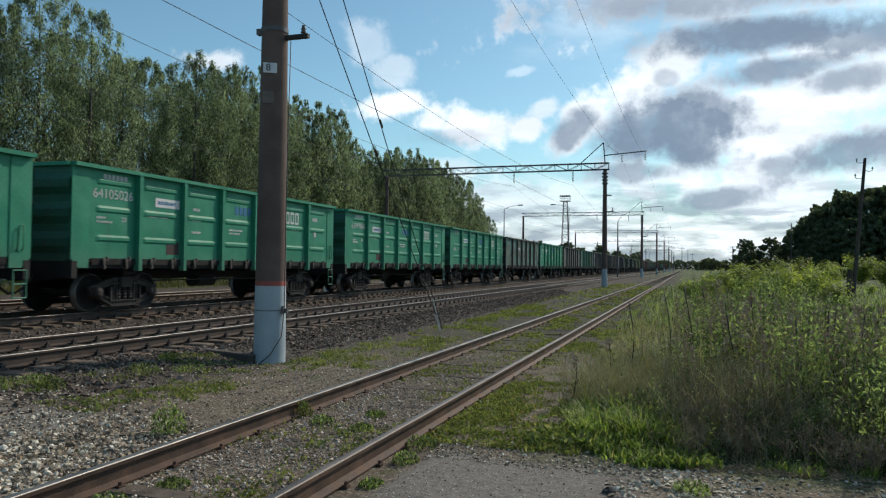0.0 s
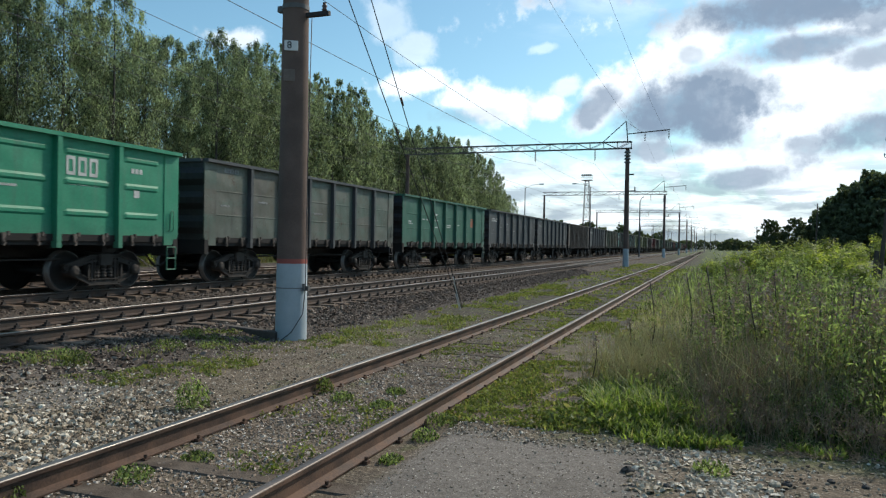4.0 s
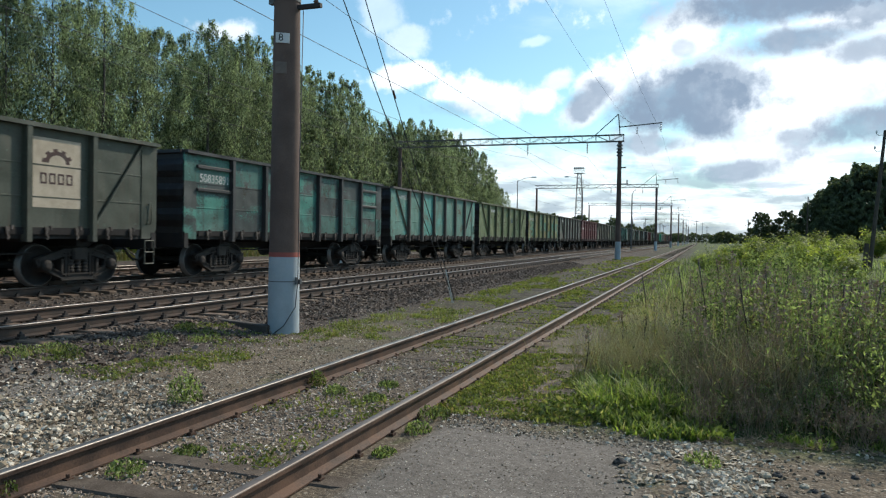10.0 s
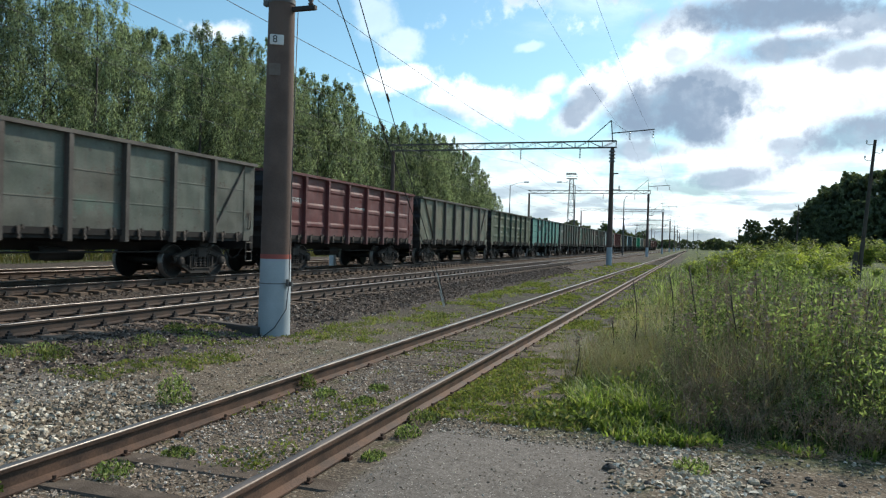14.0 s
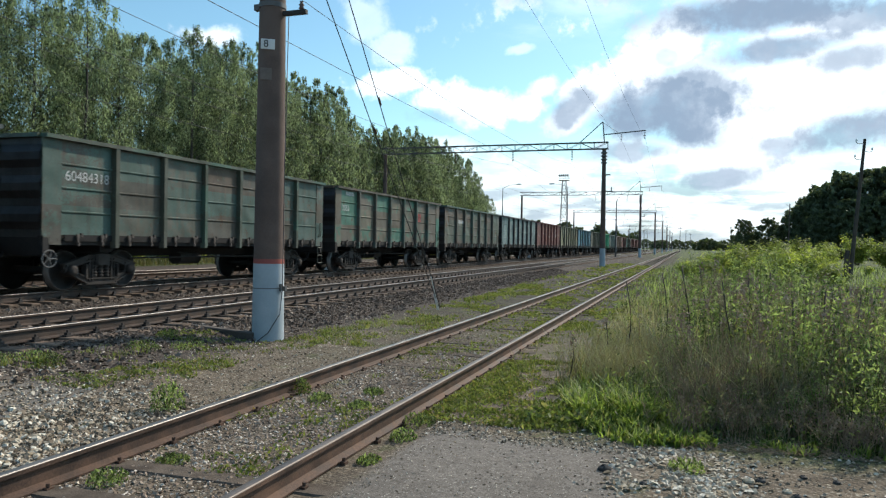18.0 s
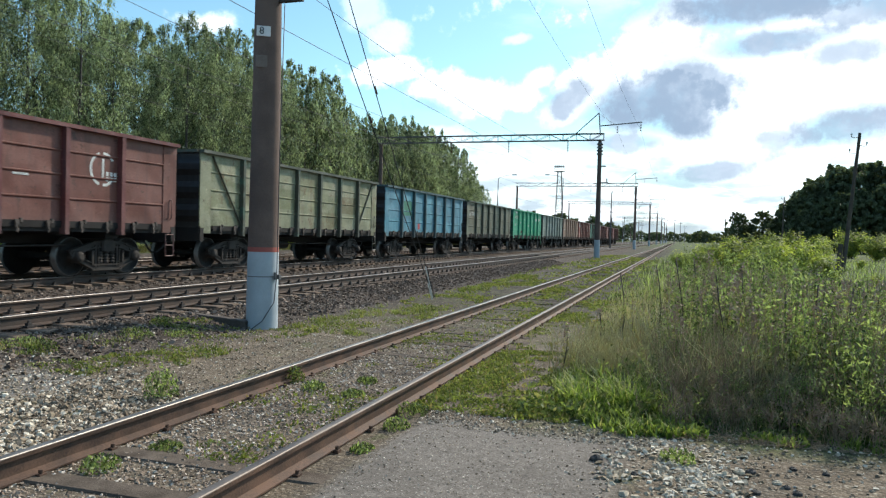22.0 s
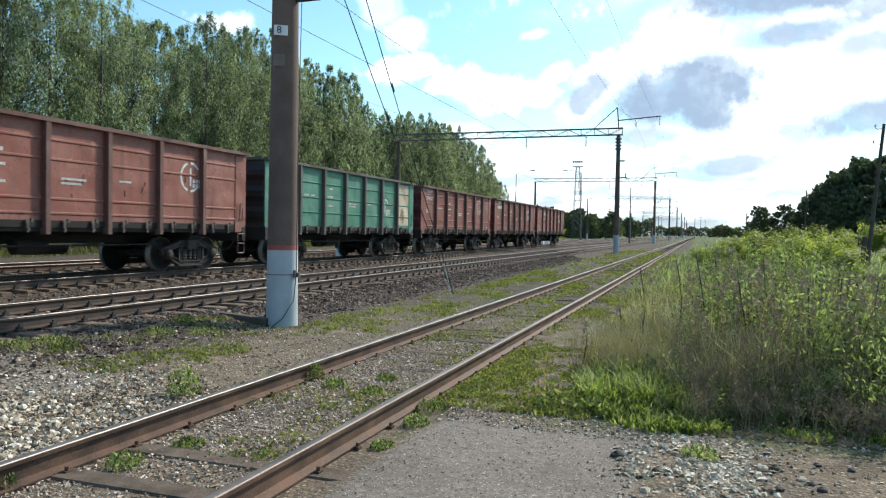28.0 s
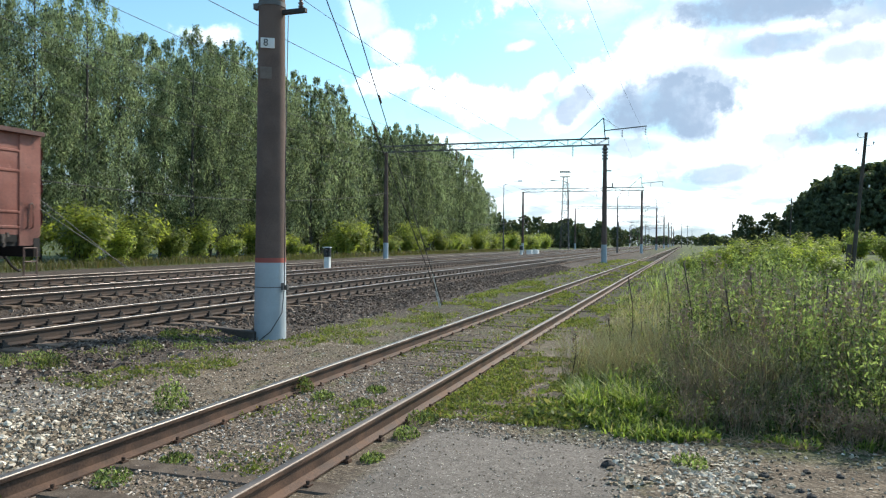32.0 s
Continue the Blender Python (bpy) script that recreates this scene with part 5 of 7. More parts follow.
LIST = [
    (NEW, "stamped", "emerald", None, {}, FRESH + OWNER + GREENWORD),
    (NEW + " and running number", "stamped", "emerald", None, {}, FRESH + OWNER + GREENWORD + (number("64105026"),)),
    (NEW + " and running number", "stamped", "emerald", None, {}, FRESH + OWNER + GREENWORD + (number("63997845"),)),
    ("open wagon in slightly faded emerald green paint", "stamped", "emerald", None, {}, FRESH + OWNER + GREENWORD),
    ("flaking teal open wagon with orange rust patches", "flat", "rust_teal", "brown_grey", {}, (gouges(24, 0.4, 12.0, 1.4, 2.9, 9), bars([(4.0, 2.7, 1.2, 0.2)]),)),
    (NEW + " and running number", "stamped", "emerald", None, {}, FRESH + OWNER + GREENWORD + (number("63896138"),)),
    ("dusty dark grey open wagon with pale stencils", "flat", "grey", "graphite", {}, (FAINT,)),
    ("dull dark green open wagon with small orange mark", "flat", "dull_green", None, {}, (SMALL, patch(10.1, 2.5, 0.5, 0.5, plain("orange_mark", (0.32, 0.10, 0.05), (0.4, 0.16, 0.1), 8.0), "owner_mark"))),
    ("graphite grey open wagon with white running number", "flat", "graphite", None, {}, (FAINT, number("63701627"), word_logo(8.7, 3.2, 0.9, 0.25, M_FAINT))),
    ("graphite grey open wagon with faint white lettering", "flat", "graphite", None, {}, (FAINT, number("704137", mat=M_FAINT), word_logo(8.7, 3.2, 0.9, 0.25, M_FAINT))),
    ("brown-grey open wagon with close-set upright ribs", "dense", "brown_grey", None, {}, ()),
    ("graphite grey open wagon with white running number", "flat", "graphite", None, {}, (FAINT, number("63873640"), word_logo(8.7, 3.2, 0.9, 0.25, M_FAINT))),
    ("dark olive open wagon with diagonal braces and cream panel", "flat", "olive_grey", "olive_grey", {"brace": True}, (number("55376412", y=-HB + 2.3, z=3.1, size=0.27), patch(9.2, 2.5, 1.25, 1.5, M_CREAM, "owner_panel", "cream panel with dark mark"), gear_mark(9.82, 2.72, 0.36), word_logo(9.38, 2.38, 0.9, 0.24, M_DARKPANEL))),
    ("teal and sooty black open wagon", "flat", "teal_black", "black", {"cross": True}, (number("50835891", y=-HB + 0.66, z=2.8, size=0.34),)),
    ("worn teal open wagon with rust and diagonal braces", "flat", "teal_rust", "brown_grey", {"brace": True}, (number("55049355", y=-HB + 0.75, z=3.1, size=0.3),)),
    ("scratched olive green open wagon with diagonal braces", "flat", "olive", "post_olive", {"brace": True}, (patch(0.25, 1.72, 0.32, 0.5, P["worn_green"], "repainted_panel", "teal repainted patch"), patch(6.75, 2.9, 0.35, 0.28, P["worn_green"], "repainted_panel"), patch(8.1, 2.55, 0.55, 0.35, P["dark_teal"], "repainted_panel"), gouges(70, 2.3, 10.4, 1.75, 2.95, 5), bars([(2.75, 3.08, 1.2, 0.17)]), word_logo(8.95, 2.85, 0.6, 0.32))),
    ("patched yellow-green and teal open wagon with rust", "flat", "yellow_green", "post_olive", {}, (number("52944376", z=2.85), gouges(46, 0.5, 12.0, 1.5, 3.0, 6))),
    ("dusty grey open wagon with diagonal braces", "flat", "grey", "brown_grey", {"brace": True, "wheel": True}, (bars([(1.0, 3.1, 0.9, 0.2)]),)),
    ("maroon open wagon with pressed panels and number", "pressed", "maroon", None, {}, (number("67605883", z=2.52), bars([(6.3, 2.5, 1.0, 0.1), (9.5, 2.5, 1.0, 0.1)]))),
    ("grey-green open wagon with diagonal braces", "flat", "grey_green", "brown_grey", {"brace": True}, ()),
    ("moss green open wagon with pressed panels", "pressed", "moss", "olive_grey", {}, (bars([(2.7, 2.05, 0.4, 0.06), (4.3, 2.05, 0.4, 0.06), (7.8, 2.05, 0.5, 0.06)]),)),
    ("turquoise open wagon with dark smudged panels", "banded", "turquoise", "teal_black", {}, (patch(2.35, 2.72, 1.2, 0.55, P["graphite"], "painted_out_panel", "dark painted-out patch"), patch(4.15, 2.95, 0.9, 0.3, P["graphite"], "painted_out_panel"), patch(5.75, 2.5, 1.05, 0.7, P["graphite"], "painted_out_panel"))),
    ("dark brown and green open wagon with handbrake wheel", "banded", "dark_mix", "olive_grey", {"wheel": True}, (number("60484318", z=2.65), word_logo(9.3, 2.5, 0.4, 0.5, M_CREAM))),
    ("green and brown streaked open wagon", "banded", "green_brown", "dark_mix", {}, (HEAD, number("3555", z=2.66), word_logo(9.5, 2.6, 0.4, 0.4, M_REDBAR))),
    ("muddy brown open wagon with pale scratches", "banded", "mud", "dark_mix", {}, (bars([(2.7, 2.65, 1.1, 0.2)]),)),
    ("black-framed open wagon with pale slate panels", "banded", "slate_pale", "black", {}, ()),
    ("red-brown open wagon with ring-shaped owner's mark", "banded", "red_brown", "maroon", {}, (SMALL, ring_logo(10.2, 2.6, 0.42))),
    ("cream and olive open wagon with diagonal braces", "banded", "cream_olive", "olive_grey", {"brace": True}, ()),
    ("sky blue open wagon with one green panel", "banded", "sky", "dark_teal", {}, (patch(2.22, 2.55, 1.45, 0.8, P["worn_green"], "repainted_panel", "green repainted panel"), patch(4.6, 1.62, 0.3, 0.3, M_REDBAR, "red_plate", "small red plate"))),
    ("grey-green open wagon with white running number", "banded", "grey_green", "olive_grey", {}, (number("61197950", z=2.65, y=-HB + 0.6, size=0.34),)),
    (NEW + " and owner's word", "smooth", "emerald_fresh", None, {}, FRESH + (number("64223308"), word_logo(9.75, 2.87, 2.3, 0.26))),
    ("pale grey-green open wagon with handbrake wheel", "banded", "pale_sage", None, {"wheel": True}, (SMALL,)),
    ("dusty tan open wagon on dark bogies", "smooth", "tan", None, {}, (SMALL,)),
    ("red-brown open wagon with running number and ring mark", "smooth", "red_pale", "post_brown", {}, (SMALL, HEAD, gouges(18, 0.5, 12.0, 1.6, 2.9, 8), number("60997202"), ring_logo(10.3, 2.6, 0.42))),
    ("worn green open wagon with pale last panel", "banded", "worn_green", "brown_grey", {}, (patch(10.95, 2.4, 1.3, 1.9, P["cream"], "bare_panel", "pale panel with old paint"), SMALL, ring_logo(9.5, 2.2, 0.42))),
    ("red-brown open wagon with small white stencils", "smooth", "red", "post_brown", {}, (SMALL, HEAD, number("57445817", y=-HB + 0.8, z=2.9, size=0.28), ring_logo(10.2, 2.75, 0.48))),
    ("faded red-brown open wagon with ring mark", "smooth", "red", "post_brown", {}, (SMALL, HEAD, bars([(0.8, 2.98, 1.15, 0.24)]), ring_logo(10.2, 2.6, 0.42))),
    ("red-brown last wagon of the train with running number", "smooth", "red_pale", "post_brown", {"wheel": True}, (SMALL, number("54199526", y=-HB + 2.2), ring_logo(10.2, 2.6, 0.42))),
]
WAGONS = [make_wagon(lab, pat, P[a], P[b] if b else None, marks=marks, **kw) for lab, pat, a, b, kw, marks in LIST]
# ---- vegetation ----
def leaf_material(name, a, b, dry=None, glow=0.35, size=0.8, fleck=0.36, through_tint=(1.3, 1.35, 0.7)):
    mat = bpy.data.materials.new(name)
    mat.use_nodes = True
    N = Nodes(mat.node_tree)
    isl = N("ShaderNodeNewGeometry").outputs["Random Per Island"]
    rnd = N("ShaderNodeObjectInfo").outputs["Random"]
    pos = N("ShaderNodeTexCoord").outputs["Object"]
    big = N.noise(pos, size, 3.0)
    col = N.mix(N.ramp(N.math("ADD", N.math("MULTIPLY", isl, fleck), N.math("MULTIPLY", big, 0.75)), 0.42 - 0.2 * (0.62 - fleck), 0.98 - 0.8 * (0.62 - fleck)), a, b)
    if dry:
        col = N.mix(N.ramp(isl, 0.86, 0.93), col, dry)
    f = N.ramp(rnd, 0, 1, 0.78, 1.2, False)
    col = N.mix(1.0, col, N("ShaderNodeCombineColor", {0: f, 1: f, 2: N.math("MULTIPLY", f, 0.95)}).outputs[0], "MULTIPLY")
    d = N("ShaderNodeBsdfPrincipled", {"Base Color": col, "Roughness": 0.55, "Specular IOR Level": 0.3})
    warm = N.mix(1.0, col, through_tint, "MULTIPLY")
    t = N("ShaderNodeBsdfTranslucent", {"Color": warm})
    m = N("ShaderNodeMixShader", {0: glow, 1: d, 2: t})
    N("ShaderNodeOutputMaterial", {0: m})
    return mat


# wide tone range in bough-sized blotches: crown light and shade put into leaf colour
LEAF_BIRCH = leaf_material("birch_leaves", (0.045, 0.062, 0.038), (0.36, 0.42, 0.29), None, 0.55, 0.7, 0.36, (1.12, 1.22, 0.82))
LEAF_DARK = leaf_material("dark_wood_leaves", (0.070, 0.090, 0.056), (0.145, 0.175, 0.105), None, 0.35)
LEAF_SHRUB = leaf_material("young_shrub_leaves", (0.14, 0.18, 0.05), (0.42, 0.46, 0.14), None, 0.62)
LEAF_WEED = leaf_material("weed_leaves", (0.045, 0.066, 0.024), (0.40, 0.45, 0.185), None, 0.6, 2.2, 0.5, (1.05, 1.2, 0.8))
LEAF_LUSH = leaf_material("lush_broad_leaves", (0.05, 0.076, 0.026), (0.25, 0.305, 0.11), (0.25, 0.24, 0.12), 0.5, 2.6, 0.55)
LEAF_BRIGHT = leaf_material("bright_grass_leaves", (0.085, 0.135, 0.030), (0.34, 0.42, 0.14), (0.42, 0.40, 0.22), 0.55, 2.2, 0.5)
LEAF_BUSH = leaf_material("green_bush_leaves", (0.035, 0.062, 0.018), (0.30, 0.39, 0.13), None, 0.58, 2.6, 0.45, (1.0, 1.2, 0.78))
LEAF_FORB = leaf_material("narrow_forb_leaves", (0.12, 0.145, 0.05), (0.42, 0.43, 0.19), (0.38, 0.28, 0.17), 0.65, 1.6, 0.4)
LEAF_COVER = leaf_material("creeping_weed_leaves", (0.085, 0.11, 0.032), (0.31, 0.35, 0.12), (0.30, 0.24, 0.14), 0.45, 2.4, 0.5)
HEAD_PINK = plain("faded_pinkish_seed_heads", (0.24, 0.15, 0.105), (0.48, 0.36, 0.27), 9.0, 0.9)
LEAF_MEADOW = leaf_material("meadow_blades", (0.075, 0.080, 0.030), (0.19, 0.175, 0.075), (0.20, 0.15, 0.09), 0.35)
GRASS_GREY = leaf_material("dry_grey_grass", (0.27, 0.255, 0.20), (0.52, 0.49, 0.41), (0.36, 0.27, 0.20), 0.5)
GRASS_DRY = leaf_material("grey_green_grass", (0.12, 0.135, 0.085), (0.33, 0.34, 0.24), (0.40, 0.32, 0.25), 0.5)
STEM_DRY = plain("dry_brown_stems", (0.18, 0.125, 0.078), (0.42, 0.315, 0.205), 9.0, 0.9)
BARK = plain("grey_birch_bark", (0.04, 0.034, 0.03), (0.12, 0.11, 0.10), 2.5, 0.9, 0, 0.01)
BARK_DARK = plain("dark_bark", (0.035, 0.028, 0.022), (0.075, 0.06, 0.05), 3.0, 0.95, 0, 0.01)


def slips(name, centres, along, across):
    """Hanging leaf slips: one slim pointed face each."""
    c, u, v = (np.asarray(a, float) for a in (centres, along, across))
    n = len(c)
    verts = np.stack([c - u + v, c - u - v, c + u], 1).reshape(-1, 3)
    me = bpy.data.meshes.new(name)
    me.vertices.add(3 * n)
    me.vertices.foreach_set("co", verts.ravel())
    me.loops.add(3 * n)
    me.loops.foreach_set("vertex_index", np.arange(3 * n, dtype=np.int32))
    me.polygons.add(n)
    me.polygons.foreach_set("loop_start", np.arange(0, 3 * n, 3, dtype=np.int32))
    me.update(calc_edges=True)
    me.validate()
    return me


def quads(name, centres, along, across):
    """Small leaf blades: kite-shaped faces at the centres, with half length and half width vectors."""
    c, u, v = (np.asarray(a, float) for a in (centres, along, across))
    n = len(c)
    verts = np.stack([c - u, c + v - u * 0.1, c + u, c - v - u * 0.1], 1).reshape(-1, 3)
    me = bpy.data.meshes.new(name)
    me.vertices.add(4 * n)
    me.vertices.foreach_set("co", verts.ravel())
    me.loops.add(4 * n)
    me.loops.foreach_set("vertex_index", np.arange(4 * n, dtype=np.int32))
    me.polygons.add(n)
    me.polygons.foreach_set("loop_start", np.arange(0, 4 * n, 4, dtype=np.int32))
    me.update(calc_edges=True)
    me.validate()
    return me


def unit(a):
    return a / np.maximum(np.linalg.norm(a, axis=-1, keepdims=True), 1e-9)


def rand_leaves(rng, pts, size, hang=0.0, up=0.0):
    """Half length and half width vectors for leaves at the points."""
    n = len(pts)
    d = rng.normal(size=(n, 3))
    d[:, 2] += -hang + up
    d = unit(d)
    w = unit(np.cross(d, rng.normal(size=(n, 3))))
    s = size * rng.uniform(0.6, 1.35, (n, 1))
    return d * s, w * s * 0.55


def facing_leaves(rng, outs, size, fall, slim=0.55):
    """Leaves that lie roughly on the face of their bough; fall: how far their tips hang down (-) or stand up."""
    n = len(outs)
    o = unit(outs + rng.normal(0, 0.42, (n, 3)))
    d = rng.normal(0, 0.45, (n, 3))
    d[:, 2] += fall
    d = unit(d - o * np.sum(d * o, 1, keepdims=True))
    s = size * rng.uniform(0.6, 1.35, (n, 1))
    return d * s, np.cross(o, d) * s * slim


def tree_meshes(seed, H, R, low=0.12, clumps=85, leaf=0.2, droop=1.5, per=100, slim=0.45, bulk=1.0):
    """Trunk with limbs, and a crown of hanging boughs, each a loose mass of leaves."""
    rng = np.random.default_rng(seed)
    trunk = Solid()
    bend = rng.normal(0, 0.25, 2)
    axis = lambda f: Vector((bend[0] * math.sin(f * 2.2), bend[1] * math.sin(f * 2.6), H * f))
    for k in range(8):
        f0, f1 = k / 8 * 0.96, (k + 1) / 8 * 0.96
        trunk.tube(axis(f0) - Vector((0, 0, 0.3 if k == 0 else 0)), axis(f1), 0.19 * H / 20 * (1.05 - f0), 0.19 * H / 20 * (1.05 - f1), 8, caps=False)
    pts, outs = [], []
    phase = rng.uniform(0, 6.28)
    for i in range(clumps):
        f = low + (1 - low) * (i + rng.uniform(0, 1)) / clumps
        a = phase + i * 2.4 + rng.normal(0, 0.4)
        prof = (0.55 + 0.45 * math.sin(min(1.0, (f - low) / 0.35) * 1.57)) * (1.0 - max(0.0, f - 0.45) ** 1.6 / 0.62)
        r = R * max(0.10, prof) * rng.uniform(0.35, 1.08)
        root, tip = axis(max(0.05, f - 0.10)), axis(min(f, 0.99)) + Vector((math.cos(a) * r, math.sin(a) * r, rng.uniform(-0.3, 0.6)))
        if i % 5 == 0:
            mid = root.lerp(tip, 0.55) + Vector((0, 0, 0.35))
            rr = 0.055 * H / 20 * (1.2 - f)
            trunk.tube(root, mid, rr, rr * 0.6, 5, caps=False)
            trunk.tube(mid, tip, rr * 0.6, rr * 0.2, 5, caps=False)
        rad = np.array([1.0, 1.0, droop * 0.62]) * (0.62 + 0.5 * rng.uniform() * (1.3 - f)) * (0.55 if f > 0.9 else 1.0) * bulk
        q = unit(rng.normal(size=(per, 3)))
        q[:, 2] = np.where(q[:, 2] < -0.2, q[:, 2] * 1.25, q[:, 2])
        depth = rng.uniform(0.0, 1.0, (per, 1)) ** 0.45
        mid = np.array(tip) - (0, 0, rad[2] * 0.45)
        pts.append(mid + q * rad * depth + rng.normal(0, 0.08, (per, 3)))
        outs.append(q)
    pts, outs = np.concatenate(pts), np.concatenate(outs)
    ok = pts[:, 2] > 0.3
    pts, outs = pts[ok], outs[ok]
    u, v = facing_leaves(rng, outs, leaf, -1.8, slim)
    return trunk.mesh("trunk"), slips("crown", pts, u, v)


def plant(name, label, category, group, meshes, mats, parts=("trunk", "crown")):
    ob = thing(name, label, category, group=group)
    for p, me, mat in zip(parts, meshes, mats):
        part(p, me, mat, ob)
    return ob


def copies(proto, spots, rng, used):
    """Puts the prototype at the first spot and copies at the rest: (x, y, scale)."""
    for x, y, s in spots:
        m = pose(x, y, ground_z(x, y) - 0.05, 0, 0, rng.uniform(0, 360)) @ Matrix.Diagonal((s * rng.uniform(0.92, 1.08), s * rng.uniform(0.92, 1.08), s, 1))
        if not used.get(proto):
            proto.matrix_basis = m
            used[proto] = True
        else:
            ob = copy_thing(proto, m)
            ob.matrix_basis = m


rng = random.Random(7)
USED = {}
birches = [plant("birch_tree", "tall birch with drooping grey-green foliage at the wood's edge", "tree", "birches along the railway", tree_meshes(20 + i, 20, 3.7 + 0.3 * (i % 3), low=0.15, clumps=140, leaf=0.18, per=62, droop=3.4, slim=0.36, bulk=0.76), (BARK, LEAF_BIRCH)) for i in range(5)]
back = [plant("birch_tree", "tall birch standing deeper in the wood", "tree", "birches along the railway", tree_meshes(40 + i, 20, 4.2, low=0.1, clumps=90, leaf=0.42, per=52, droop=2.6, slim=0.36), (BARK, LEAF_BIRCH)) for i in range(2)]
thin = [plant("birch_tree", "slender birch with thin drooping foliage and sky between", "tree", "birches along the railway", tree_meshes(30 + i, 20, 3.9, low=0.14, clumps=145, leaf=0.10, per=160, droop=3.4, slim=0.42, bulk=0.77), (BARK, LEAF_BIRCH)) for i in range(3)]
spots = []
for row, (x, gap) in enumerate(((-43.5, 4.2), (-47.5, 4.8), (-52.0, 4.3))):
    y = 18.0 + row * 1.7
    while y < 166 + row * 3:
        end = smooth(166, 140, y)
        spots.append((x + rng.uniform(-1.2, 1.2), y + rng.uniform(-1.0, 1.0), (1.0 + 0.08 * smooth(120, 60, y) + 0.08 * math.sin(y * 0.11) + rng.uniform(-0.08, 0.10)) * (0.72 + 0.28 * end) * (0.96, 1.03, 0.96)[row] * (1 - 0.035 * smooth(52, 64, y) + 0.01 * smooth(85, 120, y))))
        y += gap
for k, s in enumerate(spots):
    if s[0] < -50.5:
        if s[1] < 70 and k % 3:
            continue
        copies(back[k % 2], [s], rng, USED)
    elif s[1] < 70:
        copies(thin[k % 3], [s], rng, USED)
    else:
        copies(birches[(k * 7 + k // 5) % 5], [s], rng, USED)
dark = [plant("broadleaf_tree", "dense dark broadleaf tree in the shaded wood", "tree", "dark trees of the far wood", tree_meshes(50 + i, 12, 4.6, low=0.04, clumps=220, leaf=0.27, droop=1.1, per=36, slim=0.7, bulk=0.85), (BARK_DARK, LEAF_DARK)) for i in range(3)]
k = 0
for x, y, h in [(17.2, 150, 5.2), (18.6, 149, 7.4), (20.2, 147, 9.8), (21.8, 150, 11.4), (23.4, 147, 12.6), (25, 150, 14), (27, 147, 15), (28.5, 151, 16), (30.5, 148, 16), (32.5, 151, 16.5), (34.5, 148, 16), (37, 151, 16.5), (39.5, 148, 16), (42, 151, 16), (45, 149, 15.5),
                (19.5, 142, 5.5), (21.5, 142, 7.5), (24, 142, 9), (27, 141, 10.5), (30, 142, 11), (33.5, 141, 12), (37, 142, 12), (41, 142, 12), (48, 151, 16), (52, 153, 16), (57, 150, 15),
                (10.7, 150, 7.2), (12.2, 153, 5.0), (15.2, 151, 7.4), (9.4, 154, 4.4)]:
    copies(dark[k % 3], [(x, y, h / 12.2)], rng, USED)
    k += 1
hazy = [plant("broadleaf_tree", "round dark tree beyond the station", "tree", "dark trees of the far wood", tree_meshes(60 + i, 12, 4.6, low=0.04, clumps=160, leaf=0.46, droop=1.1, per=18, slim=0.75, bulk=0.9), (BARK_DARK, LEAF_DARK)) for i in range(2)]
for i in range(38):
    x, y = -92 + i * 2.0 + rng.uniform(-2, 2), 235 + rng.uniform(0, 60) - (i - 14) * 0.35
    copies(hazy[k % 2], [(x if x < -32 else x - 6, y, rng.uniform(0.62, 1.0) * (0.8 if i > 23 else 1))], rng, USED)
    k += 1


def far_wood():
    """Woods along the horizon: many clumps of leaf blades."""
    g = np.random.default_rng(5)
    pts = []
    for x0, x1, y, h in ((-420, -30, 520, 14), (-60, 90, 1100, 15), (-30, -14, 700, 9), (6, 60, 620, 10), (55, 420, 420, 15), (-700, -300, 400, 18)):
        n = int((x1 - x0) * 26)
        xs = g.uniform(x0, x1, n)
        tops = h * (0.72 + 0.28 * np.sin(xs * 0.21 + y) * np.sin(xs * 0.077))
        zs = tops * g.uniform(0, 1, n) ** 0.7
        pts.append(np.stack([xs, y + g.uniform(-8, 8, n), zs], 1))
    pts = np.concatenate(pts)
    u, v = rand_leaves(g, pts, 1.3)
    tagged(part("far_wood", quads("far_wood", pts, u, v * 1.4), LEAF_DARK, None, "dark woods along the horizon"), "", "woods", "", "stuff")


far_wood()


def shrub_meshes(seed, H, R, stems=16, leaves=2600, leaf=0.09, slim=0.9):
    g = np.random.default_rng(seed)
    wood, pts = Solid(), []
    for i in range(stems):
        a, r = g.uniform(0, 6.28), R * math.sqrt(g.uniform(0.02, 1))
        top = Vector((math.cos(a) * r, math.sin(a) * r, H * (1 - 0.45 * (r / R) ** 2) * g.uniform(0.75, 1.05)))
        mid = Vector((top.x * 0.4, top.y * 0.4, top.z * 0.5))
        wood.tube((top.x * 0.08, top.y * 0.08, -0.1), mid, 0.02, 0.014, 5, caps=False).tube(mid, top, 0.014, 0.005, 5, caps=False)
        for q in range(leaves // stems):
            t = g.uniform(0.12, 1.0) ** 0.75
            p = Vector((0, 0, 0)).lerp(mid, t * 2) if t < 0.5 else mid.lerp(top, t * 2 - 1)
            pts.append(np.array(p) + g.normal(0, 0.13 * R, 3) * (1, 1, 0.8))
    pts = np.array(pts)
    pts = pts[pts[:, 2] > 0.02]
    u, v = facing_leaves(g, unit((pts - (0, 0, 0.35 * H)) / (R, R, H)) + (0, 0, 0.9), leaf, 0.2)
    return wood.mesh("stem_tangle"), slips("leaves", pts, u, v * slim)


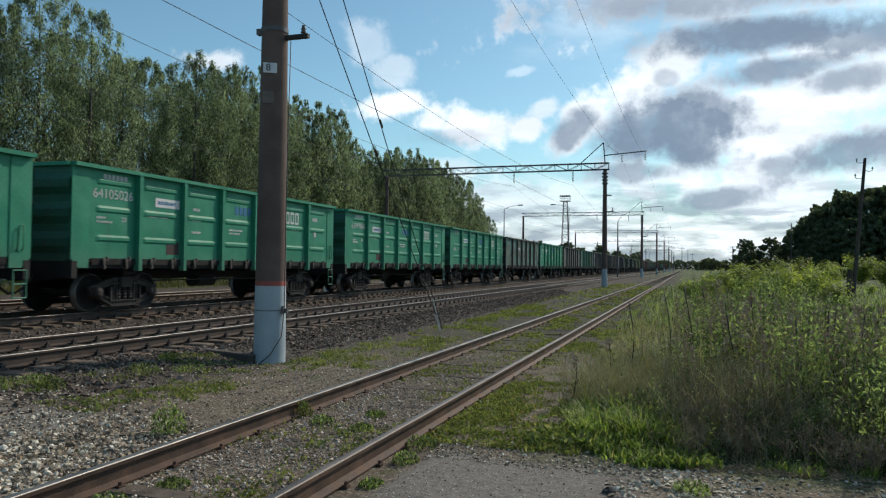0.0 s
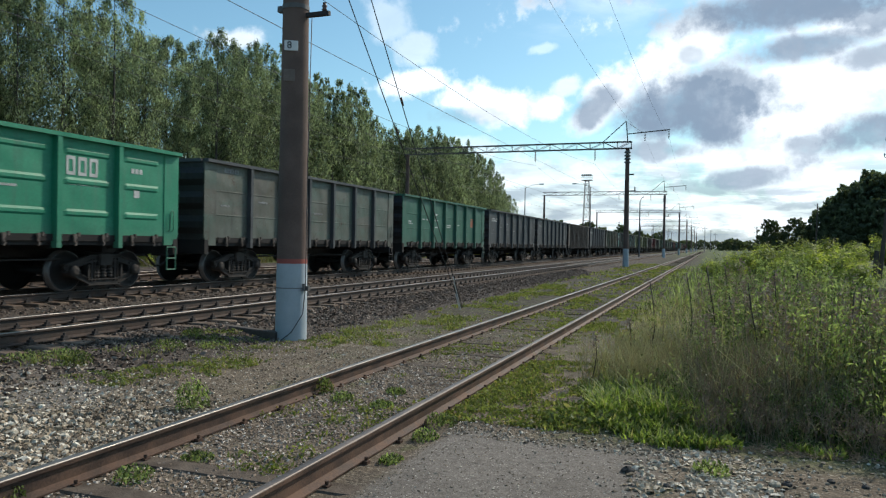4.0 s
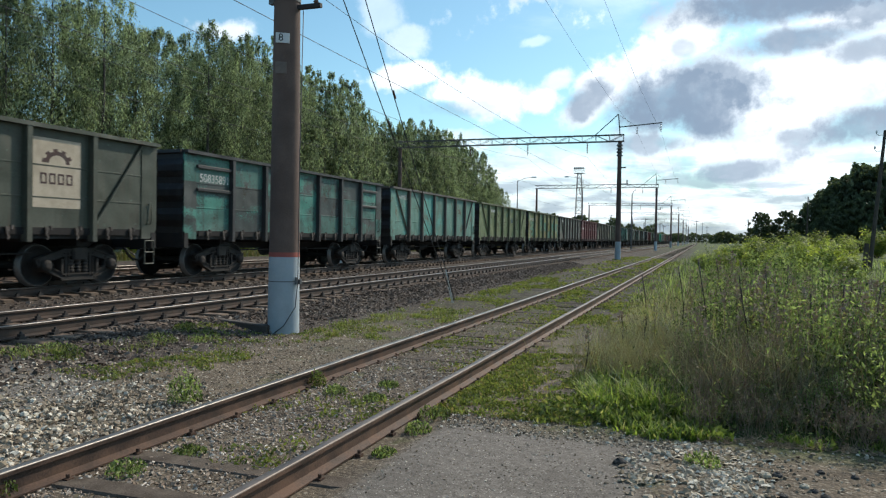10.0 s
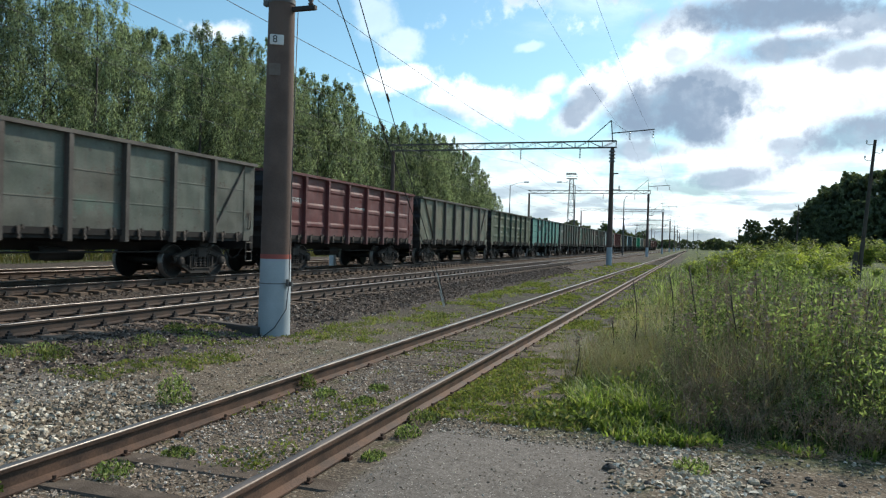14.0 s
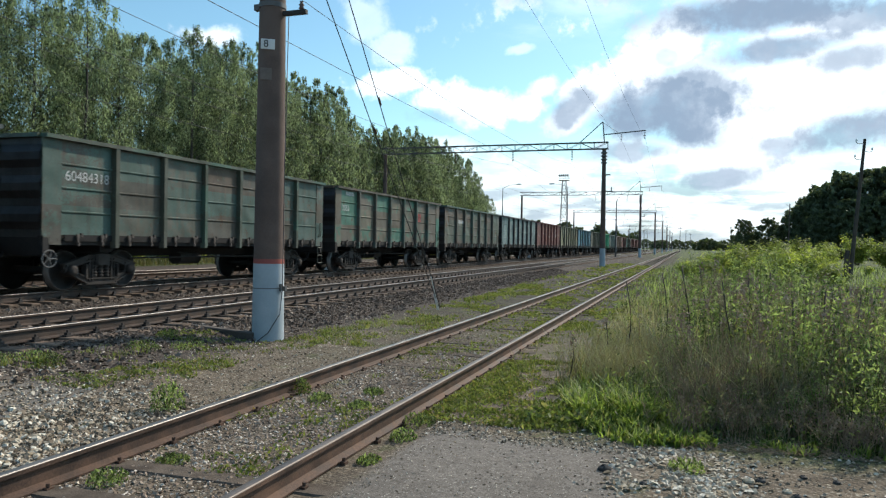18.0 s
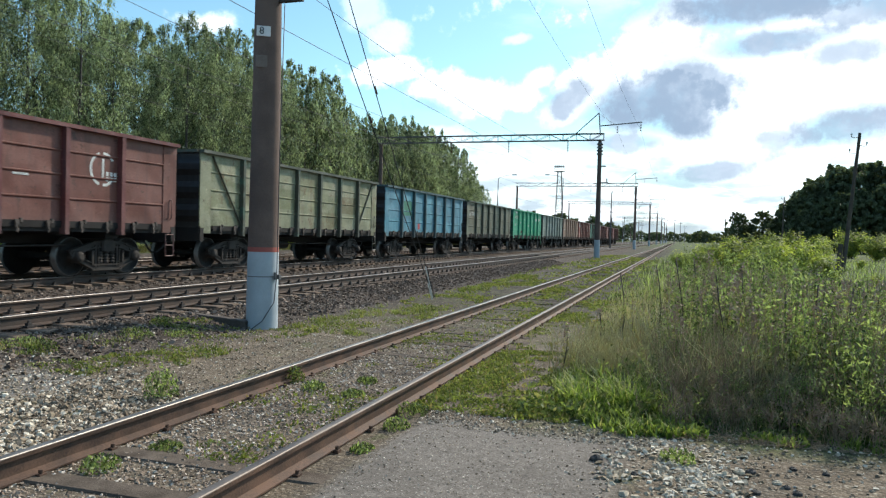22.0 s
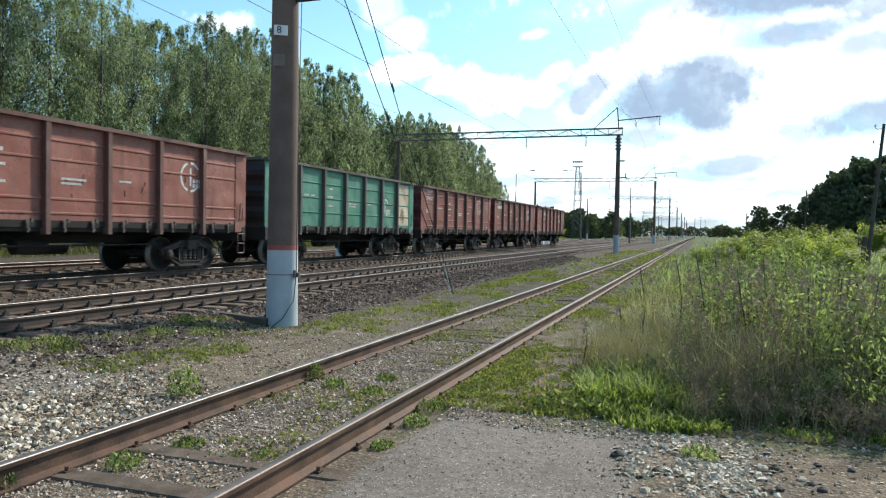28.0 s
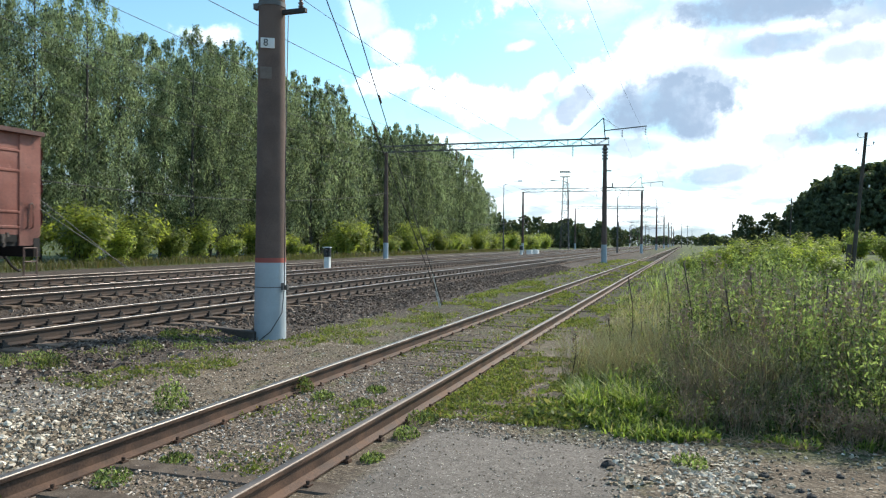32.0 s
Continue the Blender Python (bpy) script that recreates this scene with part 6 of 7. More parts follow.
young = [plant("young_shrub", "young yellow-green shrub in front of the wood", "shrub", "young shrubs beside the line", shrub_meshes(80 + i, 4.0, 2.1, 18, 2300, 0.15), (BARK_DARK, LEAF_SHRUB), ("stem_tangle", "leaves")) for i in range(3)]
y, k = 26.0, 0
while y < 214:
    copies(young[k % 3], [(-39.0 + rng.uniform(-1.4, 1.0), y, rng.uniform(0.55, 1.15) * (1.15 if k % 4 else 0.8))], rng, USED)
    y += rng.uniform(2.4, 5.2)
    k += 1
for x, y, s in ((1.0, 37, 0.40), (2.2, 35, 0.50), (3.3, 36, 0.58), (4.1, 33, 0.56), (5.2, 35, 0.48), (0.2, 40, 0.34), (3.0, 28, 0.34), (6.0, 40, 0.46), (4.0, 45, 0.5), (5.2, 30, 0.40), (1.9, 42, 0.46), (6.2, 52, 0.55), (2, 60, 0.45), (4.5, 70, 0.6), (9, 80, 0.8), (18, 90, 1.0), (13, 95, 0.8),
                (17.5, 76, 0.75), (20.5, 82, 0.85), (23, 90, 0.95), (14.5, 84, 0.7), (26, 100, 1.0), (11.5, 70, 0.6), (3.4, 23.5, 0.27), (2.6, 31, 0.42),
                (5.5, 27, 0.16), (6.8, 30, 0.15), (7.5, 33, 0.13), (8.3, 36, 0.11), (6.1, 33, 0.13), (9.6, 38, 0.11), (10.6, 41, 0.13), (5.0, 22, 0.2), (6.2, 24, 0.18), (7.9, 30, 0.14), (9.0, 34, 0.12), (4.4, 25, 0.2), (11.5, 46, 0.16), (13, 50, 0.2), (11, 52, 0.2)):
    copies(young[k % 3], [(x, y, s)], rng, USED)
    k += 1


def weed_edge(y):
    """Left rim of the weeds beside the siding."""
    return -0.95 - 0.65 * smooth(6.5, 11, y) - 0.5 * smooth(11, 30, y)


def in_weeds(g, n, y0, y1, right=0.30, pad=0.0):
    y = y0 + (y1 - y0) * g.uniform(0, 1, n) ** 1.4
    lo = np.array([weed_edge(v) for v in y]) + pad
    x = lo + (right * y + 0.9 - lo) * g.uniform(0, 1, n)
    return x, y


def blades(name, label, category, x, y, height, mat, g, width=0.006, lean=0.25):
    """Grass: bent blades, each of two faces tapering to a tip."""
    n = len(x)
    h = height * g.uniform(0.5, 1.15, n)
    a = g.uniform(0, 6.283, n)
    d = np.stack([np.cos(a), np.sin(a)], 1)
    ln = lean * h * g.uniform(0.2, 1.4, n)
    z0 = np.array([ground_z(p, q) for p, q in zip(x, y)]) - 0.01
    base = np.stack([x, y, z0], 1)
    side = np.stack([-d[:, 1], d[:, 0], np.zeros(n)], 1) * (width * g.uniform(0.7, 1.4, n))[:, None]
    mid = base + np.stack([d[:, 0] * ln * 0.3, d[:, 1] * ln * 0.3, h * 0.55], 1)
    tip = base + np.stack([d[:, 0] * ln, d[:, 1] * ln, h], 1)
    verts = np.stack([base - side, base + side, mid + side * 0.8, mid - side * 0.8, tip], 1).reshape(-1, 3)
    faces = []
    for i in range(n):
        k = 5 * i
        faces += [(k, k + 1, k + 2, k + 3), (k + 3, k + 2, k + 4)]
    me = bpy.data.meshes.new(name)
    me.from_pydata(verts.tolist(), [], faces)
    tagged(part(name, me, mat, None, label), "", category, "", "stuff")


def clump(x, y):
    """Where the plants stand together (above 0) and where there are gaps (below)."""
    return noise.noise(Vector((x * 2.3, y * 1.7, 21.0))) + 0.5 * noise.noise(Vector((x * 5.1, y * 4.0, 3.0)))


def weed_height(x, y):
    """How tall the weeds stand: low at the rim beside the siding and at the front, higher inside."""
    d = x - weed_edge(y)
    h = 0.12 + 0.36 * smooth(0.0, 1.3, d) + 0.80 * smooth(0.9, 2.5, d)
    h *= 0.45 + 0.55 * smooth(6.5, 8.2, y + 0.25 * noise.noise(Vector((x * 2, 0, 3))))
    h *= min(1.35, max(0.25, 1 + 0.45 * noise.noise(Vector((x * 1.1, y * 0.9, 9.0))) + 0.95 * clump(x, y)))
    hollow = smooth(0.13, 0.17, x / y)
    return min(h, 1.5 - hollow * (1.5 - max(0.15, 1.62 - 0.041 * y)))


def rim(y):
    return np.array([weed_edge(v) for v in y])


def stalks(sol, g, spots, height, r=0.004, twigs=3, spread=0.12, heads=None):
    """Thin upright stems with a few side twigs; heads gathers places for seeds."""
    for px, py in spots:
        H = min(1.3, height(px, py) * g.uniform(0.7, 1.2))
        z0 = ground_z(px, py)
        root = np.array([px, py, z0 - 0.02])
        tip = root + np.array([g.normal(0, spread) * H, g.normal(0, spread) * H, H])
        sol.tube(root, tip, r, r * 0.45, 4, caps=False)
        for q in range(twigs):
            b0 = root + (tip - root) * g.uniform(0.3, 0.85)
            sol.tube(b0, b0 + np.array([g.normal(0, 0.10), g.normal(0, 0.10), g.uniform(0.05, 0.2)]) * (0.4 + 0.6 * H), r * 0.6, r * 0.3, 4, caps=False)
        if heads is not None:
            heads.append(root + (tip - root) * g.uniform(0.45, 1.0, 6)[:, None] + g.normal(0, 0.035, (6, 3)))


def weeds():
    g = np.random.default_rng(11)
    # grey grass gone to seed along the rim, greener and taller behind
    x, y = in_weeds(g, 5600, 8.3, 24)
    x = np.where(g.uniform(0, 1, len(x)) < 0.95, np.minimum(x, rim(y) + g.gamma(2.0, 0.42, len(x))), x)
    h = np.array([weed_height(a, b) for a, b in zip(x, y)])
    blades("grey_grass", "wispy dry grey grass gone to seed beside the siding", "grass", x, y, h * 0.8, GRASS_GREY, g, 0.0042, 0.75)
    x, y = in_weeds(g, 4600, 6.75, 24, 0.30, 0.1)
    ok = (y > 8.2) | (g.uniform(0, 1, len(x)) < 0.45)
    ok &= (x - rim(y) < 1.3) | (g.uniform(0, 1, len(x)) < 0.25)
    ok &= np.array([clump(a + 3, b) for a, b in zip(x, y)]) + g.normal(0, 0.15, len(x)) > -0.1
    x, y = x[ok], y[ok]
    h = np.array([weed_height(a, b) for a, b in zip(x, y)])
    blades("tall_grass", "tall olive grass between the weeds", "grass", x, y, h * 0.6, GRASS_DRY, g, 0.0055, 0.6)
    x, y = in_weeds(g, 12000, 20, 70, 0.4)
    blades("meadow_grass", "rank meadow grass between the shrubs", "grass", x, y, 0.15 + 0.65 * np.clip((x - rim(y)) / 2.5, 0, 1) * np.where(x / y > 0.15, 0.35, 1.0), LEAF_WEED, g, 0.012, 0.5)
    x, y = g.uniform(-38.5, -34.0, 8000), 22 + 130 * g.uniform(0, 1, 8000) ** 1.3
    blades("meadow_grass", "rank grass in front of the birch wood", "grass", x, y, 0.62 + 0 * x, LEAF_MEADOW, g, 0.02, 0.6)
    # leafy weeds: stems with leaves up their length, greenest beside the road
    stems, dry, grey, pts, seeds = Solid(), Solid(), Solid(), [], []
    x, y = in_weeds(g, 1700, 6.7, 19, 0.27, 0.2)
    for px, py in zip(x, y):
        mid = smooth(-0.3, 0.0, px) * smooth(1.15, 0.9, px) * smooth(9.0, 8.2, py)      # the dry thicket has few leaves
        if clump(px, py) < 0.10 + g.normal(0, 0.06):
            continue
        if g.uniform() < mid * 0.85 or (px < 0 and py > 8.5 and g.uniform() < 0.6):
            continue
        H = weed_height(px, py) * g.uniform(0.45, 1.1)
        z0 = ground_z(px, py)
        tip = np.array([px + g.normal(0, 0.12) * H, py + g.normal(0, 0.12) * H, z0 + H])
        root = np.array([px, py, z0 - 0.02])
        stems.tube(root, tip, 0.005, 0.003, 4, caps=False)
        m = int(115 * H)
        t = g.uniform(0.05, 1.0, m)[:, None]
        pts.append(root + (tip - root) * t + g.normal(0, 0.055, (m, 3)))
    # brown thicket, grey wisps beside it, tall single stalks
    n = 300
    sx, sy = g.normal(0.45, 0.40, n), 6.75 + np.abs(g.normal(0, 0.95, n))
    stalks(dry, g, [p for p in zip(sx, sy) if -0.35 < p[0] < 1.2], lambda a, b: 0.26 + 0.55 * smooth(6.6, 8.0, b), 0.0034, 5, 0.24, seeds)
    twig = Solid()
    n = 210
    sx, sy = g.normal(0.4, 0.45, n), 6.75 + np.abs(g.normal(0, 1.0, n))
    leafy = []
    stalks(twig, g, [p for p in zip(sx, sy) if -0.4 < p[0] < 1.3], lambda a, b: 0.24 + 0.58 * smooth(6.6, 8.0, b), 0.0034, 5, 0.24, leafy)
    n = 70
    sx, sy = g.normal(1.4, 0.14, n), 6.58 + np.abs(g.normal(0, 0.14, n))
    stalks(dry, g, zip(sx, sy), lambda a, b: 0.32, 0.003, 5, 0.3, seeds)
    x, y = in_weeds(g, 150, 7.4, 18, 0.25, 0.3)
    stalks(dry, g, zip(x, y), lambda a, b: 1.1 * weed_height(a, b), 0.0038, 4, 0.12, seeds)
    n = 620
    sx, sy = g.normal(-0.62, 0.40, n), 8.5 + np.abs(g.normal(0, 1.2, n))
    stalks(grey, g, zip(sx, sy), lambda a, b: 0.55, 0.0036, 4, 0.34)
    n = 190
    sx, sy = g.uniform(1.15, 2.7, n), 6.85 + np.abs(g.normal(0, 1.3, n))
    stalks(dry, g, zip(sx, sy), lambda a, b: 0.40 + 0.75 * smooth(6.7, 9.0, b), 0.0034, 5, 0.16, seeds)
    n = 150
    sx, sy = g.uniform(0.9, 2.9, n), 7.6 + np.abs(g.normal(0, 1.4, n))
    stalks(grey, g, zip(sx, sy), lambda a, b: 0.55 + 0.62 * smooth(7.0, 9.5, b), 0.0034, 4, 0.18)
    n = 210
    sx, sy = g.normal(0.75, 0.38, n), 7.5 + np.abs(g.normal(0, 0.5, n))
    stalks(grey, g, zip(sx, sy), lambda a, b: 0.66, 0.0036, 4, 0.30)
    pts, seeds = np.concatenate(pts), np.concatenate(seeds)
    w = thing("tall_weeds", "tangle of tall leafy weeds with brown dry stalks", "weeds", kind="stuff")
    part("green_stems", stems, LEAF_WEED, w)
    u, v = rand_leaves(g, pts, 0.027, up=0.7)
    part("weed_leaves", quads("weed_leaves", pts, u, v * 0.62), LEAF_WEED, w)
    litter = Solid()
    for k in range(700):
        px, py = g.uniform(-0.1, 2.2), 6.45 + abs(g.normal(0, 0.16))
        a, ln = g.uniform(0, 6.283), g.uniform(0.03, 0.11)
        z0 = ground_z(px, py) + 0.006
        litter.tube((px, py, z0), (px + math.cos(a) * ln, py + math.sin(a) * ln, z0 + g.uniform(0.0, 0.05)), 0.003, 0.002, 4, caps=False)
    part("plant_litter", litter, STEM_DRY, w, "fallen dry stems at the edge of the weeds")
    part("dry_stems", dry, STEM_DRY, w, "brown dry stalks")
    part("olive_stems", twig, GRASS_DRY, w, "olive dry stalks with sparse small leaves")
    u, v = rand_leaves(g, np.concatenate(leafy), 0.013, up=0.7)
    part("sparse_leaves", quads("sparse_leaves", np.concatenate(leafy), u, v * 0.7), GRASS_DRY, w)
    part("grey_stems", grey, GRASS_GREY, w, "pale grey dry stalks")
    u, v = rand_leaves(g, seeds, 0.011, up=0.8)
    part("seed_heads", quads("seed_heads", seeds, u, v), STEM_DRY, w, "brown seed heads")


def forbs():
    """Tall upright herbs: stiff stems, narrow leaves set round them, faded pinkish heads."""
    g = np.random.default_rng(31)
    stem, leaf, head = Solid(), [], []
    spots = []
    while len(spots) < 330:
        py = 8.3 + 13 * g.uniform() ** 1.3
        px = g.uniform(-0.1 - 0.045 * (py - 8.3), 0.25 * py)
        if noise.noise(Vector((px * 1.3, py * 0.8, 14.0))) > -0.12 and g.uniform() < 0.25 + 0.75 * smooth(0.2, 1.4, px + 0.05 * py):
            spots.append((px, py, g.uniform(0.72, 1.22)))
    spots += [(-0.55, 9.6, 1.28), (0.15, 10.4, 1.45), (0.62, 9.2, 1.35), (1.25, 8.6, 1.2), (1.75, 9.3, 1.3), (-1.22, 8.9, 0.62), (-1.05, 9.9, 0.75), (0.35, 12.5, 1.5), (1.05, 11.5, 1.4), (2.3, 10.5, 1.25)]
    for px, py, H in spots:
        hollow = smooth(0.14, 0.18, px / py)
        H = min(H, 1.7 - hollow * (1.7 - max(0.2, 1.62 - 0.041 * py)))
        root = np.array([px, py, ground_z(px, py) - 0.02])
        mid = root + np.array([g.normal(0, 0.04), g.normal(0, 0.04), 0.55]) * H
        tip = root + np.array([g.normal(0, 0.09), g.normal(0, 0.09), 1.0]) * H
        stem.tube(root, mid, 0.0055, 0.0045, 4, caps=False).tube(mid, tip, 0.0045, 0.002, 4, caps=False)
        n = int(64 * H)
        t = g.uniform(0.12, 0.9, n)[:, None]
        at = np.where(t < 0.55, root + (mid - root) * t / 0.55, mid + (tip - mid) * (t - 0.55) / 0.45)
        a = g.uniform(0, 6.283, n)
        out = np.stack([np.cos(a), np.sin(a), g.normal(0.25, 0.35, n)], 1) * (0.034 * g.uniform(0.6, 1.3, n) * (1.15 - 0.6 * t[:, 0]))[:, None]
        leaf.append(np.concatenate([at + out * 0.9, out], 1))
        m = 34
        t = g.uniform(0.62, 1.08, m)[:, None]
        head.append(mid + (tip - mid) * t + g.normal(0, 0.022, (m, 3)))
    leaf, head = np.concatenate(leaf), np.concatenate(head)
    stalk = Solid()
    for px, py, H in ((-0.72, 9.9, 1.25), (0.02, 10.6, 1.42), (0.5, 9.3, 1.3), (1.18, 8.7, 1.15), (1.62, 9.5, 1.22), (-1.28, 8.8, 0.62), (-1.0, 10.0, 0.7), (0.3, 12.6, 1.45), (0.95, 11.4, 1.35), (2.15, 10.4, 1.15), (-0.3, 12.0, 1.3), (1.4, 13.0, 1.35)):
        root = np.array([px, py, ground_z(px, py) - 0.02])
        line = [root + np.array([0.05 * H * math.sin(4 * f + px), 0.04 * H * math.cos(5 * f), H * f]) for f in (0, 0.25, 0.5, 0.75, 1.0)]
        stalk.wire(line, 0.008, 5)
        for k in range(9):
            b0 = line[1] + (line[-1] - line[1]) * (k / 9)
            a = k * 2.4 + px
            stalk.tube(b0, b0 + np.array([math.cos(a) * 0.07, math.sin(a) * 0.07, 0.06]), 0.004, 0.002, 4, caps=False)
    w = thing("tall_forbs", "upright narrow-leaved herbs with faded pinkish seed heads", "weeds", kind="stuff")
    part("stems", stem, STEM_DRY, w, "stiff reddish brown stems")
    part("dark_stalks", stalk, BARK_DARK, w, "dead dark stalks standing above the weeds")
    side = unit(np.cross(leaf[:, 3:], np.array([0, 0, 1.0]) + g.normal(0, 0.4, (len(leaf), 3))))
    part("narrow_leaves", quads("narrow_leaves", leaf[:, :3], leaf[:, 3:], side * 0.0075), LEAF_FORB, w)
    u, v = rand_leaves(g, head, 0.020, up=1.0)
    part("seed_heads", quads("seed_heads", head, u, v), HEAD_PINK, w, "faded pinkish seed heads")


def lush_front():
    """Bright tufts of broad-bladed grass at the corner of the asphalt, and low leaves along the front rim."""
    g = np.random.default_rng(37)
    bx, by, bh = [], [], []
    for k in range(190):
        px = g.uniform(-1.22, 0.02)
        py = 6.48 + 0.12 * math.sin(px * 5) + abs(g.normal(0, 1.15 - 0.5 * smooth(-0.7, -0.1, px))) + 0.75 * smooth(-0.85, -1.1, px)
        if noise.noise(Vector((px * 2.6, py * 2.2, 40.0))) < -0.18 or py > 9.3:
            continue
        h = (0.10 + 0.16 * smooth(6.45, 7.3, py)) * g.uniform(0.6, 1.35) * (0.45 + 0.5 * smooth(-1.25, -0.9, px))
        m = 26
        bx += list(px + g.normal(0, 0.05, m))
        by += list(py + g.normal(0, 0.05, m))
        bh += [h] * m
    for k in range(14):
        px, py, m = g.uniform(0.1, 2.2), 6.52 + abs(g.normal(0, 0.12)), 22
        bx += list(px + g.normal(0, 0.05, m))
        by += list(py + g.normal(0, 0.04, m))
        bh += [g.uniform(0.06, 0.15)] * m
    blades("lush_grass", "bright green broad-bladed grass at the asphalt corner", "grass", np.array(bx), np.array(by), np.array(bh), LEAF_BRIGHT, g, 0.0085, 1.0)
    n = 9000
    x = g.uniform(-1.4, 2.3, n)
    y = 6.45 + np.abs(g.normal(0, 0.8, n)) * np.where(x < -0.1, 1.0, 0.35) + 0.12 * np.sin(x * 5)
    ok = ((x < 0.0) | (g.uniform(0, 1, n) < 0.22)) & (np.array([clump(a * 1.6, b * 1.6) for a, b in zip(x, y)]) + g.normal(0, 0.12, n) > 0.12)
    x, y = x[ok], y[ok]
    z = np.array([ground_z(a, b) + 0.01 + g.uniform(0, 1) * (0.04 + 0.16 * smooth(6.4, 7.2, b)) for a, b in zip(x, y)])
    p = np.stack([x, y, z], 1)
    u, v = rand_leaves(g, p, 0.030, up=0.8)
    tagged(part("broadleaf_weeds", quads("broadleaf_weeds", p, u, v * 0.75), LEAF_LUSH, None, "low bright green broad-leaved weeds"), "", "weeds", "", "stuff")


forbs()
lush_front()
weeds()
bushes = [plant("leafy_bush", "leafy green bush among the weeds", "shrub", "bushes among the weeds", shrub_meshes(120 + i, 1.3, (0.50, 0.62, 0.45, 0.55)[i], 20, (3500, 3200, 3600, 3500)[i], (0.027, 0.034, 0.027, 0.027)[i], (0.5, 0.30, 0.58, 0.45)[i]), (STEM_DRY, (LEAF_WEED, GRASS_DRY, LEAF_BUSH, LEAF_WEED)[i]), ("stem_tangle", "leaves")) for i in range(4)]
for x, y, s in ((1.6, 6.78, 0.27), (1.98, 6.76, 0.36), (2.25, 6.72, 0.40), (1.42, 7.0, 0.40), (1.85, 6.98, 0.5), (2.25, 7.0, 0.6), (1.6, 7.6, 0.66), (2.05, 7.7, 0.75), (1.35, 8.2, 0.62), (2.5, 7.6, 0.7), (1.8, 8.5, 0.78), (1.1, 6.75, 0.2), (0.12, 8.2, 0.5), (0.42, 8.55, 0.58), (0.28, 7.6, 0.3), (-0.75, 7.5, 0.24), (-0.3, 7.0, 0.2), (-0.9, 8.3, 0.22), (0.15, 6.75, 0.15), (0.38, 6.95, 0.26), (0.72, 6.92, 0.24), (0.95, 7.15, 0.42), (0.55, 7.45, 0.46), (1.2, 7.3, 0.5), (-0.1, 7.55, 0.36), (0.75, 7.95, 0.6), (0.05, 8.7, 0.6), (1.05, 8.3, 0.68)):
    copies(bushes[2], [(x, y, s)], rng, USED)
for k, (x, y, s) in enumerate(((1.7, 7.2, 0.5), (2.2, 7.3, 0.66), (1.2, 7.75, 0.45), (2.4, 8.2, 0.8), (1.0, 8.8, 0.66), (2.1, 9.2, 0.8), (2.8, 9.4, 0.85), (0.45, 9.0, 0.6), (1.5, 10.4, 0.8), (-0.05, 8.0, 0.42), (-0.5, 8.5, 0.36), (0.75, 7.6, 0.36))):
    copies(bushes[k % 4], [(x, y, s)], rng, USED)
for k in range(72):
    y = 8.9 + 18 * (k / 72) ** 1.25
    x = weed_edge(y) + 1.3 + (0.30 * y - weed_edge(y)) * ((k * 0.618) % 1.0)
    s = rng.uniform(0.36, 0.95) * (0.55 + 0.45 * smooth(0.5, 2.2, x - weed_edge(y)))
    if noise.noise(Vector((x * 0.8, y * 0.6, 77.0))) > -0.15:
        copies(bushes[(k * 3 + k // 4) % 4], [(x, y + rng.uniform(-0.4, 0.4), min(s, 1.0 - smooth(0.14, 0.18, x / y) * (1.0 - max(0.15, 1.2 - 0.031 * y))))], rng, USED)


def low_weeds():
    """Small weeds and grass that grow through the gravel."""
    g = np.random.default_rng(23)
    pts, spots = [], []
    def patchy(n, x0, x1, y0, y1, cut, seed):
        out = []
        for a, b in zip(g.uniform(x0, x1, n), g.uniform(y0, y1, n)):
            v = noise.noise(Vector((a * 0.9, b * 0.55, seed))) + 0.6 * noise.noise(Vector((a * 4, b * 4, seed)))
            if g.uniform() < 0.9 * smooth(cut - 0.25, cut + 0.7, v):
                out.append((a, b))
        return out
    spots += patchy(33000, -2.48, -0.9, 6.5, 10.5, -0.40, 1.0)
    spots += patchy(36000, -2.48, -0.9, 10.5, 20, 0.02, 1.0)
    spots += patchy(52000, -6.5, -4.7, 10.4, 30, 0.22, 2.0)
    spots += patchy(48000, -4.15, -2.6, 4.5, 26, 0.10, 3.0)
    spots += patchy(42000, -8.2, -5.6, 6.2, 10.5, 0.14, 4.0)
    spots += patchy(6000, -2.4, -1.4, 20, 60, 0.0, 5.0)
    spots += patchy(9000, -7.0, -4.6, 28, 75, 0.05, 2.0)
    spots += patchy(9000, -4.15, -2.6, 26, 70, -0.05, 3.0)
    spots = np.array(spots)
    z = np.array([ground_z(a, b) for a, b in spots]) + g.uniform(0.0, 0.035, len(spots))
    p = np.stack([spots[:, 0], spots[:, 1], z], 1)
    u, v = rand_leaves(g, p, 0.023, up=0.9)
    far = np.clip(spots[:, 1:2] / 12.0, 1.0, 4.0)
    u, v = u * far, v * far * 0.8
    tagged(part("low_weeds", quads("low_weeds", p, u, v), LEAF_COVER, None, "small weeds growing through the gravel"), "", "weeds", "", "stuff")


low_weeds()


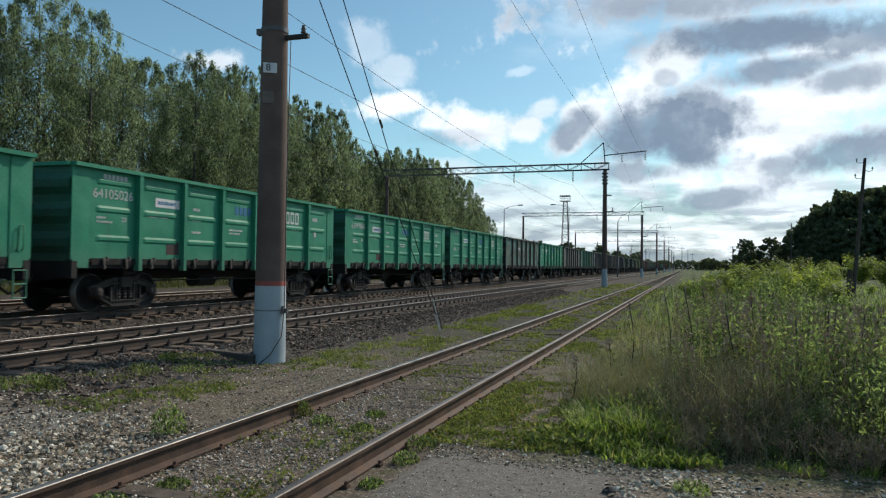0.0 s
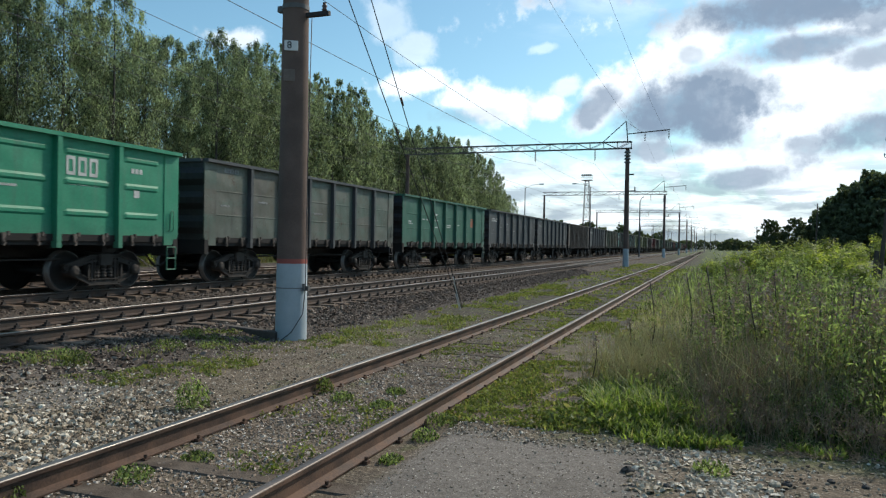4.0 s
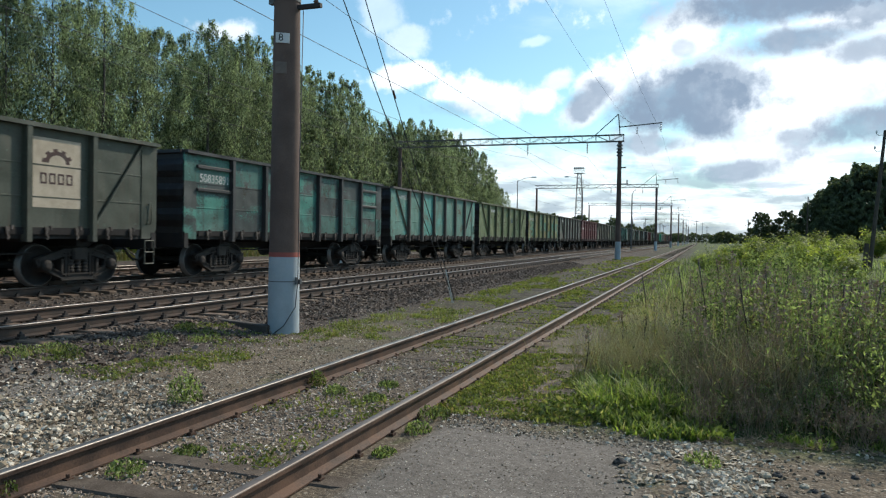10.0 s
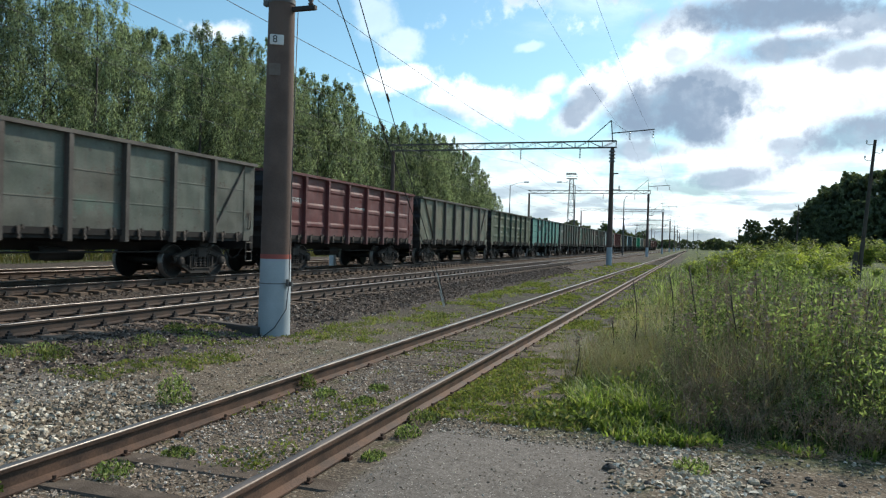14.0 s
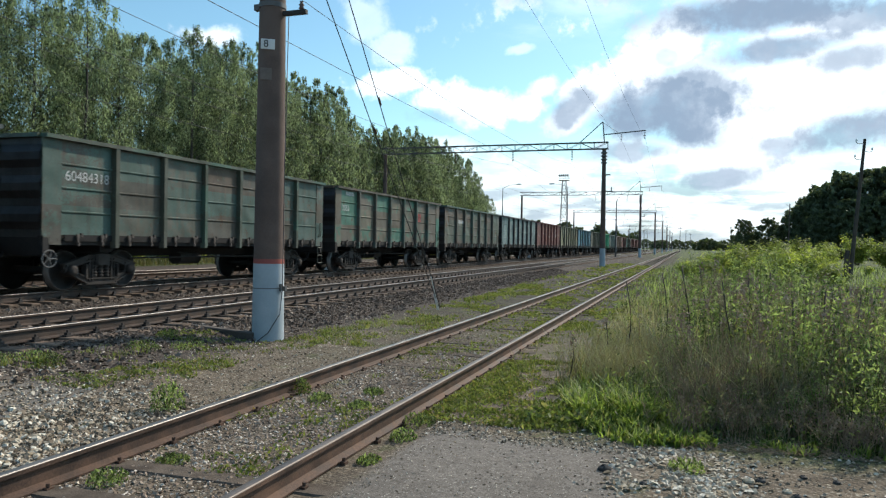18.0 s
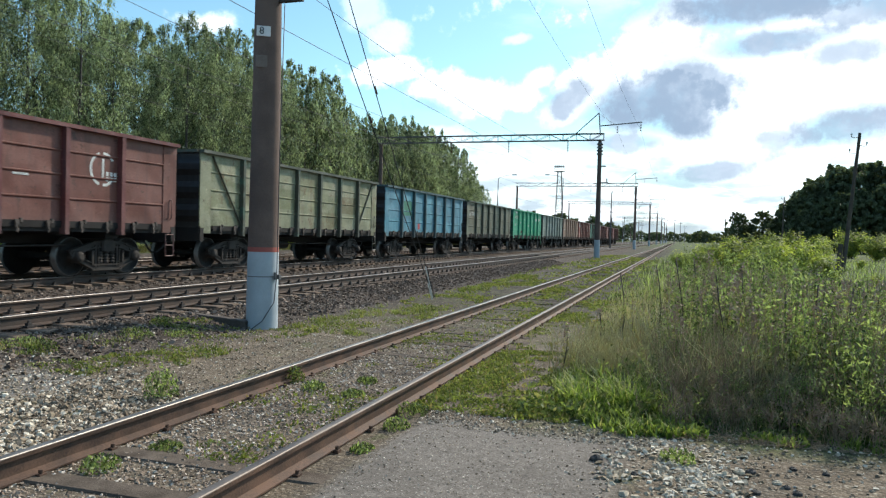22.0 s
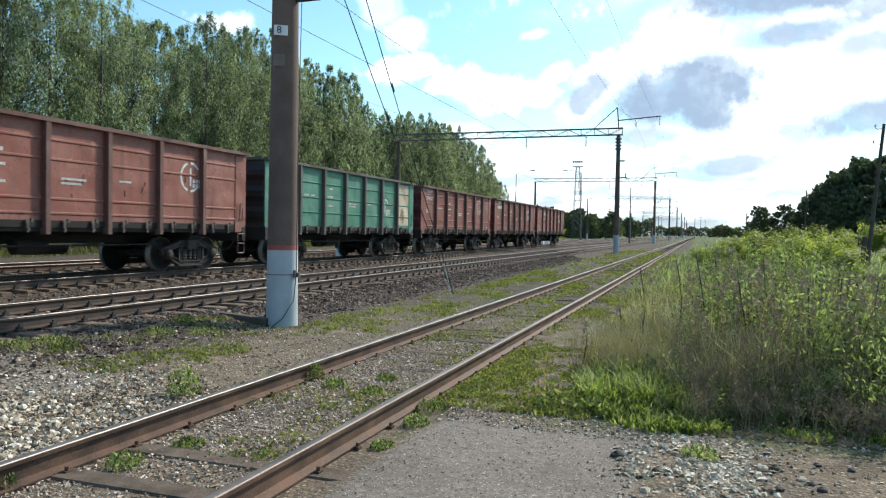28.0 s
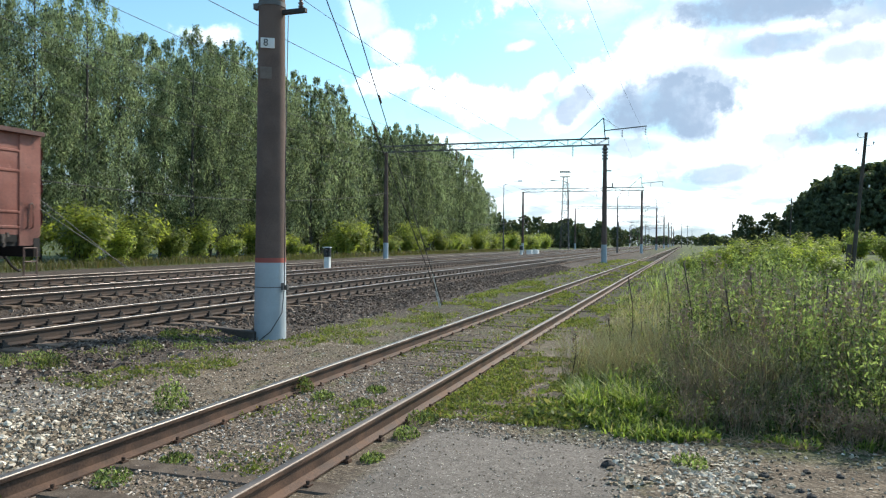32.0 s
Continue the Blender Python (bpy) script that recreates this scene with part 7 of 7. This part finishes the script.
def verge_grass():
    """Tussocks of fresh grass on the verge between the main line and the siding."""
    g = np.random.default_rng(41)
    bx, by, bh = [], [], []
    for x0, x1, y0, y1, n, h in ((-6.45, -4.9, 10.8, 15.5, 190, 0.085), (-6.5, -5.2, 15.5, 34.0, 120, 0.10), (-7.7, -7.0, 7.6, 10.2, 22, 0.08), (-7.6, -7.2, 6.3, 6.9, 7, 0.13), (-2.45, -1.8, 9.0, 30.0, 60, 0.07), (-4.1, -2.7, 8.5, 30.0, 70, 0.06)):
        for k in range(n):
            px, py = g.uniform(x0, x1), y0 + (y1 - y0) * g.uniform() ** 1.2
            if noise.noise(Vector((px * 0.9, py * 0.45, 2.0))) + 0.5 * noise.noise(Vector((px * 3, py * 2, 6.0))) < 0.10 and x0 > -7:
                continue
            m = 26
            bx += list(px + g.normal(0, 0.06, m))
            by += list(py + g.normal(0, 0.06, m))
            bh += [h * g.uniform(0.5, 1.3)] * m
    blades("verge_grass", "tussocks of fresh green grass on the gravelly verge", "grass", np.array(bx), np.array(by), np.array(bh), LEAF_COVER, g, 0.005, 0.9)


verge_grass()


def tuft(x, y, h, r, n, label, mat=None):
    g = np.random.default_rng(int(abs(x * 1000 + y * 77)))
    a, q = g.uniform(0, 6.28, n), r * np.sqrt(g.uniform(0, 1, n))
    p = np.stack([np.cos(a) * q, np.sin(a) * q, h * g.uniform(0.05, 1, n) * (1 - 0.5 * (q / r) ** 2)], 1)
    u, v = rand_leaves(g, p, 0.019, up=1.4)
    ob = thing("weed_tuft", label, "weed", pose(x, y, ground_z(x, y)), "single weeds on the gravel")
    part("leaves", quads("leaves", p, u, v * 0.7), mat or LEAF_WEED, ob)
    st = Solid()
    for i in range(7):
        st.tube((0, 0, -0.02), (math.cos(i) * r * 0.5, math.sin(i) * r * 0.5, h * 0.8), 0.004, 0.002, 4, caps=False)
    part("stem_tangle", st, mat or LEAF_WEED, ob)


tuft(-4.86, 5.96, 0.34, 0.17, 620, "bushy green weed among white stones")
tuft(-4.12, 7.3, 0.20, 0.12, 330, "bright green weed against the siding rail", LEAF_LUSH)
for x, y, h, r in ((-3.75, 7.05, 0.10, 0.13), (-3.2, 6.9, 0.08, 0.13), (-3.35, 7.6, 0.08, 0.12), (-3.85, 4.1, 0.12, 0.14), (-3.76, 4.68, 0.06, 0.13), (-4.22, 3.42, 0.16, 0.10), (-7.3, 6.84, 0.18, 0.17), (-7.75, 7.0, 0.14, 0.30), (-7.9, 6.6, 0.12, 0.26), (-7.3, 8.4, 0.14, 0.25), (-7.0, 9.0, 0.13, 0.25), (-7.6, 9.3, 0.2, 0.18), (-2.3, 5.9, 0.11, 0.13), (-2.35, 6.4, 0.15, 0.16), (-2.32, 5.2, 0.07, 0.10), (0.05, 5.75, 0.10, 0.14)):
    tuft(x, y, h, r, 260, "small green weed on the gravel", LEAF_LUSH if h > 0.15 else LEAF_WEED)


# ---- loose stones ----
def stones(name, label, spots, size, mat, seed, fine=False, thick=0.62):
    """Angular stones lying on the ground, one joined heap."""
    g = np.random.default_rng(seed)
    octa = np.array([(1, 0, 0), (-1, 0, 0), (0, 1, 0), (0, -1, 0), (0, 0, 1), (0, 0, -1), (0.62, 0.62, 0.5), (-0.6, 0.62, 0.5), (-0.62, -0.6, 0.5), (0.6, -0.62, 0.5)])
    tri = [(4, 6, 7), (4, 7, 8), (4, 8, 9), (4, 9, 6), (0, 2, 6), (2, 1, 7), (1, 3, 8), (3, 0, 9), (6, 2, 7), (7, 1, 8), (8, 3, 9), (9, 0, 6), (5, 2, 0), (5, 1, 2), (5, 3, 1), (5, 0, 3)]
    if fine:
        octa = np.array([(1, 0.1, -0.3), (0.1, 1, -0.3), (-1, 0.1, -0.3), (-0.1, -1, -0.3), (0.35, 0.3, 0.75), (-0.4, -0.25, 0.65)])
        tri = [(0, 1, 4), (1, 2, 5, 4), (2, 3, 5), (3, 0, 4, 5)]
    nv = len(octa)
    verts, faces = [], []
    for i, (x, y) in enumerate(spots):
        s = size * min(2.2, g.lognormal(0, 0.48))
        q = Euler(g.uniform(-0.6, 0.6, 2).tolist() + [g.uniform(0, 6.28)]).to_matrix()
        sc = np.array([s * g.uniform(0.8, 1.3), s * g.uniform(0.7, 1.1), s * thick * g.uniform(0.75, 1.3)])
        p = (octa * (1 + g.uniform(-0.18, 0.18, (nv, 1))) * sc) @ np.array(q).T
        p += (x, y, ground_z(x, y) + sc[2] * 0.35)
        verts += p.tolist()
        faces += [tuple(nv * i + k for k in t) for t in tri]
    me = bpy.data.meshes.new(name)
    me.from_pydata(verts, [], faces)
    tagged(part(name, me, mat, None, label), "", "gravel", "", "stuff")


def stone_material(name, a, b, c):
    def build(N, vec):
        isl = N("ShaderNodeNewGeometry").outputs["Random Per Island"]
        fine = N.noise(vec, 45.0, 4.0)
        col = N.mix(N.ramp(isl, 0.0, 0.7), a, b)
        col = N.mix(N.ramp(isl, 0.72, 0.95), col, c)
        col = N.mix(N.ramp(fine, 0.35, 0.7, 0.35, 0.0), col, (0.09, 0.08, 0.07))
        return col, fine
    return material(name, build, 0.95, 0, 0.004, 0.12)


STONE_PALE = stone_material("pale_crushed_limestone", (0.13, 0.098, 0.068), (0.46, 0.37, 0.27), (0.86, 0.77, 0.63))
STONE_PINK = stone_material("pinkish_fine_gravel", (0.20, 0.145, 0.105), (0.43, 0.335, 0.255), (0.80, 0.71, 0.60))
STONE_WHITE = stone_material("whitish_stone_chips", (0.28, 0.215, 0.14), (0.66, 0.56, 0.42), (0.90, 0.82, 0.68))
STONE_BALLAST = stone_material("brown_grey_ballast", (0.052, 0.036, 0.027), (0.155, 0.115, 0.089), (0.33, 0.265, 0.215))


def scatter(n, x0, x1, y0, y1, keep=None, seed=1):
    g = np.random.default_rng(seed)
    out = [(a, b) for a, b in zip(g.uniform(x0, x1, n), g.uniform(y0, y1, n))]
    return [p for p in out if keep is None or keep(p[0], p[1], g.uniform())]


stones("pale_gravel", "loose pale crushed stone beside the siding", scatter(23000, -7.4, -4.45, 2.6, 6.9, lambda x, y, r: r < 0.8 * smooth(6.9, 5.4, y + 0.25 * x + 1.3) and not (x < -5.9 and y > 4.9 and r > 0.2)), 0.0165, STONE_PALE, 3, True, 0.68)
stones("pale_gravel", "larger whitish stones on the loose gravel", scatter(2400, -6.6, -4.5, 2.8, 5.5, lambda x, y, r: r < smooth(5.5, 4.2, y + 0.2 * x + 1.0), 31), 0.0195, STONE_WHITE, 32, False, 0.6)
stones("scattered_stones", "loose grit lying on the worn asphalt", scatter(2600, -2.2, -0.3, 2.6, 6.2, None, 33), 0.0055, STONE_PALE, 34, True)
stones("scattered_stones", "brown grit along the broken asphalt edge", scatter(2600, -2.2, 0.2, 6.0, 6.75, lambda x, y, r: r < smooth(6.75, 6.4, y), 35), 0.0095, STONE_PALE, 36, True)
stones("pale_gravel", "heap of whitish stone chips below the weeds", scatter(7600, -0.6, 0.9, 4.3, 6.6, lambda x, y, r: r < smooth(0.62, 0.2, math.hypot((x - 0.06) / 0.85, (y - 5.55) / 1.6) + 0.35 * noise.noise(Vector((x * 3, y * 3, 2.0))))), 0.0175, STONE_WHITE, 4, True, 0.5)
stones("scattered_stones", "dusty stones on the worn ground below the weeds", scatter(4200, -0.6, 2.4, 4.2, 6.75, lambda x, y, r: r < 0.3 + 0.4 * smooth(5.8, 6.4, y)), 0.011, STONE_PALE, 14, True)
stones("fine_gravel", "fine pale gravel between the siding rails", scatter(24000, -4.15, -2.62, 2.5, 16, lambda x, y, r: r < smooth(16, 5, y)), 0.0112, STONE_PINK, 5, True)
stones("scattered_stones", "scattered small stones on the trodden ground", scatter(14000, -7.6, -4.5, 5.4, 20, lambda x, y, r: r < smooth(20, 8, y)), 0.010, STONE_PALE, 6, True)
stones("track_ballast", "dusty brown ballast beside the main track", scatter(30000, -8.75, -6.5, 3.0, 48, lambda x, y, r: r < smooth(-6.5, -7.3, x) * (1 - 0.4 * smooth(15, 48, y))), 0.026, STONE_BALLAST, 7, True)
stones("track_ballast", "dusty brown ballast between the main rails", scatter(9000, -13.6, -8.8, 5.0, 34, lambda x, y, r: r < 1 - 0.6 * smooth(12, 34, y)), 0.028, STONE_BALLAST, 8, True)


def lone_stone(x, y, s, mat, label):
    sol = Solid().lathe((0, 0, 0), [(-0.3 * s, 0.5 * s), (0.1 * s, 0.95 * s), (0.45 * s, 0.8 * s), (0.7 * s, 0.35 * s)], "z", 9, False)
    g = random.Random(x * 91 + y)
    sol.v = [(a * g.uniform(0.8, 1.2), b * g.uniform(0.8, 1.2), c * g.uniform(0.85, 1.15)) for a, b, c in sol.v]
    ob = part("stone", sol, mat, None, label)
    ob.matrix_basis = pose(x, y, ground_z(x, y))
    tagged(ob, "", "stone")


M_DARKSTONE = plain("dark_slag", (0.028, 0.027, 0.026), (0.06, 0.056, 0.052), 20.0, 0.8, 0, 0.004)
lone_stone(-0.54, 5.54, 0.055, M_DARKSTONE, "dark round stone on the worn asphalt edge")
lone_stone(-0.25, 5.3, 0.03, M_DARKSTONE, "small dark stone on pale gravel")
for x, y, s in ((0.55, 5.66, 0.04), (0.54, 5.2, 0.035), (0.85, 5.83, 0.032), (0.75, 5.38, 0.03), (0.80, 5.27, 0.036), (1.06, 5.8, 0.03)):
    lone_stone(x, y, s, M_DARKSTONE, "small dark stone on pale gravel")
for x, y, s in ((0.47, 5.62, 0.045), (0.70, 5.46, 0.035), (-0.05, 5.5, 0.04), (0.12, 5.75, 0.038), (-0.3, 5.95, 0.04), (0.2, 5.2, 0.042)):
    lone_stone(x, y, s, STONE_WHITE, "whitish stone among the loose chips")

plank = part("old_sleeper", Solid().chamfer(-0.72, 0.72, -0.09, 0.09, -0.10, 0.05, 0.015), M_POLEWOOD, None, "old dark timber sleeper lying beside the pole")
plank.matrix_basis = pose(-7.62, 10.68, ground_z(-7.62, 10.68), 0, 2.5, -4)
tagged(plank, "", "timber")
# ---- what moves ----
# Place of the first corner of wagon 1 along the track: the train slows a little.
RUN = [(0, 12.88), (3, -36.5), (6, -85.7), (9, -134.6), (14, -215.7), (19, -296.2), (22, -344.1), (25, -391.7), (28, -439.2), (31, -486.3), (32, -501.9)]
TURN_FROM, TURN_TO = 55.0, -6.0     # the stretch of track on which the wheels are near enough to be seen turning


def train_at(t):
    for (t0, y0), (t1, y1) in zip(RUN, RUN[1:]):
        if t <= t1:
            return y0 + (y1 - y0) * (t - t0) / (t1 - t0)
    return RUN[-1][1]


def motions():
    for n, (w, sets) in enumerate(WAGONS):
        off = (n - 1) * RAIL_LEN + BODY / 2
        walk(w, [(t, pose(TRACK_2, y + off, TOP_2)) for t, y in RUN])
        span = [k / FPS for k in range(32 * FPS + 1) if TURN_TO <= train_at(k / FPS) + off <= TURN_FROM]
        if not span:
            continue
        start = train_at(span[0])
        for ob in sets:
            dy = ob.matrix_basis.translation.y
            rows = [(t, pose(0, dy, 0.478, math.degrees((start - train_at(t)) / 0.478) % 360)) for t in span]
            if span[0] > 0:
                rows.insert(0, (0, rows[0][1]))
            if span[-1] < 32:
                rows.append((32, rows[-1][1]))
            walk(ob, rows)


motions()
